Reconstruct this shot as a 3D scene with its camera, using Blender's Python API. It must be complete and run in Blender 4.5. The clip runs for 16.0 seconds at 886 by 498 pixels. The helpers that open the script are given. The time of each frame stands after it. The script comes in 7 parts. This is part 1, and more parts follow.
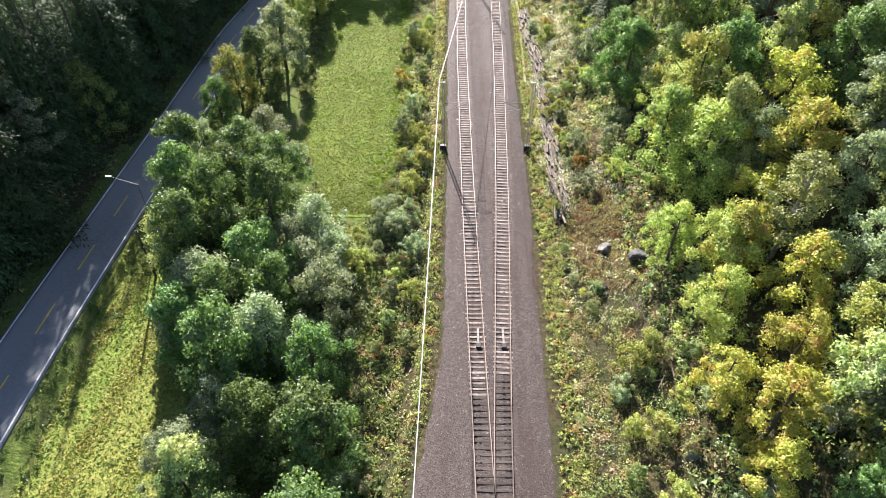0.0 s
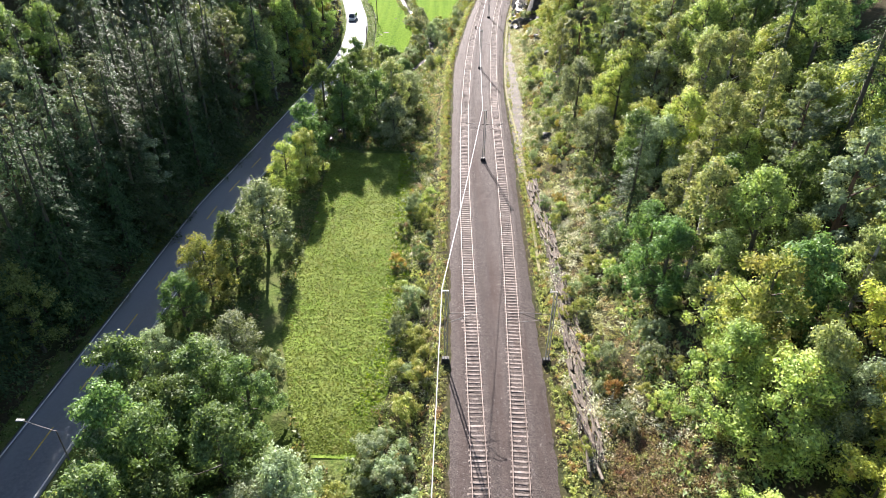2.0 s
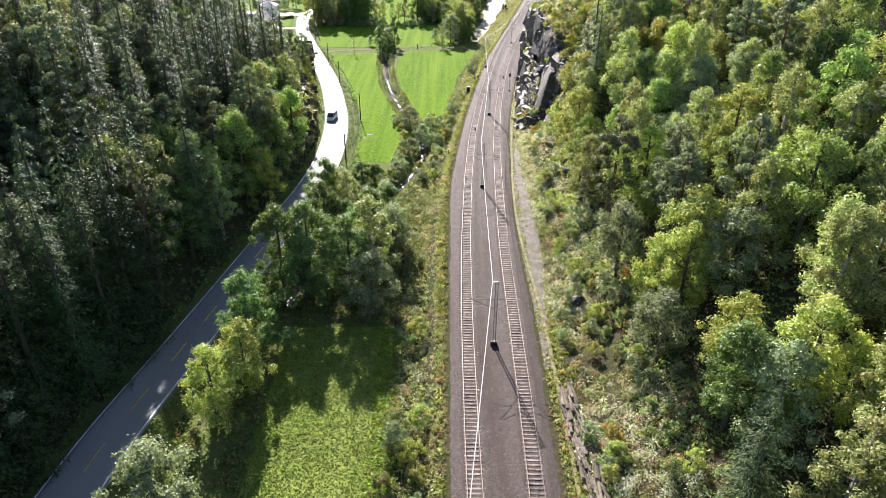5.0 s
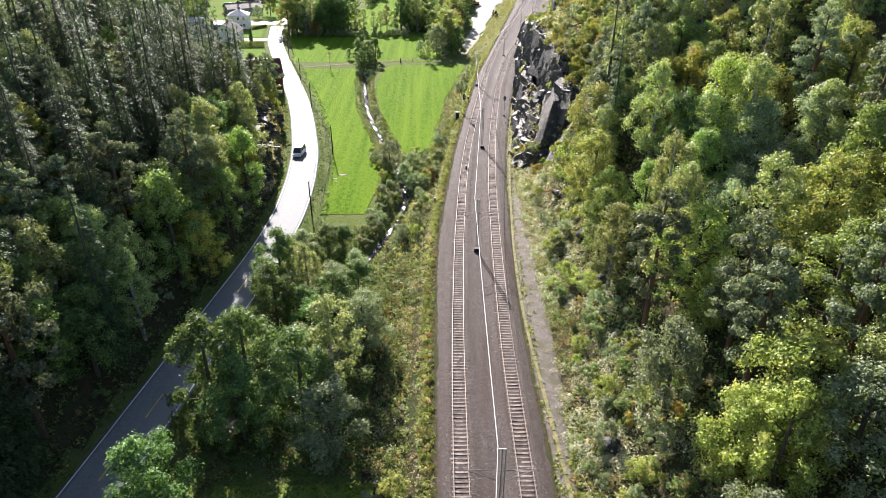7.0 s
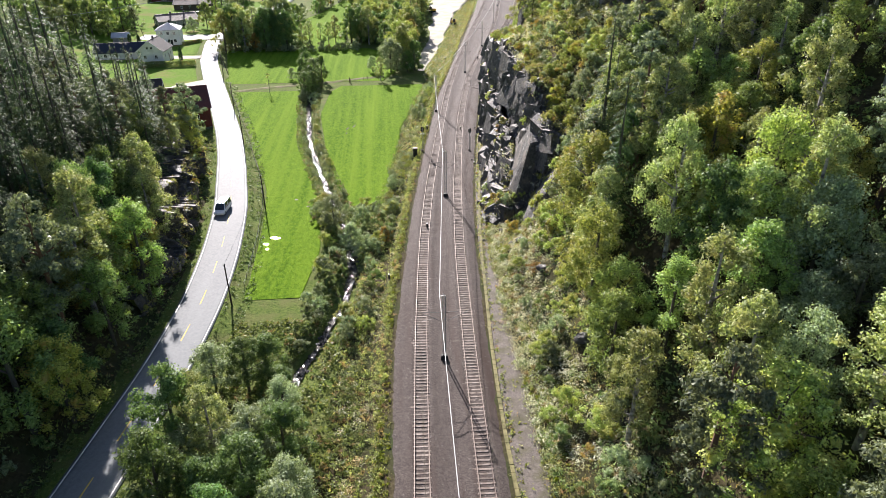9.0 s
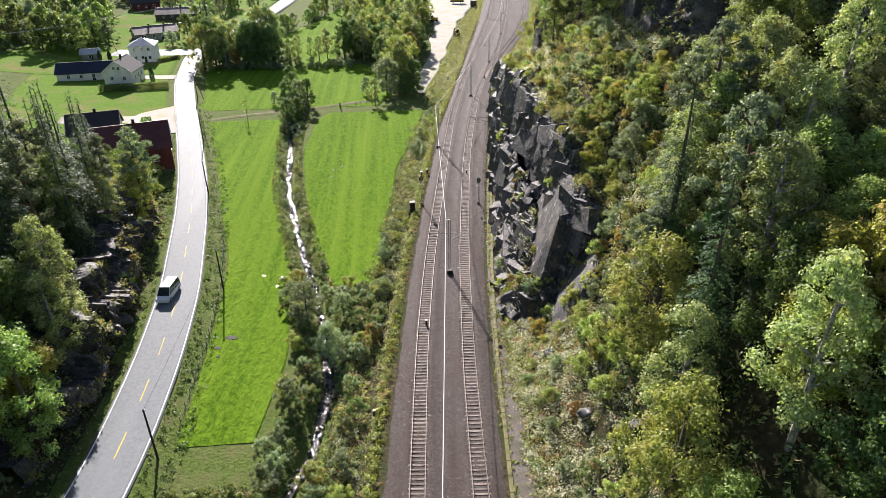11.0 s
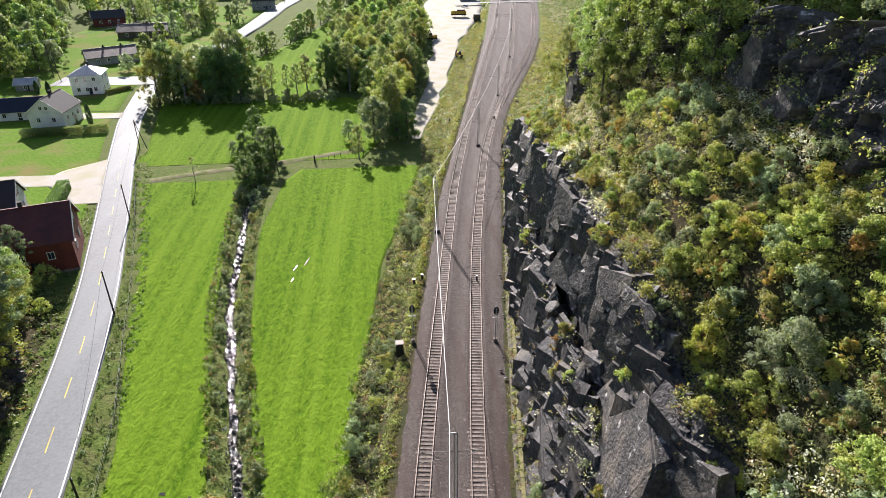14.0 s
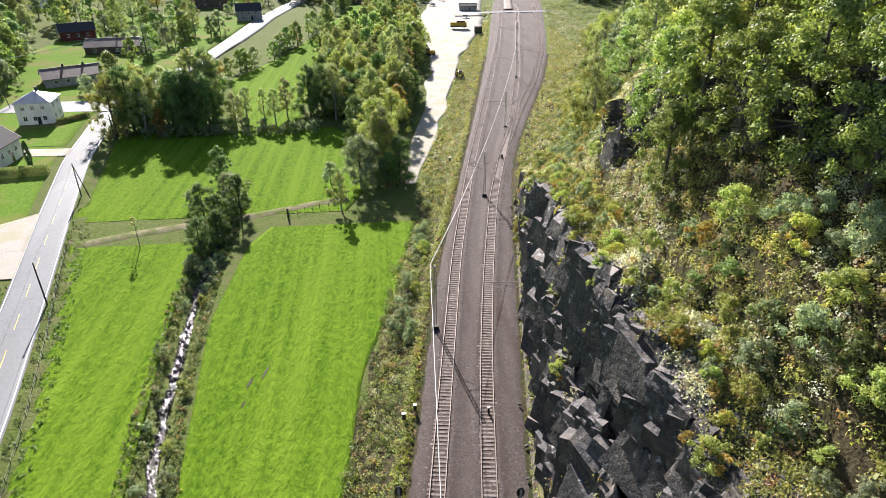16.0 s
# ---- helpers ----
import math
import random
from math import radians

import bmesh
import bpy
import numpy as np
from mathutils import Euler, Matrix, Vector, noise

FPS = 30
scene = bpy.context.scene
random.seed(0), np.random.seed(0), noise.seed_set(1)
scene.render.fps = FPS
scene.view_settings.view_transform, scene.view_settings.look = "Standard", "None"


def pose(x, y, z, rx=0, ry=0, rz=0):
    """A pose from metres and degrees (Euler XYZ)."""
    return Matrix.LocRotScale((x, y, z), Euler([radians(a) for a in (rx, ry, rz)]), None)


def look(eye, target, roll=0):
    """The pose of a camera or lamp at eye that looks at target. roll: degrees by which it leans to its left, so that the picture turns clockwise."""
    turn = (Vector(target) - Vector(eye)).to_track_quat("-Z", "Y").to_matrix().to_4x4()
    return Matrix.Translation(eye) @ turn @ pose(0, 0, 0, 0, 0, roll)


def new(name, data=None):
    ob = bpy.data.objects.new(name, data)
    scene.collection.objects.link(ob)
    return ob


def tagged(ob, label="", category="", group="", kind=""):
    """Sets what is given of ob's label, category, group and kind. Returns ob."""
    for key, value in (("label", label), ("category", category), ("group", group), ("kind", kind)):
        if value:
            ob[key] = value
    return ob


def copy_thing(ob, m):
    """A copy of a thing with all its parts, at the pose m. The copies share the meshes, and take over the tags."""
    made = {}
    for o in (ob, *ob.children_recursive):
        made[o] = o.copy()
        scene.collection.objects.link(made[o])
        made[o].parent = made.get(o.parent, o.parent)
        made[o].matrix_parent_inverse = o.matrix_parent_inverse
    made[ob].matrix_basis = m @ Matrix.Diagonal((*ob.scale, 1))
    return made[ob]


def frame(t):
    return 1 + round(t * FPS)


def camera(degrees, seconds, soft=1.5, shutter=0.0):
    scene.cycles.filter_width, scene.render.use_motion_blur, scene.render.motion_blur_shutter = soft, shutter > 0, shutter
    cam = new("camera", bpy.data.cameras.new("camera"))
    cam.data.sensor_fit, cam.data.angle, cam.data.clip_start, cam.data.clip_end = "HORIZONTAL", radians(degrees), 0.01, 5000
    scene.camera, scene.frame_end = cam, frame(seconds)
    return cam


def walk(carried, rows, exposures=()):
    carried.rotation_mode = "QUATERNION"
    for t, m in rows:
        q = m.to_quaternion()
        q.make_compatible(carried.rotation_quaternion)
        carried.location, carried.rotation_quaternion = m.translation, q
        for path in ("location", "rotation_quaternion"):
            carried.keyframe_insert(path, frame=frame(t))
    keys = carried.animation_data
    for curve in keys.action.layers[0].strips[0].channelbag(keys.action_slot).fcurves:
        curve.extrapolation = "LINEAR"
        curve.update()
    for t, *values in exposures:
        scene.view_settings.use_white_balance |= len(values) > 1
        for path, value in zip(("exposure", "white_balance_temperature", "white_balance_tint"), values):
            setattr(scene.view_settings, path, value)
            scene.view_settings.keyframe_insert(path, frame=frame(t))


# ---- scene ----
EXPOSURE = 1.48
cam = camera(69.4, 16.0, soft=0.5)
PATH = [
    (0, (0.408, 0.744, 49.642), (0.412, 2.185, 48.256), 0.7),
    (0.5, (0.216, 4.787, 49.644), (0.224, 6.251, 48.282), 0.9),
    (1, (0.013, 9.143, 49.649), (0.022, 10.71, 48.406), 1.2),
    (1.5, (-0.155, 13.997, 49.648), (-0.146, 15.572, 48.415), 1.3),
    (2, (-0.253, 19.365, 49.647), (-0.247, 21.034, 48.545), 1.1),
    (2.5, (-0.307, 25.057, 49.642), (-0.304, 26.773, 48.616), 1.2),
    (3, (-0.33, 31.007, 49.657), (-0.33, 32.724, 48.633), 1.0),
    (3.5, (-0.349, 37.211, 49.687), (-0.354, 38.963, 48.723), 0.8),
    (4, (-0.327, 43.637, 49.711), (-0.336, 45.399, 48.765), 0.6),
    (4.2, (-0.293, 46.271, 49.715), (-0.303, 48.033, 48.77), 0.4),
    (6.3, (0.375, 74.63, 49.797), (0.422, 76.39, 48.849), 0.5),
    (6.5, (0.473, 77.385, 49.801), (0.519, 79.146, 48.853), 0.4),
    (7, (0.805, 84.39, 49.817), (0.848, 86.151, 48.869), 0.1),
    (7.5, (1.242, 91.434, 49.828), (1.391, 93.189, 48.881), -0.1),
    (8, (1.773, 98.477, 49.833), (1.922, 100.231, 48.885), -0.2),
    (8.5, (2.35, 105.529, 49.835), (2.501, 107.283, 48.887), -0.2),
    (9, (2.944, 112.643, 49.841), (3.096, 114.398, 48.893), -0.2),
    (9.2, (3.189, 115.53, 49.849), (3.341, 117.284, 48.899), -0.2),
    (11.3, (5.827, 146.166, 50.184), (5.969, 147.921, 49.236), -0.6),
    (11.5, (6.071, 149.06, 50.194), (6.214, 150.815, 49.246), -0.6),
    (12, (6.673, 156.232, 50.222), (6.815, 157.987, 49.274), -0.6),
    (12.5, (7.255, 163.374, 50.259), (7.398, 165.131, 49.313), -0.7),
    (13, (7.842, 170.488, 50.289), (7.984, 172.245, 49.343), -0.7),
    (13.5, (8.409, 177.616, 50.313), (8.551, 179.373, 49.368), -0.7),
    (14, (8.971, 184.734, 50.322), (9.114, 186.492, 49.379), -0.6),
    (14.5, (9.519, 191.843, 50.33), (9.662, 193.602, 49.39), -0.6),
    (15, (10.076, 199.003, 50.345), (10.22, 200.763, 49.407), -0.6),
    (15.5, (10.671, 206.163, 50.35), (10.816, 207.924, 49.413), -0.6),
    (16, (11.282, 213.296, 50.347), (11.43, 215.058, 49.411), -0.6),
]
walk(cam, [(t, look(eye, target, roll)) for t, eye, target, roll in PATH], exposures=[(t, EXPOSURE + k, 6300, 19) for t, k in ((0, .66), (2, .66), (4, .48), (8, .25), (12, -.04), (13.5, -.02), (14.5, .12), (16, .18))])

# ---- light: low autumn sun ahead, a little to the left ----
SUN_EL, SUN_AZ = radians(27.0), radians(-12.0)
world = bpy.data.worlds.new("sky")
scene.world = world
world.use_nodes = True
_wn, _wl = world.node_tree.nodes, world.node_tree.links
_wn.clear()
_sky = _wn.new("ShaderNodeTexSky")
_sky.sky_type, _sky.sun_disc = "NISHITA", False
_sky.sun_elevation, _sky.sun_rotation = SUN_EL, SUN_AZ
_bg = _wn.new("ShaderNodeBackground")
_bg.inputs["Strength"].default_value = 0.052
_wo = _wn.new("ShaderNodeOutputWorld")
_wl.new(_sky.outputs["Color"], _bg.inputs["Color"])
_wl.new(_bg.outputs["Background"], _wo.inputs["Surface"])
_sl = bpy.data.lights.new("sun", "SUN")
_sl.energy, _sl.angle, _sl.color = 5.0, radians(0.53), (1.0, 0.94, 0.84)
sun = new("sun", _sl)
_to_sun = Vector((math.sin(SUN_AZ) * math.cos(SUN_EL), math.cos(SUN_AZ) * math.cos(SUN_EL), math.sin(SUN_EL)))
sun.matrix_world = Matrix.Translation((-60, 300, 150)) @ (-_to_sun).to_track_quat("-Z", "Y").to_matrix().to_4x4()


# ---- materials ----
def node(nt, kind, **sets):
    n = nt.nodes.new("ShaderNode" + kind)
    for key, value in sets.items():
        n.inputs[key.replace("_", " ")].default_value = value
    return n


def rgb(c):
    return (c[0], c[1], c[2], 1.0)


def mix_colour(nt, fac, a, b, kind="MIX"):
    n = nt.nodes.new("ShaderNodeMix")
    n.data_type, n.blend_type = "RGBA", kind
    for socket, value in ((n.inputs[0], fac), (n.inputs[6], a), (n.inputs[7], b)):
        if isinstance(value, bpy.types.NodeSocket):
            nt.links.new(value, socket)
        else:
            socket.default_value = value if isinstance(value, float) else rgb(value)
    return n.outputs[2]


def ramp(nt, value, lo, hi):
    n = nt.nodes.new("ShaderNodeMapRange")
    n.inputs["From Min"].default_value, n.inputs["From Max"].default_value = lo, hi
    nt.links.new(value, n.inputs["Value"])
    return n.outputs["Result"]


def noise_out(nt, pos, scale, detail=4.0, rough=0.6, stretch=None):
    n = node(nt, "TexNoise", Scale=scale, Detail=detail, Roughness=rough)
    if stretch:
        m = node(nt, "Mapping", Scale=stretch[:3], Rotation=(0.0, 0.0, radians(stretch[3]) if len(stretch) > 3 else 0.0))
        nt.links.new(pos, m.inputs["Vector"])
        pos = m.outputs["Vector"]
    nt.links.new(pos, n.inputs["Vector"])
    return n.outputs["Fac"]


def surface(name, c1, c2, c3=None, fine=8.0, broad=0.6, rough=0.85, bump=0.4, depth=0.03, metal=0.0, spec=0.3,
            vary="", amount=0.25, stretch=None, cells=0.0, flakes=None, tone=0.78, broad_lo=0.42, broad_hi=0.66, broad_stretch=None):
    """Two scales of variation: c1 to c2 by a fine grain, c3 in broad stains. tone: albedo scale."""
    c1, c2, c3, flakes = (None if c is None else tuple(v * tone for v in c) for c in (c1, c2, c3, flakes))
    m = bpy.data.materials.new(name)
    m.use_nodes = True
    nt = m.node_tree
    bsdf = nt.nodes["Principled BSDF"]
    pos = nt.nodes.new("ShaderNodeNewGeometry").outputs["Position"]
    grain = noise_out(nt, pos, fine, 5.0, 0.65, stretch)
    colour = mix_colour(nt, ramp(nt, grain, 0.33, 0.67), c1, c2)
    height = grain
    if cells:
        v = node(nt, "TexVoronoi", Scale=cells)
        nt.links.new(pos, v.inputs["Vector"])
        sep = nt.nodes.new("ShaderNodeSeparateColor")
        nt.links.new(v.outputs["Color"], sep.inputs["Color"])
        colour = mix_colour(nt, ramp(nt, sep.outputs[0], -0.15, 1.0), colour, [min(1, a * 1.9) for a in c2])
        height = v.outputs["Distance"]
    if c3:
        colour = mix_colour(nt, ramp(nt, noise_out(nt, pos, broad, 3.0, 0.55, broad_stretch), broad_lo, broad_hi), colour, c3)
    if flakes:
        colour = mix_colour(nt, ramp(nt, noise_out(nt, pos, fine * 0.37, 6.0, 0.7), 0.60, 0.68), colour, flakes)
    if vary:
        if vary == "object":
            r = nt.nodes.new("ShaderNodeObjectInfo").outputs["Random"]
        else:
            r = nt.nodes.new("ShaderNodeNewGeometry").outputs["Random Per Island"]
        hsv = node(nt, "HueSaturation")
        nt.links.new(colour, hsv.inputs["Color"])
        mr = node(nt, "MapRange")
        mr.inputs["To Min"].default_value, mr.inputs["To Max"].default_value = 1 - amount, 1 + amount
        nt.links.new(r, mr.inputs["Value"])
        nt.links.new(mr.outputs["Result"], hsv.inputs["Value"])
        colour = hsv.outputs["Color"]
    nt.links.new(colour, bsdf.inputs["Base Color"])
    bsdf.inputs["Roughness"].default_value, bsdf.inputs["Metallic"].default_value = rough, metal
    bsdf.inputs["Specular IOR Level"].default_value = spec
    if bump:
        b = node(nt, "Bump", Strength=bump, Distance=depth)
        nt.links.new(height, b.inputs["Height"])
        nt.links.new(b.outputs["Normal"], bsdf.inputs["Normal"])
    return m


def leafage(name, c1, c2, c3, glow=0.36, spread=0.30, hue=0.02, light=2.15, shine=0.16, c4=None):
    """Leaves: every leaf its own mix of c1 and c2, every plant leaning towards c3, some light let through."""
    m = bpy.data.materials.new(name)
    m.use_nodes = True
    nt = m.node_tree
    bsdf = nt.nodes["Principled BSDF"]
    c1, c2, c3, c4 = ((c[0] * light, c[1] * light, c[2] * light * 1.12) for c in (c1, c2, c3, c4 or c3))
    c1, c2 = [v * 0.72 for v in c1], [v * 1.22 for v in c2]
    island = nt.nodes.new("ShaderNodeNewGeometry")
    info = nt.nodes.new("ShaderNodeObjectInfo")
    colour = mix_colour(nt, island.outputs["Random Per Island"], c1, c2)
    patch = noise_out(nt, island.outputs["Position"], 0.45, 3.0, 0.6)
    colour = mix_colour(nt, ramp(nt, patch, 0.5, 0.72), colour, c3)
    if c4 != c3:
        colour = mix_colour(nt, ramp(nt, noise_out(nt, island.outputs["Position"], 0.85, 2.0, 0.5), 0.56, 0.66), colour, c4)
    hsv = node(nt, "HueSaturation")
    nt.links.new(colour, hsv.inputs["Color"])
    for key, lo, hi in (("Value", 1 - spread, 1 + spread), ("Hue", 0.5 - hue, 0.5 + hue)):
        mr = node(nt, "MapRange")
        mr.inputs["To Min"].default_value, mr.inputs["To Max"].default_value = lo, hi
        nt.links.new(info.outputs["Random"], mr.inputs["Value"])
        nt.links.new(mr.outputs["Result"], hsv.inputs[key])
    colour = hsv.outputs["Color"]
    nt.links.new(colour, bsdf.inputs["Base Color"])
    bsdf.inputs["Roughness"].default_value = 0.5
    bsdf.inputs["Specular IOR Level"].default_value = shine
    tr = nt.nodes.new("ShaderNodeBsdfTranslucent")
    warm = mix_colour(nt, 1.0, colour, (1.25, 1.22, 0.65), "MULTIPLY")
    nt.links.new(warm, tr.inputs["Color"])
    mx = nt.nodes.new("ShaderNodeMixShader")
    mx.inputs[0].default_value = glow
    nt.links.new(bsdf.outputs[0], mx.inputs[1])
    nt.links.new(tr.outputs[0], mx.inputs[2])
    nt.links.new(mx.outputs[0], nt.nodes["Material Output"].inputs["Surface"])
    return m


M = {}
M["soil"] = surface("forest_floor", (0.040, 0.034, 0.020), (0.105, 0.090, 0.050), (0.050, 0.062, 0.026), fine=2.2, broad=0.15, depth=0.2, bump=0.9, spec=0.05, rough=1.0)
M["verge"] = surface("rough_grass", (0.060, 0.105, 0.024), (0.155, 0.200, 0.050), (0.140, 0.155, 0.058), fine=2.5, broad=0.35, depth=0.2, bump=0.9, spec=0.05, rough=1.0)
M["field"] = surface("meadow_grass", (0.056, 0.130, 0.008), (0.152, 0.268, 0.017), (0.172, 0.284, 0.024), fine=1.9, broad=0.55, depth=0.4, bump=1.0, stretch=(1.0, 0.45, 1.0, 17), broad_stretch=(1.0, 0.03, 1.0, 17), broad_lo=0.35, broad_hi=0.75, spec=0.03, rough=1.0)
M["field_pale"] = surface("clover_meadow", (0.135, 0.225, 0.030), (0.225, 0.315, 0.058), (0.25, 0.32, 0.075), fine=1.8, broad=0.12, depth=0.3, bump=0.7, spec=0.05, rough=1.0)
M["hay"] = surface("drying_hay", (0.15, 0.22, 0.045), (0.34, 0.33, 0.095), (0.16, 0.26, 0.045), fine=2.2, broad=0.28, depth=0.25, bump=0.9, broad_stretch=(1.0, 0.05, 1.0, 9), spec=0.05, rough=1.0)
M["track"] = surface("grassy_gravel", (0.17, 0.16, 0.09), (0.27, 0.25, 0.16), (0.11, 0.15, 0.035), fine=2.0, broad=0.4, depth=0.05, spec=0.05, rough=1.0)
M["lawn"] = surface("mown_lawn", (0.085, 0.175, 0.018), (0.160, 0.265, 0.034), (0.215, 0.195, 0.075), fine=1.5, broad=0.09, depth=0.1, bump=0.7, spec=0.03, rough=1.0, broad_lo=0.5, broad_hi=0.7)
M["ballast"] = surface("ballast", (0.012, 0.0102, 0.0095), (0.064, 0.053, 0.048), (0.062, 0.043, 0.036), fine=9.0, broad=0.5, cells=10.0, depth=0.07, bump=0.5, flakes=(0.24, 0.22, 0.21), spec=0.15, broad_stretch=(1.0, 0.08, 1.0, -4), broad_lo=0.48, broad_hi=0.74)
M["ballast_grey"] = surface("dusty_gravel", (0.034, 0.029, 0.026), (0.105, 0.090, 0.080), (0.085, 0.080, 0.042), fine=9.0, broad=0.5, cells=10.0, depth=0.07, bump=0.5, flakes=(0.22, 0.20, 0.185))
M["asphalt"] = surface("asphalt", (0.158, 0.174, 0.184), (0.222, 0.242, 0.254), (0.252, 0.274, 0.284), fine=3.0, broad=0.11, depth=0.01, bump=0.25, rough=0.72, spec=0.16, broad_stretch=(1.0, 0.12, 1.0, 8))
M["gravel"] = surface("pale_gravel", (0.27, 0.255, 0.225), (0.42, 0.395, 0.355), (0.30, 0.29, 0.20), fine=5.0, broad=0.2, depth=0.03, bump=0.3, spec=0.1, tone=1.0)
M["concrete"] = surface("concrete", (0.20, 0.166, 0.145), (0.38, 0.325, 0.285), (0.15, 0.115, 0.096), fine=9.0, broad=1.5, depth=0.01, vary="object", amount=0.3)
M["old_concrete"] = surface("mossy_concrete", (0.20, 0.18, 0.08), (0.30, 0.27, 0.12), (0.13, 0.13, 0.05), fine=5.0, broad=0.8, depth=0.02)
M["timber"] = surface("tarred_timber", (0.040, 0.032, 0.026), (0.10, 0.082, 0.066), None, fine=6.0, depth=0.01, stretch=(0.3, 3, 3), vary="object", amount=0.4)
M["grey_timber"] = surface("weathered_timber", (0.12, 0.10, 0.08), (0.28, 0.24, 0.19), (0.09, 0.07, 0.055), fine=7.0, broad=1.2, depth=0.02, stretch=(4, 0.5, 4), vary="object", amount=0.45)
M["rail"] = surface("rusty_rail", (0.085, 0.058, 0.045), (0.15, 0.105, 0.08), None, fine=14.0, rough=0.7, metal=0.0, bump=0.1)
M["rail_head"] = surface("worn_rail_head", (0.23, 0.18, 0.155), (0.33, 0.27, 0.235), None, fine=20.0, rough=0.5, metal=0.2, bump=0.0)
M["steel"] = surface("galvanised_steel", (0.42, 0.43, 0.43), (0.55, 0.56, 0.56), (0.34, 0.34, 0.33), fine=8.0, rough=0.5, metal=0.6, bump=0.1)
M["wire"] = surface("aluminium_wire", (0.60, 0.61, 0.61), (0.72, 0.72, 0.72), None, fine=9.0, rough=0.45, metal=0.25, bump=0.0)
M["copper"] = surface("copper_wire", (0.12, 0.11, 0.09), (0.20, 0.17, 0.13), None, fine=9.0, rough=0.4, metal=0.7, bump=0.0)
M["black"] = surface("black_paint", (0.012, 0.012, 0.013), (0.03, 0.03, 0.03), None, fine=6.0, rough=0.5, bump=0.1)
M["white"] = surface("white_paint", (0.72, 0.72, 0.70), (0.82, 0.82, 0.80), (0.66, 0.66, 0.63), fine=4.0, broad=0.7, rough=0.6, bump=0.1, tone=1.0)
M["line"] = surface("road_line", (0.62, 0.62, 0.60), (0.80, 0.80, 0.78), (0.45, 0.45, 0.44), fine=6.0, broad=0.5, rough=0.6, bump=0.05, tone=1.0)
M["yellow_line"] = surface("yellow_road_line", (0.50, 0.36, 0.06), (0.60, 0.46, 0.12), (0.35, 0.28, 0.12), fine=6.0, broad=0.5, rough=0.6, bump=0.05, tone=1.0)
M["rock"] = surface("gneiss", (0.018, 0.018, 0.020), (0.105, 0.102, 0.102), (0.145, 0.128, 0.108), fine=2.4, broad=0.42, depth=0.22, bump=1.0, rough=0.62, flakes=(0.50, 0.49, 0.47), spec=0.35, broad_lo=0.50, broad_hi=0.66, vary="island", amount=0.42)
M["rock_block"] = surface("split_gneiss", (0.018, 0.018, 0.020), (0.105, 0.102, 0.102), (0.145, 0.128, 0.108), fine=2.4, broad=0.42, depth=0.22, bump=1.0, rough=0.62, flakes=(0.50, 0.49, 0.47), spec=0.35, broad_lo=0.50, broad_hi=0.66, vary="object", amount=0.42)
M["bark"] = surface("bark", (0.06, 0.05, 0.04), (0.14, 0.12, 0.10), (0.10, 0.11, 0.07), fine=9.0, broad=0.8, depth=0.03, stretch=(2, 2, 0.4))
M["pine_bark"] = surface("pine_bark", (0.14, 0.08, 0.05), (0.26, 0.15, 0.09), (0.10, 0.08, 0.07), fine=9.0, broad=0.5, depth=0.03, stretch=(2, 2, 0.4))
M["birch_bark"] = surface("birch_bark", (0.35, 0.34, 0.31), (0.55, 0.53, 0.50), (0.10, 0.09, 0.08), fine=4.0, broad=1.6, depth=0.02)
M["alder_leaf"] = leafage("alder_leaves", (0.036, 0.068, 0.022), (0.078, 0.122, 0.036), (0.056, 0.088, 0.038))
M["willow_leaf"] = leafage("grey_willow_leaves", (0.085, 0.115, 0.060), (0.150, 0.180, 0.105), (0.075, 0.10, 0.045))
M["birch_leaf"] = leafage("birch_leaves", (0.085, 0.120, 0.042), (0.185, 0.215, 0.088), (0.175, 0.175, 0.070))
M["oak_leaf"] = leafage("oak_leaves", (0.085, 0.125, 0.030), (0.185, 0.210, 0.060), (0.205, 0.190, 0.055))
M["ash_leaf"] = leafage("ash_leaves", (0.062, 0.100, 0.028), (0.140, 0.185, 0.055), (0.125, 0.155, 0.045))
M["yellow_leaf"] = leafage("yellowing_leaves", (0.120, 0.150, 0.030), (0.225, 0.235, 0.048), (0.185, 0.180, 0.045), c4=(0.21, 0.16, 0.045))
M["orange_leaf"] = leafage("autumn_leaves", (0.130, 0.100, 0.028), (0.215, 0.135, 0.038), (0.100, 0.125, 0.035), c4=(0.085, 0.115, 0.032))
M["spruce_leaf"] = leafage("spruce_needles", (0.021, 0.043, 0.018), (0.052, 0.086, 0.033), (0.043, 0.068, 0.030), glow=0.3, light=1.55, shine=0.08)
M["pine_leaf"] = leafage("pine_needles", (0.068, 0.095, 0.055), (0.135, 0.160, 0.092), (0.092, 0.115, 0.060), glow=0.3, light=1.75, shine=0.1)
M["scrub_leaf"] = leafage("scrub_leaves", (0.060, 0.090, 0.028), (0.200, 0.205, 0.068), (0.125, 0.150, 0.060), c4=(0.190, 0.125, 0.062))
M["scrub_pale"] = leafage("pale_herbs", (0.15, 0.168, 0.115), (0.36, 0.36, 0.27), (0.14, 0.155, 0.09), c4=(0.20, 0.165, 0.105))
M["scrub_dark"] = leafage("dark_bramble", (0.040, 0.070, 0.024), (0.120, 0.150, 0.052), (0.070, 0.100, 0.045), c4=(0.160, 0.120, 0.060))
M["grass_pale"] = leafage("clover_blades", (0.13, 0.205, 0.034), (0.25, 0.320, 0.066), (0.27, 0.30, 0.07), glow=0.4, light=0.75, shine=0.05)
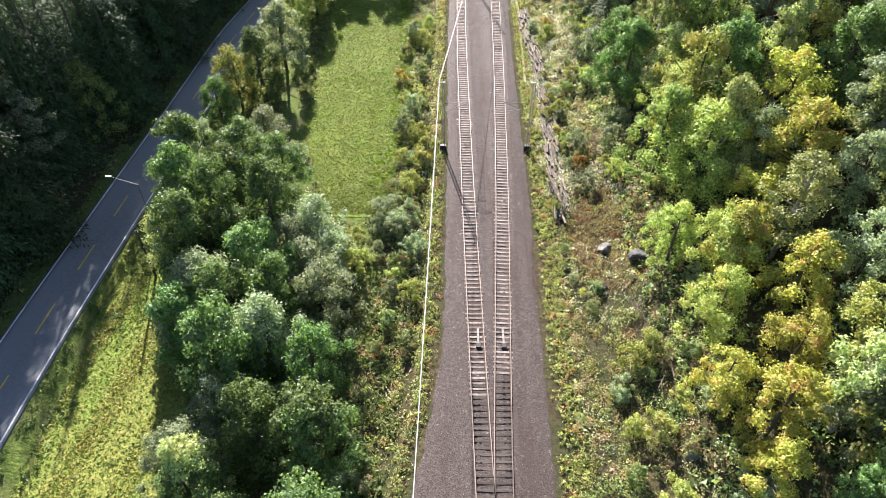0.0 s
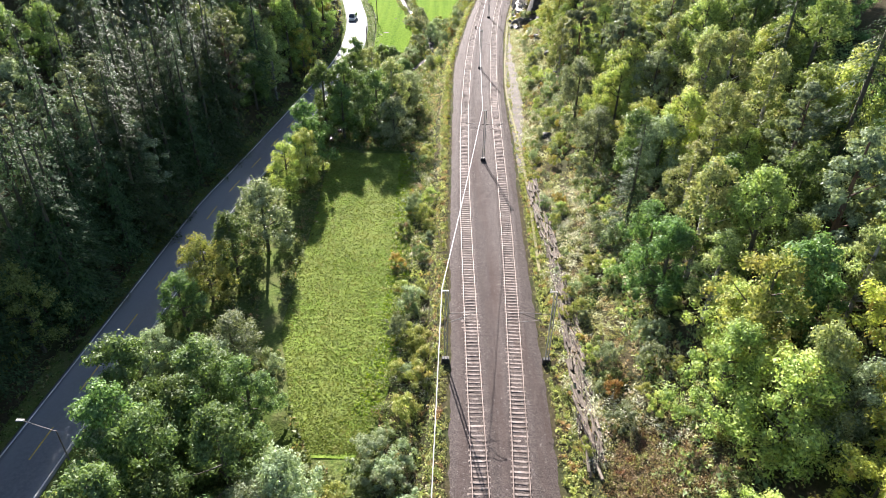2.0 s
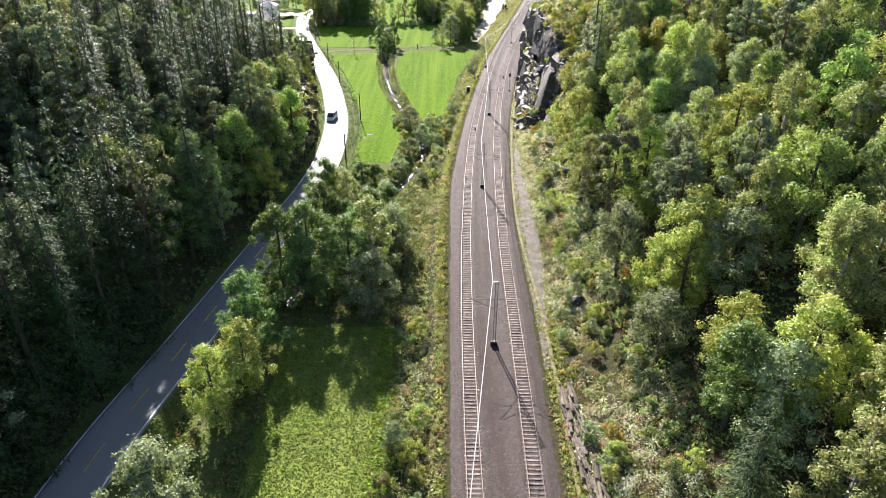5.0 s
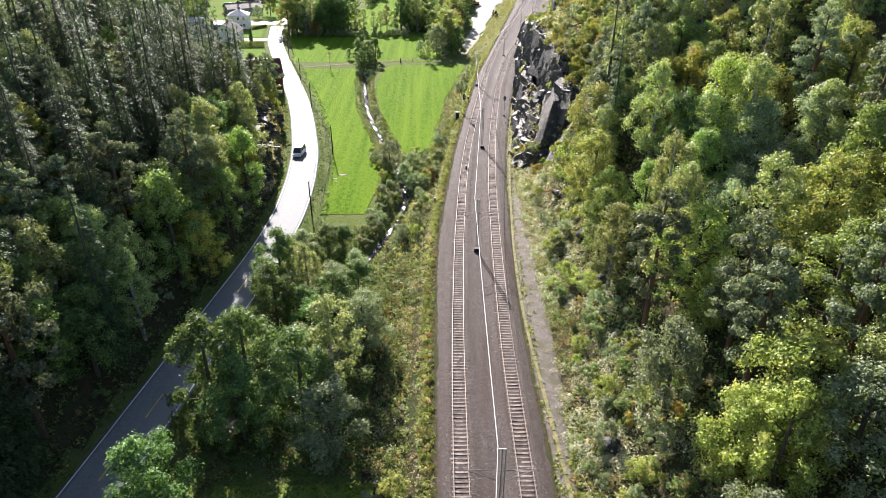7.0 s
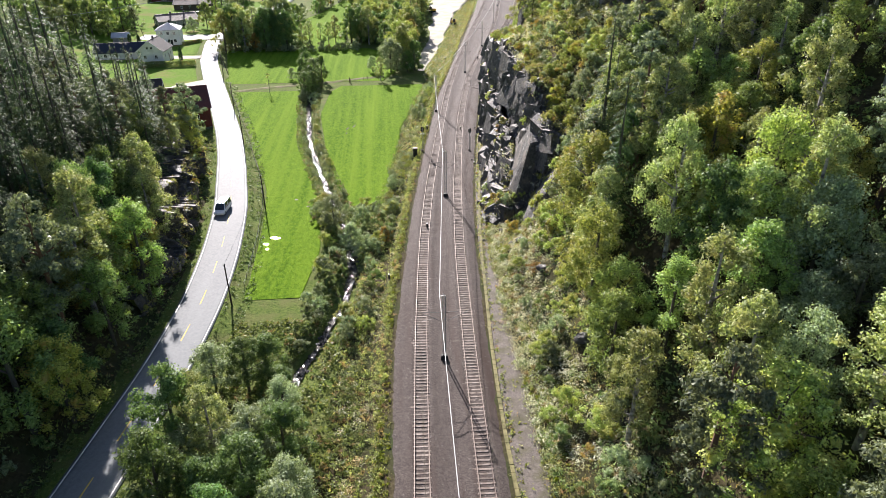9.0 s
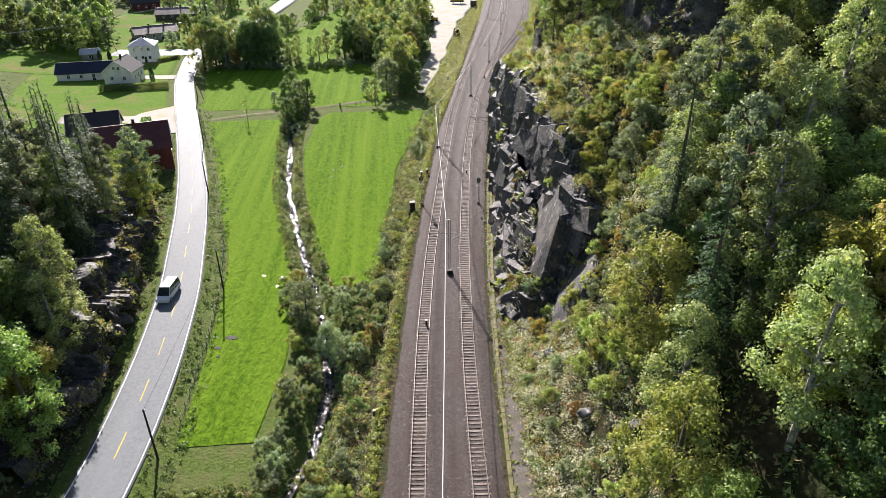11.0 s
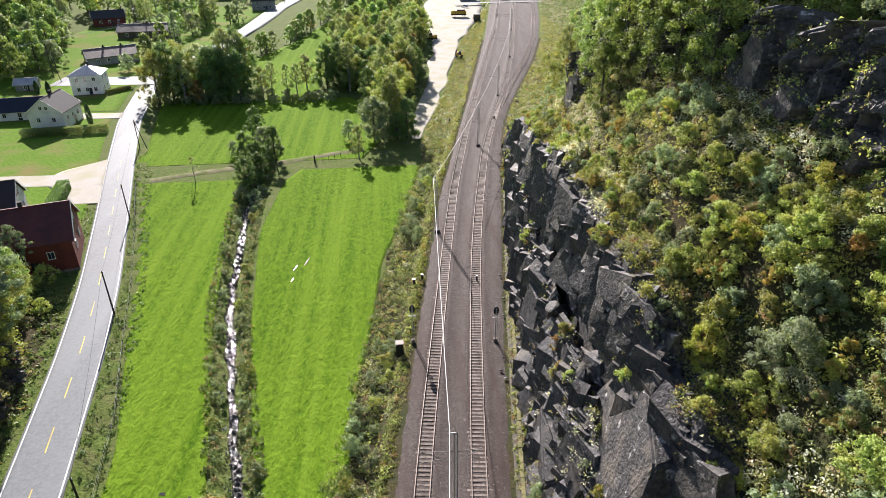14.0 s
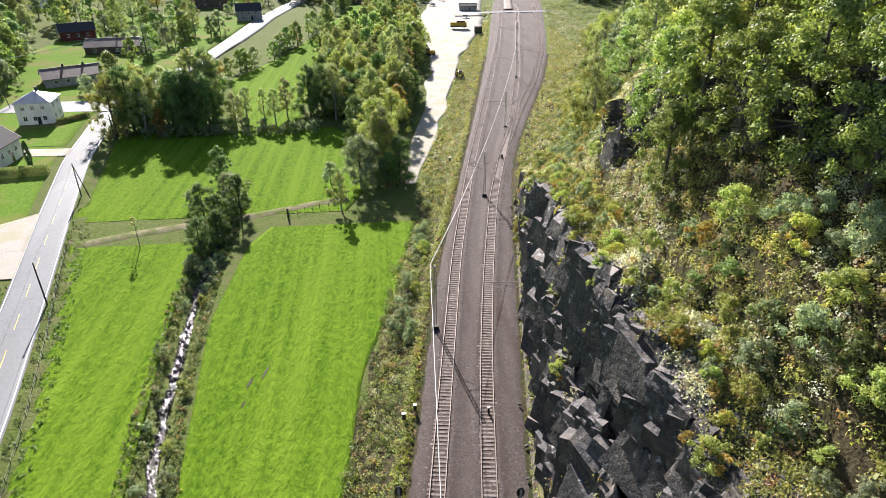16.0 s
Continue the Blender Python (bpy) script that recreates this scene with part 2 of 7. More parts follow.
M["grass_yellow"] = leafage("dry_grass", (0.20, 0.19, 0.035), (0.34, 0.30, 0.07), (0.17, 0.20, 0.03), glow=0.4, light=0.78)
M["grass_vivid"] = leafage("fresh_grass", (0.14, 0.22, 0.012), (0.26, 0.33, 0.02), (0.22, 0.23, 0.03), glow=0.4, light=0.78)
M["water"] = surface("stream_water", (0.012, 0.013, 0.010), (0.05, 0.048, 0.040), (0.09, 0.08, 0.065), fine=2.6, broad=0.9, rough=0.12, bump=0.8, depth=0.18, spec=0.5)
M["dry_herb"] = leafage("withered_herbs", (0.115, 0.085, 0.050), (0.270, 0.215, 0.135), (0.170, 0.115, 0.065), c4=(0.20, 0.19, 0.08))
M["dry_straw"] = leafage("dry_straw", (0.20, 0.165, 0.085), (0.36, 0.30, 0.17), (0.21, 0.20, 0.075), c4=(0.24, 0.15, 0.075), light=1.2)
M["dark_steel"] = surface("weathered_steel", (0.13, 0.13, 0.13), (0.22, 0.22, 0.21), (0.16, 0.13, 0.11), fine=8.0, rough=0.6, metal=0.3, bump=0.1)
M["pale_plastic"] = surface("dusty_plastic", (0.24, 0.23, 0.21), (0.36, 0.34, 0.31), (0.20, 0.18, 0.16), fine=9.0, broad=2.0, rough=0.6, bump=0.1)
M["lush_grass"] = leafage("lush_verge_grass", (0.050, 0.105, 0.026), (0.125, 0.205, 0.055), (0.140, 0.170, 0.060), light=1.1, shine=0.3)
M["puddle"] = surface("standing_water", (0.03, 0.03, 0.022), (0.06, 0.055, 0.04), None, fine=2.0, rough=0.06, bump=0.15, depth=0.02, spec=0.6)


# ---- small builders ----
def link_mesh(name, verts, faces, material, parent=None, label="", smooth=False):
    me = bpy.data.meshes.new(name)
    verts = np.asarray(verts, dtype=np.float32).reshape(-1, 3)
    faces = np.asarray(faces, dtype=np.int32)
    n, k = faces.shape
    me.vertices.add(len(verts))
    me.vertices.foreach_set("co", verts.ravel())
    me.loops.add(n * k)
    me.loops.foreach_set("vertex_index", faces.ravel())
    me.polygons.add(n)
    me.polygons.foreach_set("loop_start", np.arange(n, dtype=np.int32) * k)
    me.polygons.foreach_set("use_smooth", np.full(n, smooth, dtype=bool))
    me.update(calc_edges=True)
    me.materials.append(material)
    ob = new(name, me)
    if parent is not None:
        ob.parent = parent
    if label:
        ob["label"] = label
    return ob


def part(name, bm, material, parent=None, label="", smooth=False):
    """Links a bmesh as one mesh object under a thing or a part."""
    me = bpy.data.meshes.new(name)
    bmesh.ops.recalc_face_normals(bm, faces=bm.faces)
    bm.to_mesh(me)
    bm.free()
    for p in me.polygons:
        p.use_smooth = smooth
    me.materials.append(material)
    ob = new(name, me)
    if parent is not None:
        ob.parent = parent
    if label:
        ob["label"] = label
    return ob


def thing(name, label, category, group="", at=(0, 0, 0), turn=0.0):
    ob = new(name)
    ob.empty_display_size = 0.3
    ob.matrix_basis = pose(*at, 0, 0, turn)
    return tagged(ob, label, category, group)


def block(bm, size, at=(0, 0, 0), m=None, bevel=0.0, taper=1.0):
    """A box with its centre at at, optionally bevelled and narrowed to the top."""
    made = bmesh.ops.create_cube(bm, size=1.0)["verts"]
    for v in made:
        k = taper if v.co.z > 0 else 1.0
        v.co = Vector((v.co.x * size[0] * k + at[0], v.co.y * size[1] * k + at[1], v.co.z * size[2] + at[2]))
    if bevel:
        edges = list({e for v in made for e in v.link_edges})
        made = list({v for f in bmesh.ops.bevel(bm, geom=edges, offset=bevel, segments=1, affect="EDGES")["faces"] for v in f.verts} | {v for v in made if v.is_valid})
    if m is not None:
        bmesh.ops.transform(bm, matrix=m, verts=[v for v in made if v.is_valid])


def rod(bm, a, b, r0, r1=None, sides=8):
    """A tapered round bar from a to b."""
    a, b = Vector(a), Vector(b)
    r1 = r0 if r1 is None else r1
    q = (b - a).to_track_quat("Z", "Y").to_matrix()
    rings = []
    for p, r in ((a, r0), (b, r1)):
        rings.append([bm.verts.new(p + q @ Vector((r * math.cos(2 * math.pi * i / sides), r * math.sin(2 * math.pi * i / sides), 0))) for i in range(sides)])
    for i in range(sides):
        bm.faces.new((rings[0][i], rings[0][(i + 1) % sides], rings[1][(i + 1) % sides], rings[1][i]))
    bm.faces.new(rings[0][::-1])
    bm.faces.new(rings[1])


# ---- the plan: lines that run along the valley, as x over y ----
_YS = np.arange(-120.0, 900.0, 1.0)


def run(points, soft=21):
    ys, xs = [p[0] for p in points], [p[1] for p in points]
    s0 = (xs[1] - xs[0]) / (ys[1] - ys[0])
    s1 = (xs[-1] - xs[-2]) / (ys[-1] - ys[-2])
    line = np.interp(_YS, ys, xs)
    line = np.where(_YS < ys[0], xs[0] + s0 * (_YS - ys[0]), line)
    line = np.where(_YS > ys[-1], xs[-1] + s1 * (_YS - ys[-1]), line)
    k = np.hanning(soft + 2)[1:-1]
    k /= k.sum()
    for _ in range(2):
        line = np.convolve(np.pad(line, soft // 2, mode="reflect", reflect_type="odd"), k, mode="valid")
    return lambda y: np.interp(y, _YS, line)


track_w = run([(-10, 4.6), (25, 4.1), (40, 3.9), (61, 3.6), (89, 3.45), (104, 3.4), (128, 3.7), (152, 4.4), (181, 5.9), (209, 8.05), (232, 10.6),
               (259, 14.4), (277, 17.0), (306, 21.3), (345, 28.5), (408, 41.8), (487, 58.2), (570, 73.5), (715, 98)])
track_e = run([(-10, 4.62), (25, 5.6), (40, 6.5), (61, 7.75), (89, 9.0), (104, 9.55), (125, 10.1), (150, 10.65), (175, 11.8), (204, 13.6), (231, 16.1),
               (258, 19.4), (276, 21.8), (296, 25.0), (329, 31.1), (357, 38.0), (393, 47.2), (437, 57.0), (516, 72.5), (573, 83.2), (737, 109)])
siding = run([(330, 31.4), (355, 37.7), (388, 47.5), (425, 60.0), (474, 73.5), (555, 90.5), (738, 122)], 15)
bed_w = run([(-10, -8.0), (24, -2.6), (36, 0.0), (47, 0.2), (67, 0.4), (98, 0.4), (136, 0.9), (157, 1.1), (181, 1.8), (206, 4.3), (228, 6.8), (250, 9.8),
             (272, 13.0), (301, 17.2), (327, 22.6), (400, 37.0), (477, 51.8), (600, 73)])
bed_e = run([(-10, 10.0), (24, 10.5), (37, 10.9), (53, 11.5), (78, 12.0), (104, 12.5), (127, 13.4), (155, 13.7), (174, 14.8), (206, 17.1), (231, 19.9),
             (260, 24.2), (282, 27.7), (316, 33.2), (344, 38.2), (359, 42.0), (388, 51.2), (420, 61.8), (465, 74.5), (515, 86), (588, 101), (640, 111)])
road = run([(-60, -43.0), (30, -40.8), (40, -40.5), (65, -38.9), (84, -37.6), (109, -36.2), (128, -33.2), (139, -31.7), (155, -29.6), (180, -26.3), (195, -25.5),
            (211, -26.2), (228, -28.0), (257, -33.6), (275, -37.9), (300, -45.0), (335, -55.2), (365, -63.5), (405, -70.6), (440, -67), (480, -60.5),
            (530, -57.5), (590, -55), (660, -46), (760, -30)], 15)
stream = run([(-40, -9), (30, -10), (60, -16), (90, -23.5), (112, -25.5), (130, -25), (150, -20.5), (165, -14.5), (185, -8), (197, -4.6), (205, -3.8), (220, -5.6),
              (250, -13), (272, -17.4), (290, -19.3), (302, -20.6), (316, -21), (330, -21.5), (352, -23.5), (380, -30), (420, -36)], 9)


def _hash(i, j, k):
    s = np.sin(i * 127.1 + j * 311.7 + k * 74.7) * 43758.5453
    return s - np.floor(s)


def lumps(x, y, cell, seed=0):
    """Smooth value noise in 0..1 with bumps about cell metres wide."""
    u, v = np.asarray(x) / cell, np.asarray(y) / cell
    i, j = np.floor(u), np.floor(v)
    f, g = u - i, v - j
    f, g = f * f * (3 - 2 * f), g * g * (3 - 2 * g)
    a = _hash(i, j, seed) * (1 - f) + _hash(i + 1, j, seed) * f
    b = _hash(i, j + 1, seed) * (1 - f) + _hash(i + 1, j + 1, seed) * f
    return a * (1 - g) + b * g


# cross-sections of the eastern slope: (y, distances from the ballast, heights)
EAST = [
    (-400, [0, 3, 7, 11, 20, 40, 80, 300], [-.35, 0, 1.0, 3.6, 9, 19, 34, 80]),
    (60, [0, 3, 7, 11, 20, 40, 80, 300], [-.35, 0, 1.0, 3.6, 9, 20, 37, 85]),
    (160, [0, 3, 7, 11, 20, 40, 80, 300], [-.35, 0, 1.1, 4.3, 12, 25, 44, 95]),
    (190, [0, 3, 7, 11, 16, 25, 45, 80, 300], [-.35, .1, 2, 8.0, 14, 22, 34, 50, 100]),
    (218, [0, 3.5, 6, 9, 14, 20, 45, 80, 300], [-.35, .4, 4, 9, 17, 24, 39, 52, 105]),
    (245, [0, 2, 3.5, 5, 9, 13, 25, 60, 300], [-.35, .5, 7, 12, 22.5, 28, 36, 50, 105]),
    (270, [0, .8, 2.2, 4, 9, 12, 25, 60, 300], [-.35, 4, 12, 15, 24, 29, 38, 50, 105]),
    (300, [0, .6, 1.4, 3, 8, 12, 25, 60, 300], [-.35, 6, 12.5, 15, 22, 28, 40, 50, 105]),
    (322, [0, 1.5, 4, 8, 14, 22, 40, 80, 300], [-.35, 3, 6, 10, 16, 22, 34, 45, 95]),
    (345, [0, 4, 9, 15, 24, 40, 80, 300], [-.35, .3, 1.5, 5, 11, 22, 36, 75]),
    (430, [0, 10, 15, 22, 40, 80, 300], [-.35, .3, 1.0, 5, 15, 24, 45]),
    (560, [0, 12, 30, 60, 100, 300], [-.35, .2, .8, 2, 4, 10]),
    (1500, [0, 12, 30, 60, 100, 300], [-.35, .2, .8, 2, 4, 10]),
]


def east_height(d, y):
    d, y = np.broadcast_arrays(np.asarray(d, float), np.asarray(y, float))
    out = np.zeros(d.shape)
    for (y0, d0, z0), (y1, d1, z1) in zip(EAST, EAST[1:]):
        k = (y >= y0) & (y < y1)
        if k.any():
            f = (y[k] - y0) / (y1 - y0)
            out[k] = np.interp(d[k], d0, z0) * (1 - f) + np.interp(d[k], d1, z1) * f
    return out


def step(a, b, v):
    f = np.clip((v - a) / (b - a), 0, 1)
    return f * f * (3 - 2 * f)


FIELD_Z, ROAD_Z = -2.5, -1.5


def land(x, y):
    """Height of the ground."""
    x, y = np.broadcast_arrays(np.asarray(x, float), np.asarray(y, float))
    xw, xe, rc, sx = bed_w(y), bed_e(y), road(y), stream(y)
    flat = FIELD_Z + 0.9 * step(440, 600, y)
    z = np.maximum(np.interp(xw - x, [0, 1, 6], [-0.35, -0.55, -9]), flat)
    away = np.abs(x - rc)
    z = np.maximum(z, np.interp(away, [3.7, 4.3, 7.0], [ROAD_Z - 0.12, ROAD_Z - 0.2, -9]))
    # the wooded hill west of the road, and the gentle village ground behind it
    d = rc - 4.4 - x
    hill = np.interp(d, [0, 2, 6, 14, 30, 60, 120, 300, 800], [0, .6, 5.0, 10, 19, 34, 60, 110, 160])
    hill = hill * (1 - step(236, 276, y + 0.25 * np.clip(d, 0, 60)))
    hill = hill * (0.75 + 0.25 * step(60, 130, y))
    village = np.interp(d, [0, 25, 45, 110, 300], [0, .3, 1.2, 8, 45])
    z = np.where(d > 0, np.maximum(ROAD_Z - 0.15 + np.maximum(hill, village), -9), z)
    # the stream's bed
    near = np.abs(x - sx)
    cut = np.interp(near, [0.7, 1.2, 2.9], [-3.95, -3.6, -2.0])
    z = np.where((y < 420) & ((y < 64) | (y > 136)) & (x < xw - 2) & (d < 0) & (away > 5), np.minimum(z, np.maximum(cut, -4)), z)
    inside = (x > xw) & (x < xe)
    z = np.where(inside, -0.45, z)
    de = x - xe
    cliff = step(196, 214, y) * (1 - step(316, 330, y))
    z = np.where(de > 0, east_height(np.maximum(de - 3.6 * cliff * np.interp(de, [0, 11, 18], [1, 1, 0]), 0), y), z)
    rough = (lumps(x, y, 5, 1) - .5) * 1.3 + (lumps(x, y, 2.1, 2) - .5) * .5
    wild = np.clip(np.maximum(np.where(d > 2, (d - 2) / 6, 0) * (hill > 1.5), np.where(de > 3, (de - 3) / 8, 0)), 0, 1)
    return z + rough * wild


def ground_z(x, y):
    return float(land(np.array([float(x)]), np.array([float(y)]))[0])


# ---- ground: one sheet to the horizon ----
_gx = np.concatenate([[-4500, -2600, -1500, -900, -600, -420, -320, -250, -200, -165], np.arange(-140, 131, 1.5), [150, 180, 220, 270, 340, 450, 620, 900, 1500, 2600, 4500]])
_gy = np.concatenate([[-3500, -1800, -900, -450, -220, -110, -55], np.arange(-28, 470, 1.5), np.arange(475, 780, 8), [820, 900, 1050, 1300, 1800, 2600, 3600, 4800]])
_X, _Y = np.meshgrid(_gx, _gy)
_Z = land(np.clip(_X, -700, 700), np.clip(_Y, -110, 890))
_nx, _ny = len(_gx), len(_gy)
_id = np.arange(_nx * _ny).reshape(_ny, _nx)
_f = np.stack([_id[:-1, :-1], _id[:-1, 1:], _id[1:, 1:], _id[1:, :-1]], -1).reshape(-1, 4)
ground = tagged(link_mesh("ground", np.stack([_X, _Y, _Z], -1), _f, M["soil"], smooth=True),
                "uneven valley floor and wooded slopes of dark soil", "ground", kind="structure")

ground.data.materials.append(M["verge"])
_mx, _my = (_X[:-1, :-1] + _X[1:, 1:]) / 2, (_Y[:-1, :-1] + _Y[1:, 1:]) / 2
_low = ((_mx > road(_my) - 5) & (_mx < bed_w(_my) - 7)) | ((_my > 270) & (_mx < 0) & (_mx > -400)) | (_my > 470)
ground.data.polygons.foreach_set("material_index", _low.ravel().astype(np.int32))


def band(name, y0, y1, left, right, z, material, label, category, dy=1.0, cols=12, thick=0.25, rough=0.0, seed=0, kind="structure"):
    """A strip of ground between two lines, with skirts down its edges. z: a height or a function."""
    ys = np.arange(y0, y1 + dy * 0.5, dy)
    fr = np.linspace(0, 1, cols + 1)
    Y = np.repeat(ys[:, None], cols + 1, 1)
    L, R = left(ys)[:, None], right(ys)[:, None]
    X = L + (R - L) * fr
    Z = z(X, Y) if callable(z) else np.full(X.shape, float(z))
    if rough:
        Z = Z + ((lumps(X, Y, 1.7, seed) - .5) + (lumps(X, Y, 0.6, seed + 3) - .5) * .6) * rough
    P = np.stack([X, Y, Z], -1)
    lo = P.copy()
    P = np.concatenate([lo[:, :1] - [0, 0, thick], P, lo[:, -1:] - [0, 0, thick]], 1)
    n = cols + 3
    ids = np.arange(len(ys) * n).reshape(len(ys), n)
    f = np.stack([ids[:-1, :-1], ids[:-1, 1:], ids[1:, 1:], ids[1:, :-1]], -1).reshape(-1, 4)
    return tagged(link_mesh(name, P, f, material, smooth=True), label, category, kind=kind)


def offset(line, k):
    return lambda y: line(y) + k


# ---- railway bed ----
def bed_height(X, Y):
    edge = np.minimum(X - bed_w(Y), bed_e(Y) - X)
    near = np.minimum(np.abs(X - track_w(Y)), np.abs(X - track_e(Y)))
    return np.interp(edge, [0, 0.9, 1.5], [-0.5, -0.28, -0.205]) + 0.07 * step(0.80, 0.98, near) * (1 - step(1.3, 1.7, near)) - 0.10 * step(1.4, 2.4, near) + (lumps(X, Y, 0.9, 5) - .5) * 0.07 + (lumps(X, Y, 0.35, 8) - .5) * 0.05


ballast = band("ballast", -28, 640, bed_w, bed_e, bed_height, M["ballast"], "brown-grey crushed stone ballast under the railway tracks", "ballast", dy=0.5, cols=64, thick=0.6)


# ---- road ----
def road_z(X, Y):
    return ROAD_Z + 0.03 * (1 - (np.abs(X - road(Y)) / 3.2) ** 2)


road_bed = band("road", -60, 408, offset(road, -3.25), offset(road, 3.25), road_z, M["asphalt"], "grey two-lane asphalt country road with worn lanes", "road", dy=1.5, cols=8, thick=0.3)
far_road = band("road_beyond_village", 408, 760, offset(road, -3.8), lambda y: road(y) + np.interp(y, [408, 500, 560], [3.2, 3.6, 6.0]), lambda X, Y: land(X, Y) + 0.35, M["asphalt"], "pale asphalt road bending away through the village", "road", dy=4, cols=4)
for _n, _k in (("edge_line", -2.95), ("edge_line", 2.95)):
    band(_n, -60, 405, offset(road, _k - 0.09), offset(road, _k + 0.09), lambda X, Y: road_z(X, Y) + 0.006, M["line"], "white painted edge line along the road", "road marking", dy=1.5, cols=1, thick=0.003)
_dash = []
for _y in np.arange(-40, 405, 9.0):
    _dash.append(band("centre_dash", _y, _y + 4.0, offset(road, -0.09), offset(road, 0.09), lambda X, Y: road_z(X, Y) + 0.006, M["yellow_line"],
                      "yellow dash of the road's centre line", "road marking", dy=1.0, cols=1, thick=0.003))

# ---- fields ----
clover_w = run([(58, -11.5), (62, -13.5), (66, -16.0), (72, -17.4), (79, -19.8), (102, -20.2), (131, -21.6)], 5)
clover_e = run([(58, -9.5), (62, -7.8), (67, -6.2), (74, -5.2), (80, -4.6), (107, -4.8), (131, -5.2)], 5)
hay_w = run([(20, -36), (60, -36)], 5)
hay_e = run([(20, -21), (35, -23.5), (44, -26), (60, -24)], 5)
west_w = run([(196, -20.0), (214, -20.6), (223, -21.2), (239, -23.0), (266, -30.6), (276, -33.0), (298, -39.6), (320, -46.5)], 7)
west_e = run([(196, -11.5), (211, -9.6), (235, -12.2), (263, -18.0), (294, -22.2), (318, -24.2)], 7)
east_w = run([(229, -5.0), (238, -8.0), (262, -12.4), (293, -16.2), (318, -15.0), (325, -12)], 7)
east_e = run([(229, 2.6), (248, 3.2), (262, 5.0), (280, 6.3), (296, 10.6), (325, 15.3)], 7)
north_w = run([(331, -50.5), (345, -52.5), (388, -61.5)], 5)
north_e = run([(331, 2.0), (352, 9.0), (376, 4.0), (388, -4.0)], 5)
far_w = run([(384, -31.0), (400, -31.0), (447, -44.4), (465, -38.5), (485, -31.8), (523, -24.1), (546, -18.8), (640, -8)], 9)
far_e = run([(384, -12.0), (400, -14.0), (477, -17.0), (568, -1.0), (640, 8)], 9)


def meadow(name, y0, y1, left, right, material, label):
    return band(name, y0, y1, left, right, lambda X, Y: np.maximum(land(X, Y), FIELD_Z) + 0.06, material, label, "field", dy=0.8, cols=34, thick=0.5, rough=0.05, seed=11)


meadow("meadow_south", 22, 56, hay_w, hay_e, M["hay"], "mown hay meadow with drying swaths beside the road")
meadow("meadow_clover", 60.5, 131, clover_w, clover_e, M["field_pale"], "pale green clover meadow half in tree shade")
meadow("meadow_roadside", 196, 320, west_w, west_e, M["field"], "bright green mown meadow with tractor stripes")
meadow("meadow_railside", 229, 325, east_w, east_e, M["field"], "bright green mown meadow between stream and railway")
meadow("meadow_north", 331, 388, north_w, north_e, M["field"], "green meadow below a row of trees")
band("meadow_far", 386, 640, far_w, far_e, lambda X, Y: land(X, Y) + 0.1, M["field"], "pale green far meadow behind the trees", "field", dy=3, cols=10, thick=0.5)
band("field_beyond_ridge", 640, 850, lambda y: 118 + 0 * y, lambda y: 240 + 0 * y, lambda X, Y: land(X, Y) + 0.4, M["field"], "pale far meadow east of the station", "field", dy=8, cols=8)
band("lawn", 292, 376, offset(road, -52), offset(road, -5.2), lambda X, Y: land(X, Y) + 0.10, M["lawn"], "mown lawn round the houses, yellowed in places", "lawn", dy=1.5, cols=30, thick=0.5, rough=0.05)

band("village_green", 377, 600, offset(road, -70), offset(road, -5), lambda X, Y: land(X, Y) + 0.07, M["lawn"], "patchy grass between the village houses", "lawn", dy=4, cols=22, thick=0.4)

# ---- farm track and gravel yard ----
_ft = run([(-52, 317.5), (-47, 320.5), (-37.6, 324.6), (-28, 327.3), (-15.6, 330.8), (-4, 335.5), (6, 338)], 5)
_fx = np.arange(-47, 3, 1.0)
_fv, _ff = [], []
for _i, _x in enumerate(_fx):
    _s = np.array([-1.5, -0.9, 0.0, 0.9, 1.5])
    for _k in _s:
        _yy = float(_ft(_x)) + _k
        _fv.append((_x, _yy, max(ground_z(_x, _yy), -2.5) + (0.16 if abs(_k) < 1 else 0.02) + (0.05 if _k == 0 else 0)))
    if _i:
        for _j in range(4):
            _a = (_i - 1) * 5 + _j
            _ff.append((_a, _a + 5, _a + 6, _a + 1))
tagged(link_mesh("farm_track", _fv, _ff, M["track"], smooth=True), "narrow grassy gravel track between the meadows", "track", kind="structure")
yard_w = run([(335, 12.0), (350, 14.2), (370, 17.3), (396, 21.4), (430, 24.5), (477, 29.6), (531, 29.8), (586, 31.7), (646, 41.4), (700, 45)], 9)
yard_e = run([(335, 15.0), (350, 17.6), (370, 21.6), (396, 27.2), (430, 33.0), (477, 41.2), (528, 55.5), (582, 66.0), (642, 72.6), (700, 82)], 9)
band("gravel_yard", 344, 690, lambda y: yard_w(y) + (lumps(y, y * 0, 15, 3) - .5) * 2.0, lambda y: yard_e(y) + (lumps(y, y * 0, 13, 4) - .5) * 2.0, lambda X, Y: land(X, Y) + np.interp(Y, [344, 405, 438], [.05, .12, .22]), M["gravel"], "sunlit pale gravel lane widening to the station yard", "yard", dy=1.5, cols=12, thick=0.6)
band("driveway", 318, 324.6, offset(road, -34), offset(road, -2.9), lambda X, Y: land(X, Y) + 0.16, M["gravel"], "pale gravel driveway joining the road", "driveway", dy=1.1, cols=16, thick=0.3)
band("driveway_mouth", 308, 334, run([(308, -55.6), (314, -60), (319, -66), (327, -66), (331, -61), (334, -58.5)], 5), offset(road, -2.9), lambda X, Y: land(X, Y) + 0.15, M["gravel"], "wide gravel mouth of the driveway at the road", "driveway", dy=1.0, cols=10, thick=0.3)
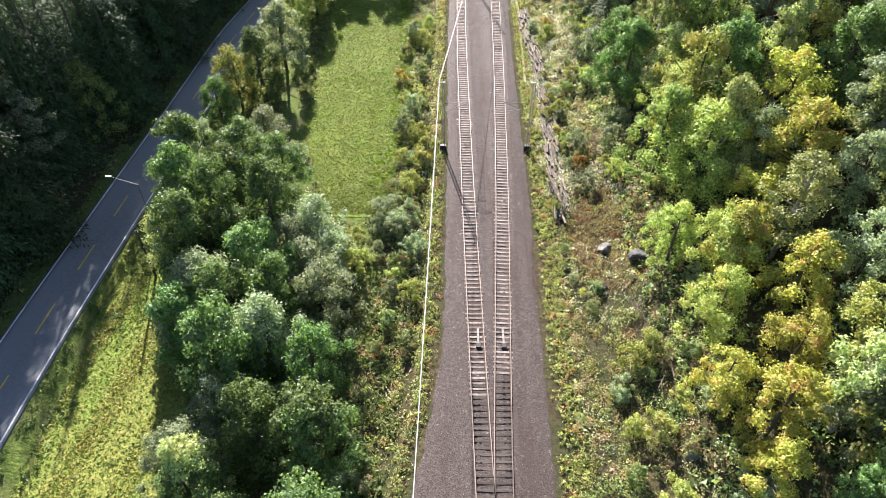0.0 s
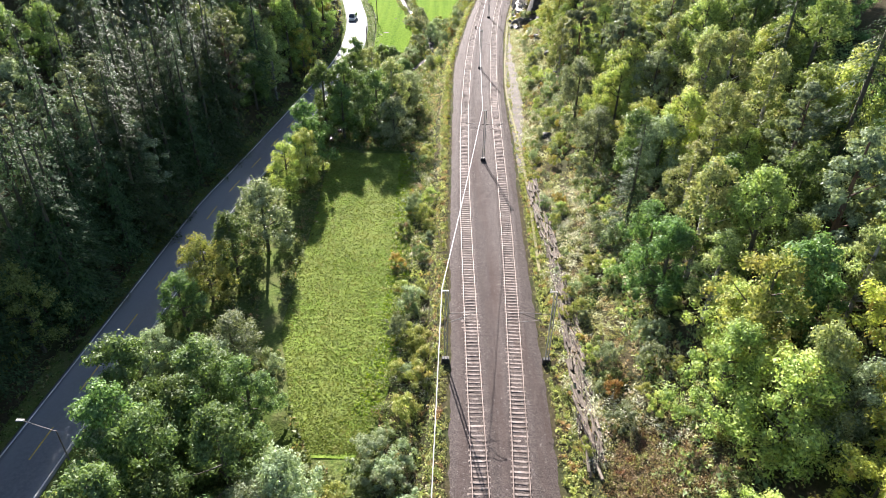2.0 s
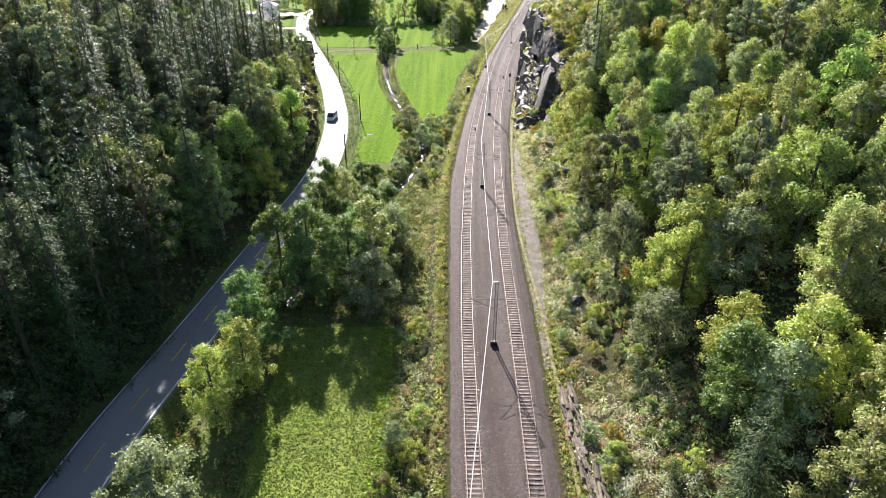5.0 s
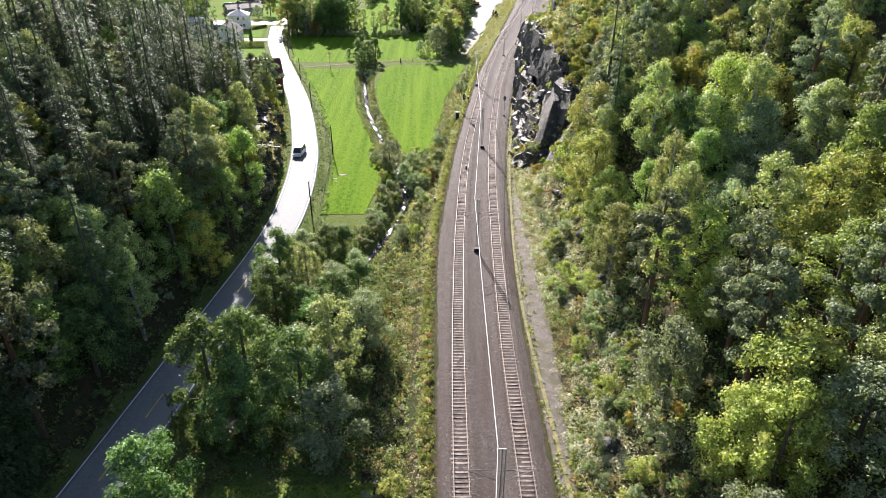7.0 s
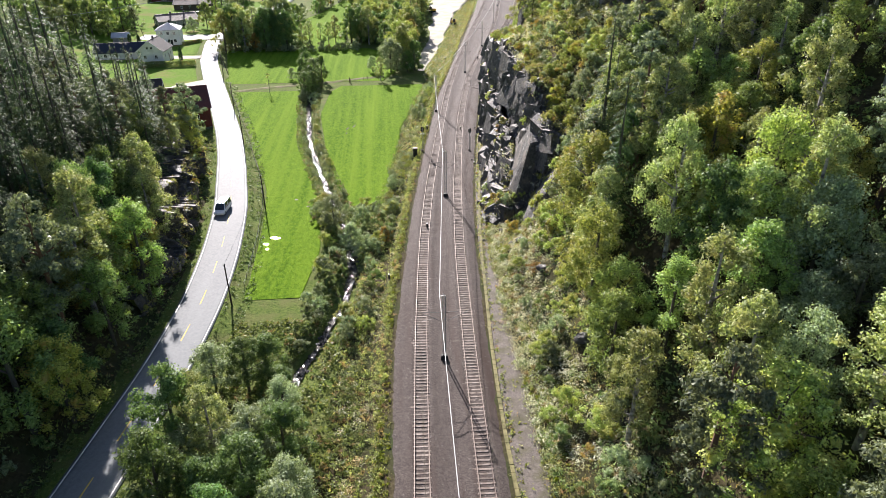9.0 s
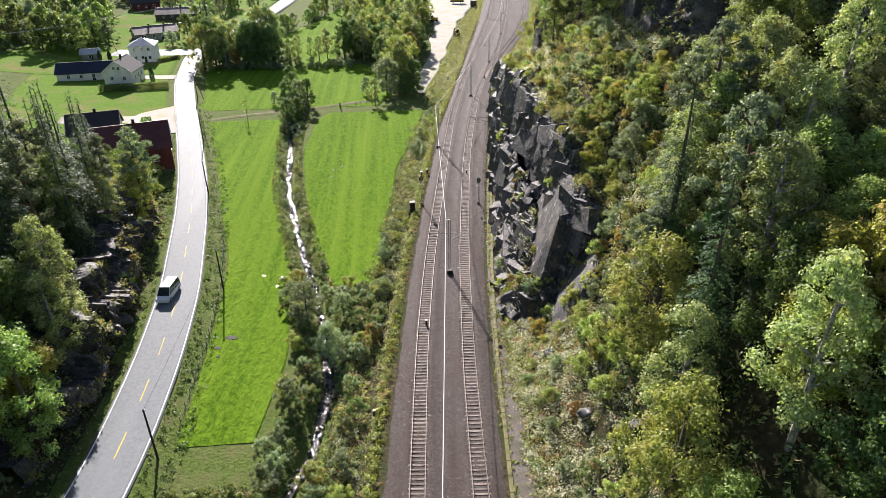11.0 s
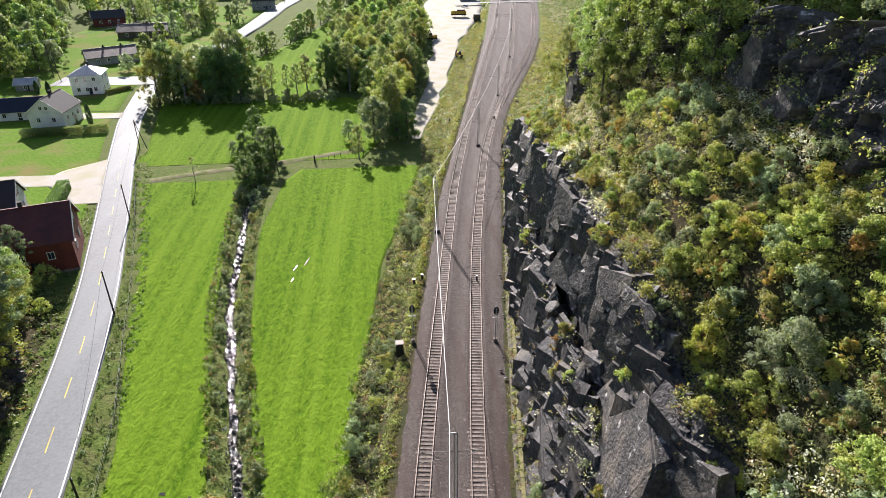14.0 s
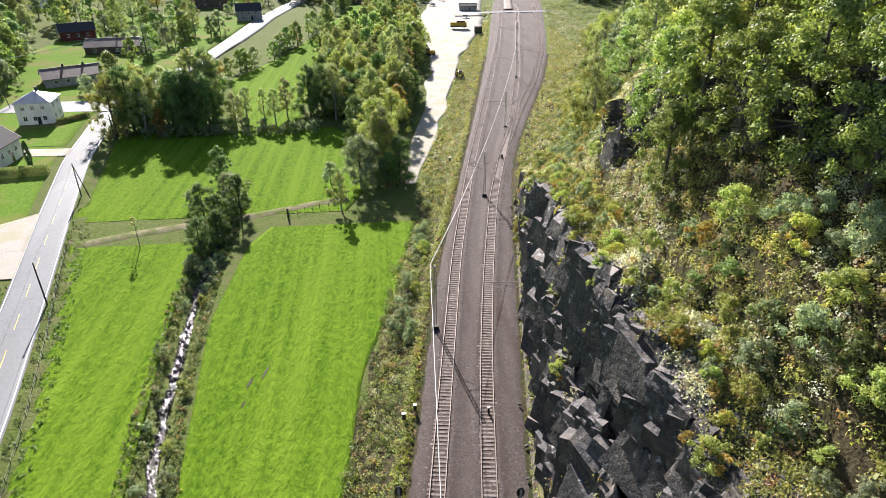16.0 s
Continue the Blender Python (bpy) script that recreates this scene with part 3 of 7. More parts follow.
band("house_drive", 369, 374.5, offset(road, -20), offset(road, -2.9), lambda X, Y: land(X, Y) + 0.17, M["gravel"], "pale gravel house drive off the road", "driveway", dy=1.1, cols=10, thick=0.3)
band("side_lane", 409, 422, lambda y: -104 + 0 * y, lambda y: -72 + 0 * y, lambda X, Y: land(X, Y) + 0.16, M["asphalt"], "asphalt lane branching off to the houses", "road", dy=2, cols=10, thick=0.3)

# ---- stream ----
for _y0, _y1 in ((-28, 62), (138, 352)):
    band("water", _y0, _y1, lambda y: stream(y) - .6 + (lumps(y, y * 0, 2.3, 6) - .5) * .8, lambda y: stream(y) + .6 + (lumps(y, y * 0, 2.7, 7) - .5) * .8, lambda X, Y: -3.62 + (lumps(X, Y, 1.1, 9) - .5) * 0.07, M["water"], "shallow stony stream glittering in the sun", "stream", dy=0.8, cols=5, thick=0.1)


# stones lying in the stream
_rs = np.random.default_rng(61)
_sv, _sf = [], []
for _i in range(700):
    _y = _rs.uniform(140, 350)
    _x, _q = float(stream(_y)) + _rs.normal(0, .55), _rs.uniform(.10, .38)
    _o = np.array([(1, 0, 0), (0, 1, 0), (-1, 0, 0), (0, -1, 0), (0, 0, .7), (0, 0, -.7)]) * _rs.uniform(.6, 1.3, (6, 3)) * _q
    _t = _rs.uniform(0, 6.28)
    _o = np.stack([_o[:, 0] * math.cos(_t) - _o[:, 1] * math.sin(_t), _o[:, 0] * math.sin(_t) + _o[:, 1] * math.cos(_t), _o[:, 2]], 1)
    _sv.append(_o + (_x, _y, -3.58 + _q * .15))
    _sf += [[k + 6 * _i for k in f] for f in ((0, 1, 4), (1, 2, 4), (2, 3, 4), (3, 0, 4), (1, 0, 5), (2, 1, 5), (3, 2, 5), (0, 3, 5))]
tagged(link_mesh("stream_stones", np.concatenate(_sv), _sf, M["rock"]), "dark wet stones lying in the shallow stream", "stones", kind="stuff")


# ---- railway tracks ----
def sweep(name, ys, line, shift, profile, z, material, parent, label="", closed=True):
    """A profile (x, z pairs) drawn along a line of the plan."""
    x = line(ys)
    dx = np.gradient(x, ys)
    nx, ny = 1 / np.sqrt(1 + dx ** 2), -dx / np.sqrt(1 + dx ** 2)
    P = np.stack([np.stack([x + nx * (shift + px), ys + ny * (shift + px), np.full(len(ys), z + pz)], -1) for px, pz in profile], 1)
    k = len(profile)
    ids = np.arange(len(ys) * k).reshape(len(ys), k)
    nxt = np.roll(ids, -1, axis=1)
    if not closed:
        ids, nxt = ids[:, :-1], nxt[:, :-1]
    F = np.stack([ids[:-1], nxt[:-1], nxt[1:], ids[1:]], -1).reshape(-1, 4)
    return link_mesh(name, P, F, material, parent, label)


FOOT = [(-.06, -.17), (-.07, -.15), (-.012, -.135), (-.012, -.045), (-.036, -.035), (-.036, -.004), (.036, -.004), (.036, -.035), (.012, -.045), (.012, -.135), (.07, -.15), (.07, -.17)]
HEAD = [(-.036, -.006), (-.036, 0), (.036, 0), (.036, -.006)]


def sleeper_mesh(name, length, width, height, material, waist=0.0):
    bm = bmesh.new()
    block(bm, (length, width, height), (0, 0, -0.17 - height / 2), bevel=0.02)
    for x in (-.7525, .7525):
        for k in (-.12, .12):
            block(bm, (.10, .14, .05), (x + k, 0, -0.15))
    for v in bm.verts:
        if abs(v.co.x) < 0.5 and v.co.z > -0.2:
            v.co.z -= waist
    me = bpy.data.meshes.new(name)
    bm.to_mesh(me)
    bm.free()
    me.materials.append(material)
    return me


SLEEPER = sleeper_mesh("sleeper", 2.5, 0.26, 0.2, M["concrete"], 0.02)
TIE = sleeper_mesh("timber_sleeper", 2.6, 0.25, 0.2, M["timber"])


def heading(line, y):
    return math.degrees(math.atan((float(line(y + .5)) - float(line(y - .5)))))


def track(name, line, y0, y1, label, near0, near1, skip=None):
    ob = thing(name, label, "railway track", "railway tracks")
    ys = np.arange(y0, y1, 1.0)
    for s in (-.7525, .7525):
        r = sweep("rail", ys, line, s, FOOT, 0.0, M["rail"], ob)
        sweep("running_surface", ys, line, s, HEAD, 0.0, M["rail_head"], r, "polished rail head")
    far_v, far_f = [], []
    src = np.array([(x, y, z) for z in (-.37, -.17) for x, y in ((-1.25, -.13), (1.25, -.13), (1.25, .13), (-1.25, .13))])
    polys = [[4, 5, 6, 7], [0, 1, 5, 4], [1, 2, 6, 5], [2, 3, 7, 6], [3, 0, 4, 7]]
    y = y0 + .3
    while y < y1:
        if skip is None or not skip(y):
            m = pose(float(line(y)), y, 0, 0, 0, -heading(line, y) + rnd.uniform(-.6, .6))
            if near0 <= y <= near1:
                s = new("sleeper", SLEEPER)
                s.parent, s.matrix_basis = ob, m
            else:
                mm = np.array(m)
                base = len(far_v) * len(src)
                far_v.append(src @ mm[:3, :3].T + mm[:3, 3])
                far_f += [[i + base for i in p] for p in polys]
        y += 0.6
    if far_v:
        tagged(link_mesh("distant_sleeper", np.concatenate(far_v), far_f, M["concrete"], ob), kind="stuff")
    return ob


rnd = random.Random(3)
west_track = track("west_track", track_w, 26, 620, "railway track on pale concrete sleepers with rust-brown rails", 33, 212, lambda y: y < 33.5)
east_track = track("east_track", track_e, 26, 620, "railway track on pale concrete sleepers with bright rail heads", 36, 215, lambda y: y < 35.5)
yard_track = track("siding_track", siding, 352, 620, "curved siding track leading into the station", 352, 352)
# turnout where both tracks run together, on long dark timber sleepers
turnout = thing("turnout", "railway turnout on dark timber sleepers", "railway track", "railway tracks")
for s in (-.7525, .7525):
    ys = np.arange(-28, 26.5, 1.0)
    r = sweep("rail", ys, track_w, s, FOOT, 0.0, M["rail"], turnout)
    sweep("running_surface", ys, track_w, s, HEAD, 0.0, M["rail_head"], r, "polished rail head")
    r = sweep("rail", ys, track_e, s, FOOT, 0.0, M["rail"], turnout)
    sweep("running_surface", ys, track_e, s, HEAD, 0.0, M["rail_head"], r, "polished rail head")
y = -27.0
while y < 35.5:
    a, b = float(track_w(y)), float(track_e(y))
    tie = new("timber_sleeper", TIE)
    tie.parent = turnout
    tie.matrix_basis = pose((a + b) / 2, y, 0.0, 0, 0, rnd.uniform(-.8, .8)) @ Matrix.Diagonal((1 + max(0, b - a) / 2.6, 1, 1, 1))
    y += 0.62
bm = bmesh.new()
block(bm, (0.12, 3.4, .1), (4.85, 24, -.05), bevel=.02)
part("crossing_frog", bm, M["steel"], turnout, "bright steel crossing frog")

# balises between the rails
for x, y in ((4.08, 39.6), (6.55, 39.6)):
    b = thing("balise", "pale track balise with a dark junction box between the rails", "balise", "balises", (x, y, -0.12))
    bm = bmesh.new()
    block(bm, (.22, 1.9, .06), (0, .6, .03), bevel=.02)
    part("cover_strip", bm, M["pale_plastic"], b, "pale dusty cover strip")
    bm = bmesh.new()
    block(bm, (.5, .55, .14), (0, -.6, .05), bevel=.03)
    part("box", bm, M["black"], b, "black box")


# ---- overhead line ----
def mast(x, y, h, arm, label="galvanised steel overhead-line mast on a concrete foot", tall=True):
    """arm: where the contact wires hang, as x offsets from the mast."""
    ob = thing("overhead_mast", label, "catenary mast", "overhead line masts", (x, y, -0.3))
    bm = bmesh.new()
    block(bm, (.95, .7, .75), (0, 0, .2), bevel=.05, taper=.85)
    part("foundation", bm, M["black"], ob, "dark concrete foundation block")
    bm = bmesh.new()
    for sx in (-.16, .16):
        block(bm, (.10, .16, h), (sx, 0, h / 2 + .3), bevel=.01)
    for k in range(int(h / .8)):
        z = .8 + k * .8
        rod(bm, (-.16, 0, z), (.16, 0, z + .4), .03, sides=4)
        rod(bm, (.16, 0, z + .4), (-.16, 0, z + .8), .03, sides=4)
    part("lattice_post", bm, M["steel"], ob)
    for a in arm:
        bm = bmesh.new()
        sgn = 1 if a > 0 else -1
        rod(bm, (sgn * .16, 0, 6.9), (a, 0, 7.1), .035, sides=6)
        rod(bm, (sgn * .16, 0, 5.6), (a * .98, 0, 7.05), .035, sides=6)
        rod(bm, (sgn * 1.2, 0, 6.1), (a, 0, 5.75), .025, sides=6)
        c = part("cantilever", bm, M["dark_steel"], ob)
        bm = bmesh.new()
        for k in range(4):
            rod(bm, (sgn * (.24 + .07 * k), 0, 6.9 + .01 * k), (sgn * (.28 + .07 * k), 0, 6.9 + .01 * k), .07, sides=8)
        part("insulator", bm, M["rail"], c, "brown ribbed insulator")
    bm = bmesh.new()
    block(bm, (.75, .1, .1), (-.25, 0, h + .28), bevel=.02)
    rod(bm, (-.55, 0, h + .3), (-.55, 0, h + .62), .05, sides=8)
    part("feeder_bracket", bm, M["white"], ob, "pale feeder bracket with insulator")
    return ob


MASTS = [(-0.9, 11.0, 9.6, (4.2,)), (.45, 72.2, 9.6, (3.1,)), (11.75, 72.3, 9.6, (-3.6,)), (7.0, 124.0, 9.2, (-3.3, 3.1)), (8.6, 176.6, 9.0, (-3.1, 3.1)), (13.4, 227.2, 8.9, (-3.2, 2.4)),
         (16.2, 285.4, 9.6, (2.0,)), (29.6, 285.2, 9.0, (-6.2,)), (29.5, 330.2, 9.0, (-3.4, 2.0)), (41.6, 375, 9.0, (-5.0, 3.0)), (55, 430, 9, (-7.0, 2)), (66.5, 490, 9, (-7, 2))]
for x, y, h, arm in MASTS:
    mast(x, y, h, arm)


def cable(name, points, sag, r, material, label, category="cable", sides=4):
    """A hanging wire through points, one tube from end to end."""
    line = [Vector(points[0])]
    for a, b in zip(points, points[1:]):
        a, b = Vector(a), Vector(b)
        line += [a.lerp(b, k / 8) - Vector((0, 0, 4 * sag * k / 8 * (1 - k / 8))) for k in range(1, 9)]
    verts, faces = [], []
    for i, p in enumerate(line):
        along = (line[min(i + 1, len(line) - 1)] - line[max(i - 1, 0)]).normalized()
        side = along.cross(Vector((0, 0, 1))).normalized()
        up = side.cross(along)
        for k in range(sides):
            q = 2 * math.pi * k / sides
            verts.append(p + (side * math.cos(q) + up * math.sin(q)) * r)
            if i:
                faces.append(((i - 1) * sides + k, (i - 1) * sides + (k + 1) % sides, i * sides + (k + 1) % sides, i * sides + k))
    return tagged(link_mesh(name, [tuple(v) for v in verts], faces, material), label, category)


_feeder = [MASTS[i] for i in (0, 1, 3, 4, 5, 6, 8, 9, 10, 11)]
cable("feeder_cable", [(x - .55, y, h + .25) for x, y, h, a in _feeder], .55, .037, M["wire"], "bright aluminium feeder cable along the mast tops", sides=6)
for nm, line, sh in (("west", track_w, 0), ("east", track_e, 0)):
    ys = [-20, 20, 72, 124, 176.6, 227, 285, 330, 375, 430, 490, 560]
    cable("contact_wire", [(float(line(y)) + (.2 if i % 2 else -.2), y, 5.4) for i, y in enumerate(ys)], .03, .012, M["copper"], "dark copper contact wire above the " + nm + " track")
    cable("messenger_wire", [(float(line(y)), y, 6.75) for y in ys], .9, .012, M["copper"], "dark messenger wire above the " + nm + " track")


# ---- signals, cabinets, small fittings ----
def signal(x, y, h, lamps=3, twin=False, label="black railway signal with a round dark head on a grey post"):
    ob = thing("railway_signal", label, "railway signal", "railway signals", (x, y, -0.25))
    bm = bmesh.new()
    block(bm, (.5, .5, .4), (0, 0, .15), bevel=.04)
    part("foot", bm, M["concrete"], ob)
    bm = bmesh.new()
    rod(bm, (0, 0, .2), (0, 0, h), .06, .05)
    for k in range(int(h / .35)):
        rod(bm, (.22, -.1, .4 + .35 * k), (.22, .1, .4 + .35 * k), .015, sides=4)
    rod(bm, (.22, -.1, .3), (.22, -.1, h - .6), .02, sides=4)
    rod(bm, (.22, .1, .3), (.22, .1, h - .6), .02, sides=4)
    part("post", bm, M["steel"], ob)
    bm = bmesh.new()
    n = 20
    ring = [(0.36 * math.cos(2 * math.pi * i / n), .62 * math.sin(2 * math.pi * i / n)) for i in range(n)]
    lo = [bm.verts.new((px, -.05, h + pz)) for px, pz in ring]
    hi = [bm.verts.new((px, .05, h + pz)) for px, pz in ring]
    bm.faces.new(lo)
    bm.faces.new(hi[::-1])
    for i in range(n):
        bm.faces.new((lo[i], lo[(i + 1) % n], hi[(i + 1) % n], hi[i]))
    head = part("signal_head", bm, M["black"], ob, "black oval signal board")
    for k in range(lamps):
        bm = bmesh.new()
        z = h + .34 - .34 * k
        rod(bm, (0, -.05, z), (0, -.3, z), .11, .12, 10)
        part("lamp_hood", bm, M["steel"], head, "grey lamp hood")
    bm = bmesh.new()
    block(bm, (.9, .1, .08), (0, 0, h - 1.05), bevel=.02)
    if twin:
        for k in (-.34, .34):
            block(bm, (.22, .16, .26), (k, -.03, h - 1.05), bevel=.03)
    part("crossbar", bm, M["white"] if twin else M["steel"], ob, "small lower signal lamps" if twin else "")
    return ob


signal(21.3, 252.8, 4.7)
signal(10.5, 253.6, 5.1, twin=True, label="black railway signal with pale shunting lamps below its head")
hut = thing("relay_cabinet", "black trackside relay cabinet with a grey sheet roof", "cabinet", at=(8.7, 251.6, -0.9))
bm = bmesh.new()
block(bm, (.95, .8, 2.0), (0, 0, 1.0), bevel=.03)
cab = part("body", bm, M["black"], hut)
bm = bmesh.new()
block(bm, (1.1, .95, .12), (0, 0, 2.06), bevel=.03)
part("roof", bm, M["dark_steel"], hut, "dusty grey sheet roof")
for k in (-.23, .23):
    bm = bmesh.new()
    block(bm, (.42, .03, 1.7), (k, -.412, 1.0), bevel=.01)
    part("door", bm, M["black"], cab)
for x, y, s in ((11.3, 268.2, .8), (12.6, 269.5, .7), (20.9, 268.2, .5), (36.8, 352, .8), (24.6, 351, .7), (2.0, 196.5, .5), (8.9, 213.5, .55)):
    j = thing("junction_box", "small dark trackside junction box", "junction box", "junction boxes", (x, y, -0.3))
    bm = bmesh.new()
    block(bm, (.5 * s, .4 * s, .8), (0, 0, .5), bevel=.03)
    part("box", bm, M["black"], j)
    bm = bmesh.new()
    block(bm, (.58 * s, .48 * s, .06), (0, 0, .92), bevel=.01)
    part("lid", bm, M["steel"], j)
# cable trough along the east side: one cover after another
trough = thing("cable_trough", "mossy yellowish concrete cable trough along the ballast", "cable trough")
_tl = run([(26, 10.5), (41, 10.9), (52, 11.3), (87, 12.9), (104, 13.6), (127, 14.2), (155, 13.7), (165, 14.0), (179, 14.9), (204, 17.2), (217, 18.7), (230, 20.4), (247, 23.0), (262, 25.1), (330, 36)], 9)
bm = bmesh.new()
block(bm, (.42, .98, .16), bevel=.02)
_lid = part("trough_cover", bm, M["old_concrete"], trough)
_lid.matrix_basis = pose(float(_tl(80)), 80, -.08)
y = 90.0
while y < 262:
    c = new("trough_cover", _lid.data)
    c.parent = trough
    c.matrix_basis = pose(float(_tl(y)), y, -.10 + rnd.uniform(-.02, .02), rnd.uniform(-1, 1), rnd.uniform(-1, 1), -heading(_tl, y))
    y += 1.0
# a row of old timber sleepers tipped on the slope
bm = bmesh.new()
block(bm, (.26, 2.6, .17), bevel=.02)
_log = bpy.data.meshes.new("old_sleeper")
bm.to_mesh(_log)
bm.free()
_log.materials.append(M["grey_timber"])
for i in range(290):
    y = 58 + i * 0.197 + rnd.uniform(-.5, .5)
    x = float(np.interp(y, [57, 69, 80, 94, 107, 115], [14.4, 14.9, 15.3, 15.3, 14.8, 14.6])) + rnd.uniform(-.95, .95)
    o = new("old_sleeper", _log)
    o.matrix_basis = pose(x, y, ground_z(x, y) + .12 + rnd.random() * .5, rnd.uniform(-7, 7), 18 + rnd.uniform(-14, 14), rnd.uniform(-9, 9))
    tagged(o, "weathered grey timber sleeper dumped on the slope", "timber sleeper", "discarded sleepers")


# gravel path between the ballast and the slope
def cess_width(y):
    return np.interp(y, [118, 128, 140, 155, 177, 200, 215, 330], [.1, .7, 1.7, 2.4, 2.0, 1.0, .4, .2])


def on_cess(x, y):
    d = x - bed_e(y)
    return (y > 118) & (y < 330) & (d > .75) & (d < cess_width(y) + (lumps(x, y, 2.2, 77) - .5) * 1.2 + .6)


band("gravel_path", 119, 329, offset(bed_e, -.15), lambda y: bed_e(y) + cess_width(y) + .9, lambda X, Y: np.maximum(land(X, Y), -.42) + .16 + (lumps(X, Y, .7, 78) - .5) * .1 - .1 * step(.75, 1.0, (X - bed_e(Y)) / (cess_width(Y) + .9)), M["ballast_grey"], "brown-grey gravel path beside the ballast", "path", dy=.8, cols=12, thick=.4)


def cleared(x, y):
    """A felled patch of dry grass on the slope."""
    return ((x - 19.2) / 4.2) ** 2 + ((y - 53) / 8.5) ** 2 < 1


# ---- plants ----
def rand_dirs(rng, n, up=0.0):
    v = rng.normal(size=(n, 3))
    v[:, 2] += up
    return v / np.linalg.norm(v, axis=1, keepdims=True)


def leaf_mesh(name, centres, normals, size, material, parent=None, label="", along=None, narrow=0.7):
    """Many small pointed leaves or sprays, one tapering blade each."""
    n = len(centres)
    rng = np.random.default_rng(n + 7)
    if along is None:
        along = rand_dirs(rng, n)
    u = along - normals * np.sum(along * normals, 1, keepdims=True)
    u /= np.linalg.norm(u, axis=1, keepdims=True) + 1e-6
    v = np.cross(normals, u)
    s = np.asarray(size).reshape(-1, 1) * np.ones((n, 1))
    dip = normals * s * rng.uniform(-.25, .1, (n, 1))
    P = np.stack([centres - u * s + v * s * narrow * rng.uniform(.6, 1.2, (n, 1)) + dip, centres - u * s * .7 - v * s * narrow, centres + u * s], 1)
    F = np.arange(n * 3).reshape(n, 3)
    return link_mesh(name, P.reshape(-1, 3), F, material, parent, label)


def crown_leafy(rng, H, R, low, n, blobs, size, squash=1.0):
    """Leaves over a heap of rounded boughs: places, normals, sizes."""
    C, r = [], []
    lean, wide = rng.uniform(0, 6.28), rng.uniform(.12, .3)
    for i in range(int(blobs * 3.0)):
        h = rng.uniform(0, 1) ** 0.85
        a = i * 2.4 + rng.uniform(-.6, .6)
        reach = R * (0.22 + 0.78 * math.sin(math.pi * min(1, 0.20 + 0.78 * h)) ** 0.8) * rng.uniform(0.30, 1.0) * (1 + wide * math.cos(a - lean) + .18 * math.cos(3 * a + lean * 5 + 4 * h))
        C.append((reach * math.cos(a), reach * math.sin(a), low + (H - low) * (0.08 + 0.84 * h) - .12 * reach))
        r.append(R * rng.uniform(0.11, 0.21) * (1.35 if rng.random() < .22 else 1.0))
    C.append((0, 0, H - R * 0.25))
    r.append(R * 0.20)
    C, r = np.array(C), np.array(r)
    w = r ** 2 / (r ** 2).sum()
    pick = rng.choice(len(C), n * 2, p=w)
    d = rand_dirs(rng, n * 2, 0.25)
    d[:, 2] *= squash
    P = C[pick] + d * (r[pick] * (rng.uniform(0.62, 1.18, n * 2) + .55 * rng.uniform(0, 1, n * 2) ** 6))[:, None]
    inner = np.min(np.linalg.norm(P[:, None] - C[None], axis=2) / r[None], axis=1)
    keep = np.nonzero(inner > 0.60)[0][:n]
    N = d[keep] + rng.normal(size=(len(keep), 3)) * 0.55 + np.array([0, 0, 0.25])
    N /= np.linalg.norm(N, axis=1, keepdims=True)
    # coarser sprays deep inside close the crown
    m = n // 3
    pick = rng.choice(len(C), m, p=w)
    e = rand_dirs(rng, m)
    Q = C[pick] + e * (r[pick] * rng.uniform(0.15, 0.66, m))[:, None]
    N = np.concatenate([N, e])
    sizes = np.concatenate([size * rng.uniform(0.45, 1.35, len(keep)), size * rng.uniform(1.2, 1.8, m)])
    return np.concatenate([P[keep], Q]), N, sizes, C


def crown_spruce(rng, H, R, n, size):
    """Whorls of hanging boughs round a straight stem, each a flat spray of twigs."""
    whorls = 24
    boughs = []
    for k in range(whorls):
        t = (k + rng.uniform(-.3, .3)) / whorls
        for j in range(8 if k < 17 else 5):
            boughs.append((H * (0.08 + 0.92 * t), (R * (1 - t) ** 0.8 + 0.12) * rng.uniform(0.65, 1.2), rng.uniform(0, 2 * math.pi)))
    B = np.array(boughs)
    w = B[:, 1] / B[:, 1].sum()
    i = rng.choice(len(B), n, p=w)
    t = rng.uniform(0.15, 1.0, n) ** 0.8
    rad = B[i, 1] * t
    a = B[i, 2] + rng.normal(0, .20, n)
    z = B[i, 0] - 0.25 * rad - 0.30 * rad * t + rng.normal(0, .10, n)
    ca, sa = np.cos(a), np.sin(a)
    P = np.stack([rad * ca, rad * sa, z], 1)
    A = np.stack([ca, sa, np.full(n, -.6)], 1) + rng.normal(0, .35, (n, 3))
    N = np.stack([.5 * ca, .5 * sa, np.ones(n)], 1) + rng.normal(0, .35, (n, 3))
    N /= np.linalg.norm(N, axis=1, keepdims=True)
    return P, N, size * rng.uniform(0.6, 1.3, n) * (0.6 + 0.4 * (1 - np.clip(z / H, 0, 1))), A


def stem(name, H, r, material, parent, limbs=(), sides=7, lean=0.0):
    bm = bmesh.new()
    rod(bm, (0, 0, -0.6), (lean * .4, 0, H * 0.45), r, r * 0.72, sides)
    rod(bm, (lean * .4, 0, H * 0.45), (lean, 0, H * 0.93), r * 0.72, r * 0.15, sides)
    for p in limbs:
        z = max(0.25 * H, p[2] - 0.55 * math.hypot(p[0], p[1]))
        rod(bm, (0, 0, min(z, H * .85)), (p[0] * .9, p[1] * .9, p[2]), r * 0.34, r * 0.08, 5)
    return part(name, bm, material, parent)


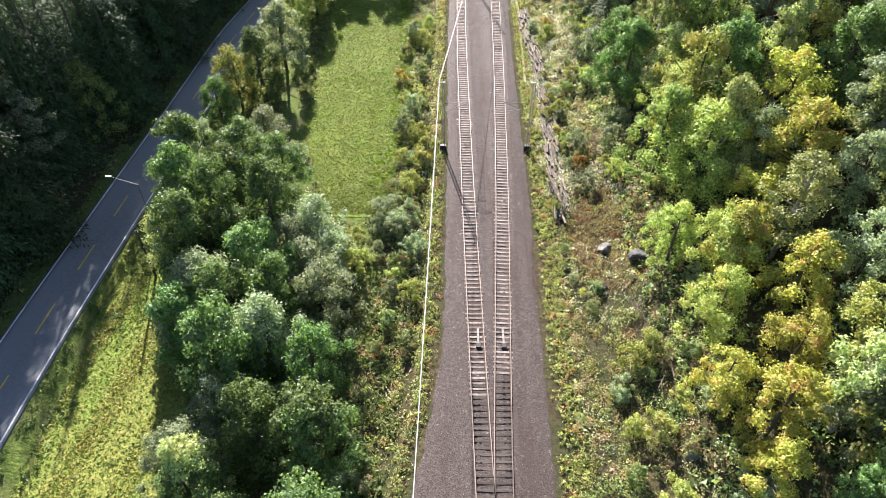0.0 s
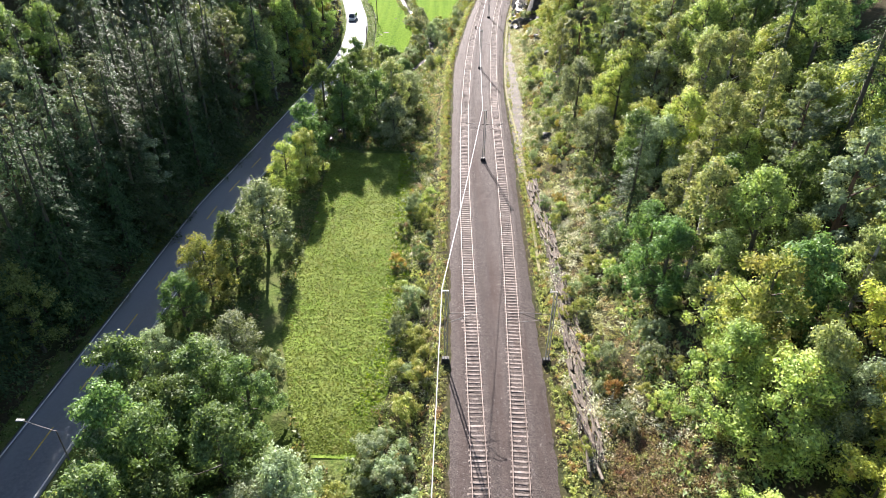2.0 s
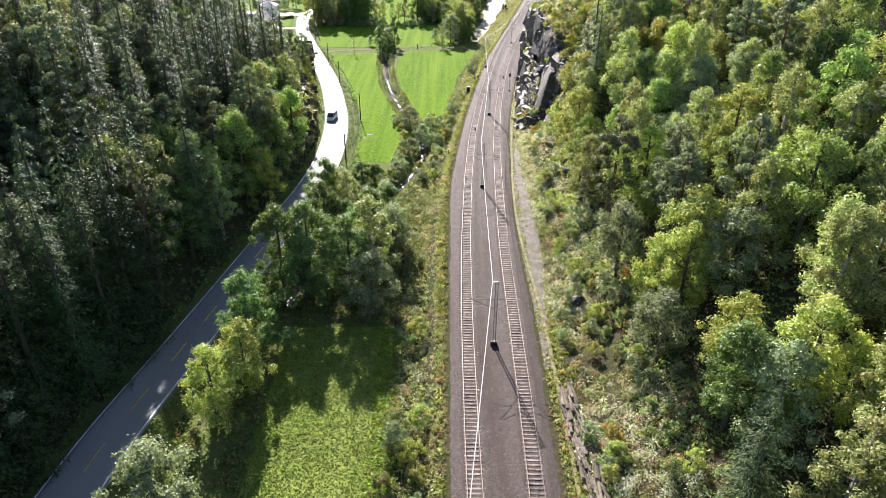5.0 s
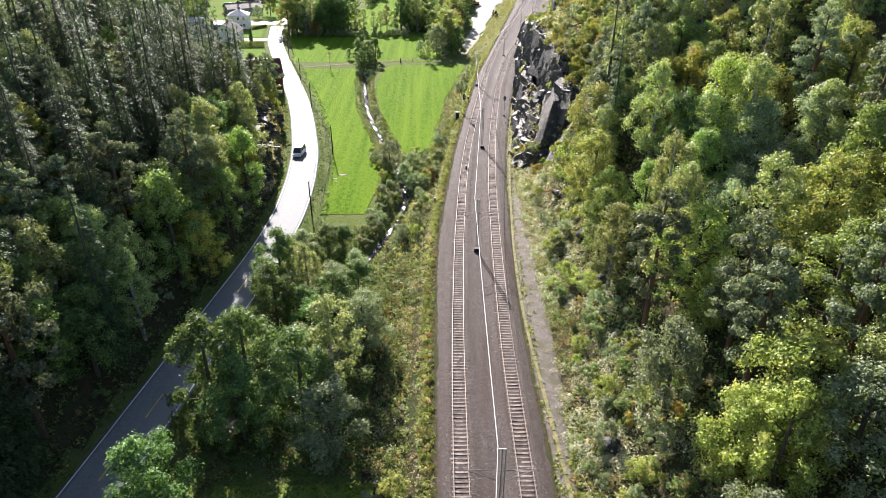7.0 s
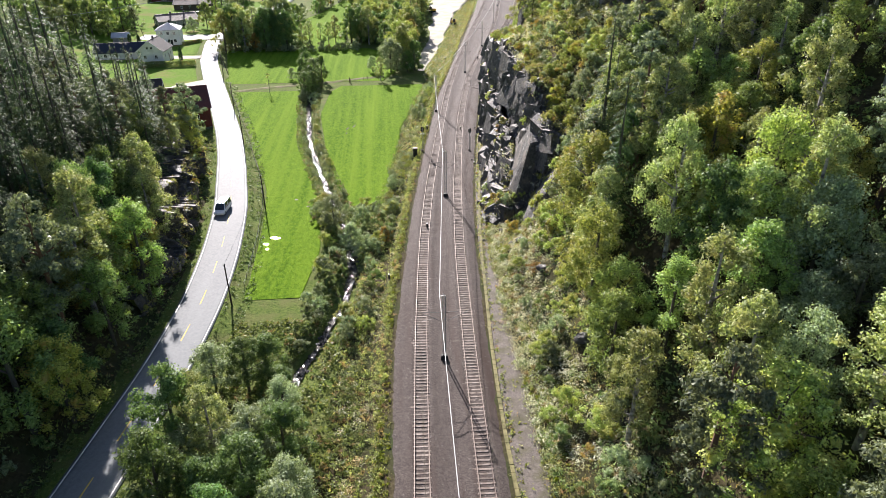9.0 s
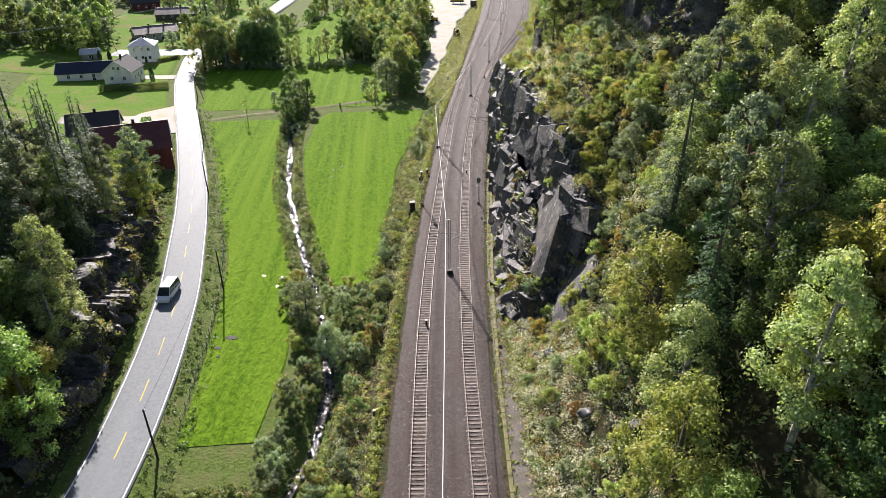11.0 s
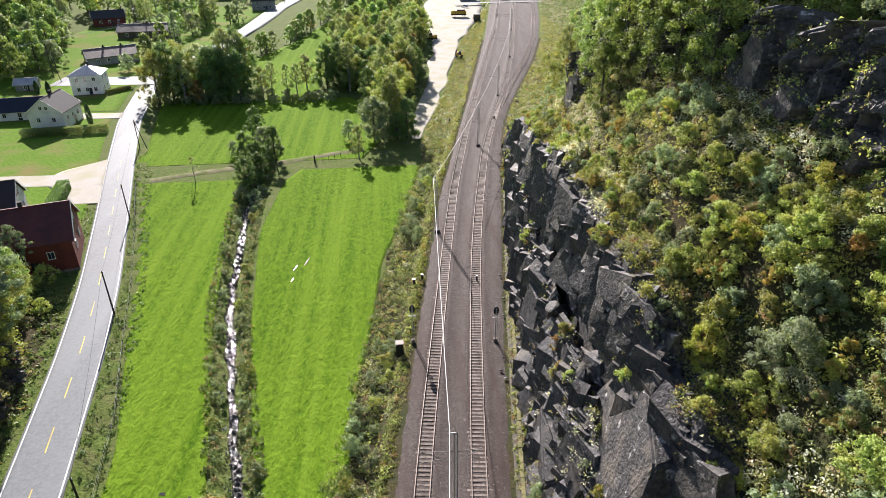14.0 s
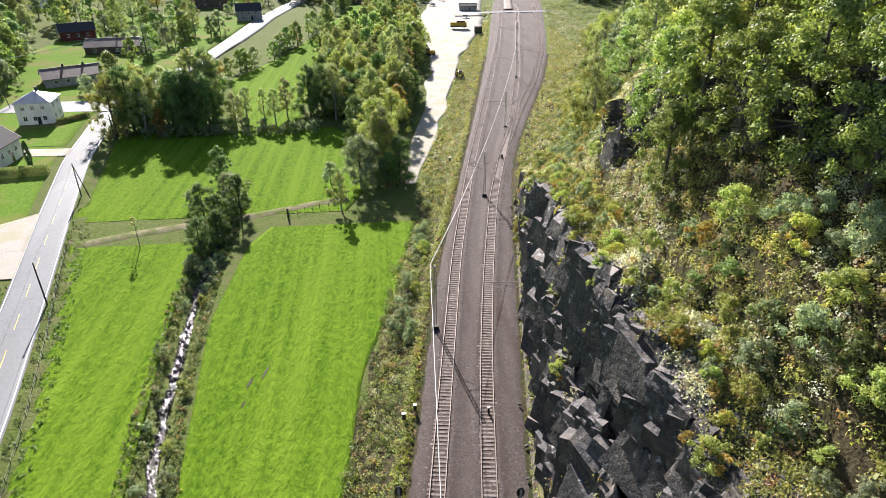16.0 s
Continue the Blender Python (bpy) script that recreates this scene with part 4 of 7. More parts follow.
KINDS = {
    # name: (height, radius, lowest leaf, leaves, boughs, leaf size, leaf material, bark, label)
    "alder_tree": (10.0, 3.3, .5, 3800, 20, 0.174, "alder_leaf", "bark", "dense dark green alder tree by the stream"),
    "willow_tree": (8.0, 3.3, .4, 3200, 20, 0.159, "willow_leaf", "bark", "grey-green willow tree with silvery leaves"),
    "birch_tree": (12.0, 2.8, 2.0, 2800, 24, 0.167, "birch_leaf", "birch_bark", "slender light green birch tree with yellowing leaves"),
    "oak_tree": (10.5, 3.8, .6, 3600, 24, 0.178, "oak_leaf", "bark", "broad yellow-green oak tree in autumn sun"),
    "maple_tree": (9.5, 3.0, .6, 2800, 18, 0.170, "yellow_leaf", "bark", "yellow autumn maple tree"),
    "rowan_tree": (7.5, 2.6, .6, 2400, 13, 0.163, "orange_leaf", "bark", "orange autumn rowan tree"),
    "ash_tree": (11.0, 3.3, .6, 3000, 22, 0.181, "ash_leaf", "bark", "fresh green ash tree on the slope"),
    "lime_tree": (11.0, 3.5, .5, 2300, 18, 0.235, "ash_leaf", "bark", "green lime tree in the village"),
    "pine_tree": (14.0, 3.0, 3.4, 2400, 20, 0.205, "pine_leaf", "pine_bark", "tall pine tree with a thin grey-green crown"),
    "spruce_tree": (19.0, 3.1, 1.5, 4600, 0, 0.21, "spruce_leaf", "bark", "tall dark green spruce tree"),
    "hazel_shrub": (3.4, 1.9, 0.2, 1360, 9, 0.122, "oak_leaf", "bark", "yellow-green hazel shrub on the slope"),
    "sallow_shrub": (3.2, 1.9, 0.2, 1400, 9, 0.115, "willow_leaf", "bark", "grey-green sallow shrub on the slope"),
    "bramble_shrub": (2.2, 1.7, 0.1, 1040, 8, 0.118, "scrub_dark", "bark", "low dark green bramble thicket"),
    "autumn_shrub": (2.6, 1.5, 0.2, 960, 7, 0.111, "orange_leaf", "bark", "small orange autumn shrub"),
    "golden_shrub": (2.8, 1.7, 0.2, 1040, 8, 0.115, "yellow_leaf", "bark", "golden yellow autumn shrub"),
}
_protos, _count = {}, {}


def grow(kind, variant):
    H, R, low, n, boughs, size, leaf, bark, label = KINDS[kind]
    if kind == "spruce_tree" or kind.endswith("shrub"):
        n, size = int(n * 1.6), size * 0.74
    elif kind != "lime_tree":
        n, size = int(n * 2.4), size * 0.61
    rng = np.random.default_rng(sum(map(ord, kind)) * 10 + variant)
    cat = "shrub" if kind.endswith("shrub") else "tree"
    if cat == "shrub":
        P, N, s, C = crown_leafy(rng, H, R, low, n, boughs, size)
        return tagged(leaf_mesh(kind, P, N, s, M[leaf]), label, cat, kind.replace("_", " ") + "s")
    ob = thing(kind, label, cat, kind.replace("_", " ") + "s")
    if kind == "spruce_tree":
        P, N, s, A = crown_spruce(rng, H, R * rng.uniform(.85, 1.15), n, size)
        leaf_mesh("crown", P, N, s, M[leaf], ob, along=A, narrow=0.42)
        stem("trunk", H, 0.24, M[bark], ob)
    else:
        P, N, s, C = crown_leafy(rng, H, R, low, n, boughs, size, 0.55 if kind == "pine_tree" else 1.0)
        leaf_mesh("crown", P, N, s, M[leaf], ob)
        stem("trunk", H, 0.02 * H + 0.02, M[bark], ob, C[::5] if cat == "tree" else C[::9])
    return ob


def plant(kind, x, y, scale=1.0, turn=0.0, variants=3, z=None, tall=1.0):
    v = _count[kind] = _count.get(kind, -1) + 1
    v %= variants
    z = ground_z(x, y) - 0.05 if z is None else z
    if (kind, v) not in _protos:
        _protos[kind, v] = grow(kind, v)
        _protos[kind, v].matrix_basis = pose(x, y, z, 0, 0, turn)
        return _protos[kind, v]
    return copy_thing(_protos[kind, v], pose(x, y, z, 0, 0, turn) @ Matrix.Diagonal((scale, scale, scale * tall, 1)))


rnd = random.Random(5)


def choose(mix):
    k = rnd.random() * sum(w for _, w in mix)
    for name, w in mix:
        k -= w
        if k <= 0:
            return name
    return mix[-1][0]


def inside(poly, x, y):
    hit = False
    for (x0, y0), (x1, y1) in zip(poly, poly[1:] + poly[:1]):
        if (y0 > y) != (y1 > y) and x < (x1 - x0) * (y - y0) / (y1 - y0) + x0:
            hit = not hit
    return hit


def wood(x0, x1, y0, y1, gap, mix, test, smin=0.75, smax=1.2, grow_by=None):
    """Plants at uneven spacing over a stretch of the plan, wherever test(x, y) holds."""
    y, row = y0, 0
    while y < y1:
        x = x0 + (row % 2) * gap * 0.5
        while x < x1:
            px, py = x + rnd.uniform(-.38, .38) * gap, y + rnd.uniform(-.38, .38) * gap
            if test(px, py):
                s = rnd.uniform(smin, smax)
                plant(choose(mix), px, py, s, rnd.uniform(0, 360), tall=rnd.uniform(.85, 1.15))
            x += gap
        y += gap * 0.87
        row += 1


R0 = lambda y: float(road(y))
BE = lambda y: float(bed_e(y))
BW = lambda y: float(bed_w(y))
SX = lambda y: float(stream(y))

# trees between the road and the railway, south to north
GROVE_S = [(-19, 14), (-21.5, 32), (-27, 44), (-31, 58), (-30, 72), (-23.5, 76), (-20.5, 66), (-15, 58), (-10, 50), (-8.5, 40), (-8, 14)]
wood(-34, -6, 12, 76, 5.0, [("alder_tree", 7), ("willow_tree", 3), ("birch_tree", .6)], lambda x, y: inside(GROVE_S, x, y), 1.0, 1.35)
for k, x, y, s in (("oak_tree", -29.8, 85, 1.3), ("alder_tree", -27.4, 89, 1.15), ("willow_tree", -25.4, 97.0, 1.5), ("oak_tree", -25.6, 113, 1.4), ("oak_tree", -23.4, 118, 1.35),
                   ("alder_tree", -24.5, 125, 1.3), ("alder_tree", -31, 79, .9), ("willow_tree", -31.5, 72, .8)):
    plant(k, x, y, s, rnd.uniform(0, 360))
GROVE_M = [(-28, 131), (-20, 132), (-12, 133), (-4.0, 133), (-3.6, 142), (-5.5, 152), (-8, 166), (-14, 182), (-22, 182), (-21.5, 172), (-25, 160), (-26, 146)]
wood(-31, -4, 131, 184, 4.9, [("alder_tree", 5), ("willow_tree", 4), ("birch_tree", 2)], lambda x, y: y > 146 and inside(GROVE_M, x, y) and abs(x - SX(y)) > 1.2 and x > R0(y) + 7.0 and x < BW(y) - 8, 0.8, 1.2)
wood(-24, -3, 132, 147, 6.0, [("alder_tree", 5), ("willow_tree", 1), ("birch_tree", 1)], lambda x, y: inside(GROVE_M, x, y) and abs(x - SX(y)) > 1.2 and x < BW(y) - 6, 1.2, 1.55)
wood(-21, -3, 52, 79, 3.2, [("sallow_shrub", 4), ("hazel_shrub", 2), ("bramble_shrub", 2)], lambda x, y: not (y > 58 and clover_w(y) - 1.2 < x < clover_e(y) + 1.0) and x < -3.6 + .4 * max(0, 60 - y), 0.6, 1.1)
wood(-8, 2, 20, 130, 3.4, [("sallow_shrub", 3), ("hazel_shrub", 2.5), ("bramble_shrub", 3), ("autumn_shrub", .3)], lambda x, y: 2.2 < BW(y) - x < 7.0 and lumps(x, y, 6, 14) > .3, 0.5, 1.1)
# low growth along the stream between the meadows
wood(-18, 6, 184, 234, 2.9, [("sallow_shrub", 5), ("hazel_shrub", 2), ("bramble_shrub", 4), ("willow_tree", .5)],
     lambda x, y: abs(x - SX(y)) > 1.6 and (x > SX(y) and x < BW(y) - 3 and y < 229 + 0.6 * max(0, x) or (SX(y) - 5.0 < x < SX(y) and y < 232)), 0.6, 1.0)
wood(-28, -6, 234, 326, 3.4, [("hazel_shrub", 1), ("sallow_shrub", 2)], lambda x, y: .9 < abs(x - SX(y)) < 2.6, 0.35, 0.65)
wood(0, 26, 226, 336, 2.7, [("sallow_shrub", 3), ("hazel_shrub", 1)], lambda x, y: 1.6 < BW(y) - x < 5.5 and lumps(x, y, 7, 16) > .3, .4, .8)
for k, x, y, s in (("alder_tree", -22.4, 315, .85), ("alder_tree", -20.6, 320, .8), ("alder_tree", -24.2, 326, .95), ("alder_tree", -21.2, 326, .85), ("willow_tree", -21.6, 337, 1.05), ("alder_tree", -18.6, 331, .9), ("alder_tree", -25.5, 347, .95), ("sallow_shrub", -22.6, 310, 1.1), ("sallow_shrub", -19.6, 309, 1.0), ("bramble_shrub", -20.5, 334, 1.3),
                   ("willow_tree", -29, 335, .55), ("willow_tree", -7.8, 219, .9), ("willow_tree", -4.5, 212, .75), ("autumn_shrub", 1.4, 214, .8)):
    plant(k, x, y, s, rnd.uniform(0, 360))
# round tree and neighbours at the meadow's end, row behind
for k, x, y, s in (("willow_tree", 4.6, 343, 1.5), ("willow_tree", 6.8, 344.5, 1.3), ("alder_tree", 10.4, 343, .8), ("oak_tree", 8.6, 354, 1.25), ("birch_tree", 9.2, 353, 1.3), ("alder_tree", 13.0, 345, 1.1), ("oak_tree", 8.0, 360, 1.5), ("willow_tree", -2.0, 345, .7), ("birch_tree", 1.0, 331, .7), ("maple_tree", 9.6, 366, 1.15), ("alder_tree", 3, 372, 1.3), ("oak_tree", 12, 378, 1.2)):
    plant(k, x, y, s, rnd.uniform(0, 360))
wood(-60, -35, 387, 402, 4.6, [("alder_tree", 6), ("rowan_tree", 1.4), ("oak_tree", 1.0), ("birch_tree", 1.6)], lambda x, y: True, 1.35, 1.85)
wood(-64, -8, 383, 391, 3.4, [("bramble_shrub", 1), ("sallow_shrub", 3)], lambda x, y: True, .6, 1.1)
wood(-24, 18, 386, 456, 4.9, [("alder_tree", 4), ("rowan_tree", 2.4), ("birch_tree", 1.5), ("oak_tree", 2)], lambda x, y: y > 390 - .35 * x and x > -15 + (y - 386) * 0.12 and x < float(yard_w(y)) - 4.5, 1.0, 1.5)
wood(-10, 34, 456, 600, 7.6, [("lime_tree", 5), ("rowan_tree", 1.2), ("oak_tree", 2), ("birch_tree", 1)], lambda x, y: float(far_e(y)) + 2 < x < float(yard_w(y)) - 4, 0.9, 1.35)
for _x, _y in ((-31, 391), (-28.4, 394), (-24, 396), (-18, 399), (-20.5, 393)):
    plant("birch_tree", _x, _y, rnd.uniform(.75, 1.0), rnd.uniform(0, 360))
# trees along the far meadow, round the village houses, and the wood behind them
HOMES = [(-82, 364, 12), (-87, 400, 11), (-96, 372, 15), (-97.5, 446, 14), (-100.5, 499, 16), (-124, 521, 12), (-172, 592, 14), (-108, 404, 8), (-9, 650, 14), (-62, 590, 11), (-98, 640, 22), (-150, 640, 11), (-88, 416, 13)]


def clear(x, y):
    return all(abs(x - hx) > r * .85 or not -r * 2.6 < y - hy < r * .7 for hx, hy, r in HOMES)


wood(-70, 0, 446, 640, 5.6, [("lime_tree", 5), ("willow_tree", 2), ("birch_tree", 1.5), ("rowan_tree", .4)], lambda x, y: R0(y) + 8 < x and float(far_w(y)) - 5.5 < x < float(far_w(y)) - .3, .65, 1.0)
wood(-220, -100, 412, 640, 8.8, [("lime_tree", 6), ("willow_tree", 3), ("alder_tree", 2), ("birch_tree", 1)], lambda x, y: -52 < x + 103 + (y - 415) * .36 < 0 and clear(x, y), 1.1, 1.6)
wood(-170, -56, 424, 660, 11.5, [("lime_tree", 6), ("willow_tree", 2), ("birch_tree", 2), ("alder_tree", 1), ("spruce_tree", .5), ("maple_tree", .4)], lambda x, y: x + 103 + (y - 415) * .36 > 4 and x < R0(y) - 6 and clear(x, y) and x < R0(y) - 9 and lumps(x, y, 18, 4) > .40, .9, 1.35)
wood(-60, 60, 655, 740, 11.0, [("lime_tree", 6), ("spruce_tree", 1.5)], lambda x, y: clear(x, y) and not (yard_w(y) - 3 < x < 130), 1.1, 1.6)
wood(96, 160, 590, 680, 9.0, [("lime_tree", 4), ("spruce_tree", 3)], lambda x, y: x > BE(y) + 12 + (690 - y) * .12 and lumps(x, y, 20, 5) > .42, 1.1, 1.5)
# wooded hill west of the road
def bare_rock(x, y):
    """The foot of the upper outcrop, where nothing tall grows."""
    return 226 < y < 294 and -8 < x - (44 - (y - 243) * .1) < 2.5


def on_hill(x, y):
    d = R0(y) - (15.0 if y < 212 else 7.2) - x
    return d > 0 and d < 62 and y + 0.25 * min(60, max(0, d)) < 272
wood(-110, -32, 46, 272, 7.0, [("spruce_tree", 6), ("birch_tree", 1.8), ("pine_tree", 3.4), ("maple_tree", .6), ("ash_tree", 1.4), ("willow_tree", 1.2)], lambda x, y: on_hill(x, y) and R0(y) - x < 64, 0.8, 1.3)
wood(-60, -32, 20, 300, 4.2, [("bramble_shrub", 1), ("hazel_shrub", 1.5), ("sallow_shrub", 1)], lambda x, y: 0.8 < R0(y) - 5.0 - x < 4.5 and y < 268, 0.5, .9)
for k, x, y, s in (("maple_tree", -33.6, 170, 1.25), ("maple_tree", -37.5, 187, 1.25), ("maple_tree", -36.5, 194, 1.0), ("maple_tree", -55, 172, 1.3), ("maple_tree", -58, 168, 1.2), ("ash_tree", -43, 156, 1.2), ("ash_tree", -41, 142, 1.1), ("ash_tree", -47, 165, 1.2), ("birch_tree", -45, 148, 1.2), ("oak_tree", -42, 255, 1.05), ("oak_tree", -45, 262, 1.0), ("oak_tree", -47, 268, .9), ("maple_tree", -40, 249, .8), ("hazel_shrub", -46, 275, 1.2), ("pine_tree", -50, 277, .75), ("oak_tree", -52, 270, .9)):
    plant(k, x, y, s, rnd.uniform(0, 360))

wood(-60, -30, 36, 128, 4.0, [("spruce_tree", 8), ("ash_tree", .4), ("birch_tree", .6), ("pine_tree", .8)], lambda x, y: 6.4 < R0(y) - x < 15.0, 1.0, 1.4)
wood(-60, -30, 128, 212, 5.0, [("spruce_tree", 2.6), ("ash_tree", 2), ("alder_tree", 1.6), ("birch_tree", 2), ("pine_tree", 3), ("willow_tree", 1), ("maple_tree", .5)], lambda x, y: 6.8 < R0(y) - x < 15.0, 1.1, 1.5)

wood(-56, -36, 44, 132, 3.7, [("spruce_tree", 1)], lambda x, y: 5.6 < R0(y) - x < 9.6, 1.25, 1.55)

wood(-92, -36, 150, 250, 5.4, [("spruce_tree", 6), ("pine_tree", 1.5), ("birch_tree", .5)], lambda x, y: 13 < R0(y) - x < 42 and on_hill(x, y), 1.05, 1.45)

# eastern slope
def east_wood(x, y):
    d = x - BE(y)
    lo = float(np.interp(y, [0, 60, 120, 150, 195, 205, 235, 258, 278, 330, 345, 450], [13, 10.5, 11.5, 10, 12, 20, 28, 23, 14, 12, 12, 15]))
    return not bare_rock(x, y) and lo < d < (38 if y < 110 else 46 if y < 180 else 52) and lumps(x, y, 14, 6) > 0.06
wood(20, 78, 52, 205, 5.9, [("oak_tree", 4.2), ("birch_tree", 4.2), ("ash_tree", 3), ("alder_tree", 2.6), ("pine_tree", 2.2), ("spruce_tree", .7), ("maple_tree", .3), ("willow_tree", 1.6), ("rowan_tree", .2)], east_wood, 0.95, 1.4)
wood(20, 62, 10, 52, 6.0, [("oak_tree", 4), ("birch_tree", 4), ("ash_tree", 1.5), ("maple_tree", 2.5), ("willow_tree", 1.5), ("rowan_tree", .8)], lambda x, y: x - BE(y) > 15.5 and y > 16 + .1 * x, 0.9, 1.25)
for k, x, y, q in (("maple_tree", 22.4, 29.5, .85), ("maple_tree", 25.0, 26.0, .95), ("maple_tree", 23.6, 22.0, .8), ("maple_tree", 27.4, 30.5, .9), ("willow_tree", 29.5, 25.0, 1.0), ("ash_tree", 31.5, 21.0, .8), ("oak_tree", 24.0, 36.5, .8), ("oak_tree", 26.0, 42.0, .95), ("oak_tree", 23.0, 46.5, .75), ("alder_tree", 28.0, 19.0, .7)):
    plant(k, x, y, q, rnd.uniform(0, 360))
wood(40, 100, 205, 350, 6.8, [("oak_tree", 4), ("birch_tree", 3), ("ash_tree", 5), ("pine_tree", 2.2), ("spruce_tree", 1.2), ("willow_tree", 1)], east_wood, 1.0, 1.5)
for x, y, q in ((40.2, 277, 1.2), (40.8, 271, 1.35), (41.2, 264, 1.2), (42.0, 257, 1.35), (42.6, 250, 1.1), (38.0, 270, .9)):
    plant("ash_tree", x, y, q, rnd.uniform(0, 360))
wood(46, 120, 350, 470, 7.6, [("oak_tree", 5), ("ash_tree", 4), ("birch_tree", 2), ("spruce_tree", 1)], east_wood, 0.9, 1.3)
for k, x, y, q in (("pine_tree", 31.0, 196, .9), ("spruce_tree", 34.5, 200, .65), ("willow_tree", 37.0, 205, 1.0), ("pine_tree", 41.0, 203, .95), ("alder_tree", 35.5, 193, .9), ("pine_tree", 38.5, 211, .9), ("maple_tree", 33.0, 224, .6), ("birch_tree", 44.0, 206, 1.2), ("birch_tree", 42.0, 198, 1.25), ("birch_tree", 39.5, 190, 1.1), ("birch_tree", 42.5, 216, .9), ("willow_tree", 36.0, 218, .7)):
    plant(k, x, y, q, rnd.uniform(0, 360))
wood(26, 52, 196, 236, 2.6, [("hazel_shrub", 4), ("sallow_shrub", 4), ("bramble_shrub", 2), ("golden_shrub", 2.4), ("autumn_shrub", 1.0)], lambda x, y: 9 < x - BE(y) < 29 and lumps(x, y, 5, 17) > .3, .5, 1.0)
# shrubs at the wood's foot and on the ledges above the cliff
wood(14, 50, 14, 212, 3.3, [("hazel_shrub", 4), ("sallow_shrub", 4), ("bramble_shrub", 3.5), ("autumn_shrub", .5), ("golden_shrub", .5)],
     lambda x, y: 5.0 < x - BE(y) < 13.5 and not cleared(x, y) and lumps(x, y, 7, 12) > .30, 0.5, 1.05)
wood(12, 40, 30, 212, 2.8, [("hazel_shrub", 2), ("sallow_shrub", 3), ("bramble_shrub", 4), ("golden_shrub", .6)], lambda x, y: 2.2 + float(cess_width(y)) * (y > 118) < x - BE(y) < 6.0 and not cleared(x, y) and lumps(x, y, 6, 15) > .42, 0.35, .65)
wood(24, 78, 206, 345, 3.0, [("hazel_shrub", 5), ("sallow_shrub", 3), ("bramble_shrub", 3), ("autumn_shrub", .9), ("golden_shrub", 1.1)],
     lambda x, y: float(np.interp(y, [205, 245, 262, 275, 320, 345], [10, 10.0, 7.5, 5.0, 3.5, 6])) < x - BE(y) < 27 and not (228 < y < 294 and -2.5 < x - (44 - (y - 243) * .1) < 3) and lumps(x, y, 6, 13) > .22, 0.55, 1.1)


# ---- undergrowth: herbs, brambles and grass that nobody could count ----
def herbs(name, boxes, count, test, leaf, size, height, material, label, clump=7, seed=0, stand=0.3, off=0.0):
    rng = np.random.default_rng(seed)
    x0, x1, y0, y1 = boxes
    x, y = rng.uniform(x0, x1, count), rng.uniform(y0, y1, count)
    k = test(x, y) & ~(on_cess(x, y) & (rng.random(count) < .93))
    x, y = x[k], y[k]
    z = land(x, y) + off
    s = rng.uniform(.5, 1.2, len(x))
    clump, size = clump * 2, size * 0.7
    X = np.repeat(np.stack([x, y, z], 1), clump, 0)
    S = np.repeat(s, clump)
    d = rand_dirs(rng, len(X), 0.5)
    d[:, 2] = np.abs(d[:, 2])
    P = X + d * (S * np.array([[leaf], [leaf], [height]]))[:, :].T * rng.uniform(.4, 1, (len(X), 1))
    N = rand_dirs(rng, len(X), 1.2 - stand * 2)
    return tagged(leaf_mesh(name, P, N, size * S * rng.uniform(.6, 1.3, len(X)), material), label, "undergrowth", kind="stuff")


def thicket(name, box, count, test, radius, height, leaf, material, label, seed, leaves=90):
    """Low mounds of leafy stems of many sizes standing close together."""
    rng = np.random.default_rng(seed)
    x, y = rng.uniform(box[0], box[1], count), rng.uniform(box[2], box[3], count)
    k = test(x, y) & ~(on_cess(x, y) & (rng.random(count) < .95))
    x, y = x[k], y[k]
    r = radius * rng.uniform(.45, 1.25, len(x))
    n = np.maximum(20, (leaves * (r / radius) ** 2)).astype(int)
    i = np.repeat(np.arange(len(x)), n)
    d = rand_dirs(rng, len(i), .25)
    d[:, 2] = np.abs(d[:, 2])
    lump = 1 + .3 * np.sin(d[:, 0] * 5 + i * 1.7) * np.sin(d[:, 1] * 5 + i)
    q = r[i] * lump * rng.uniform(.7, 1.12, len(i))
    P = np.stack([x[i] + d[:, 0] * q, y[i] + d[:, 1] * q, land(x, y)[i] - .1 + d[:, 2] * q * height], 1)
    N = d + rng.normal(0, .5, (len(i), 3)) + [0, 0, .3]
    N /= np.linalg.norm(N, axis=1, keepdims=True)
    return tagged(leaf_mesh(name, P, N, leaf * rng.uniform(.6, 1.4, len(i)), material, narrow=.6), label, "undergrowth", kind="stuff")


def bank_e(a, b, size, seed, cut):
    return lambda x, y: ~(cleared(x, y) & (lumps(x, y, 2, 40) > .25)) & (x > bed_e(y) + a) & (x < bed_e(y) + b) & (lumps(x, y, size, seed) > cut) & ~((y > 213) & (y < 325) & (x < bed_e(y) + 10))


def bank_w(a, b, size, seed, cut):
    return lambda x, y: (x < bed_w(y) - a) & (x > bed_w(y) - b) & (lumps(x, y, size, seed) > cut)


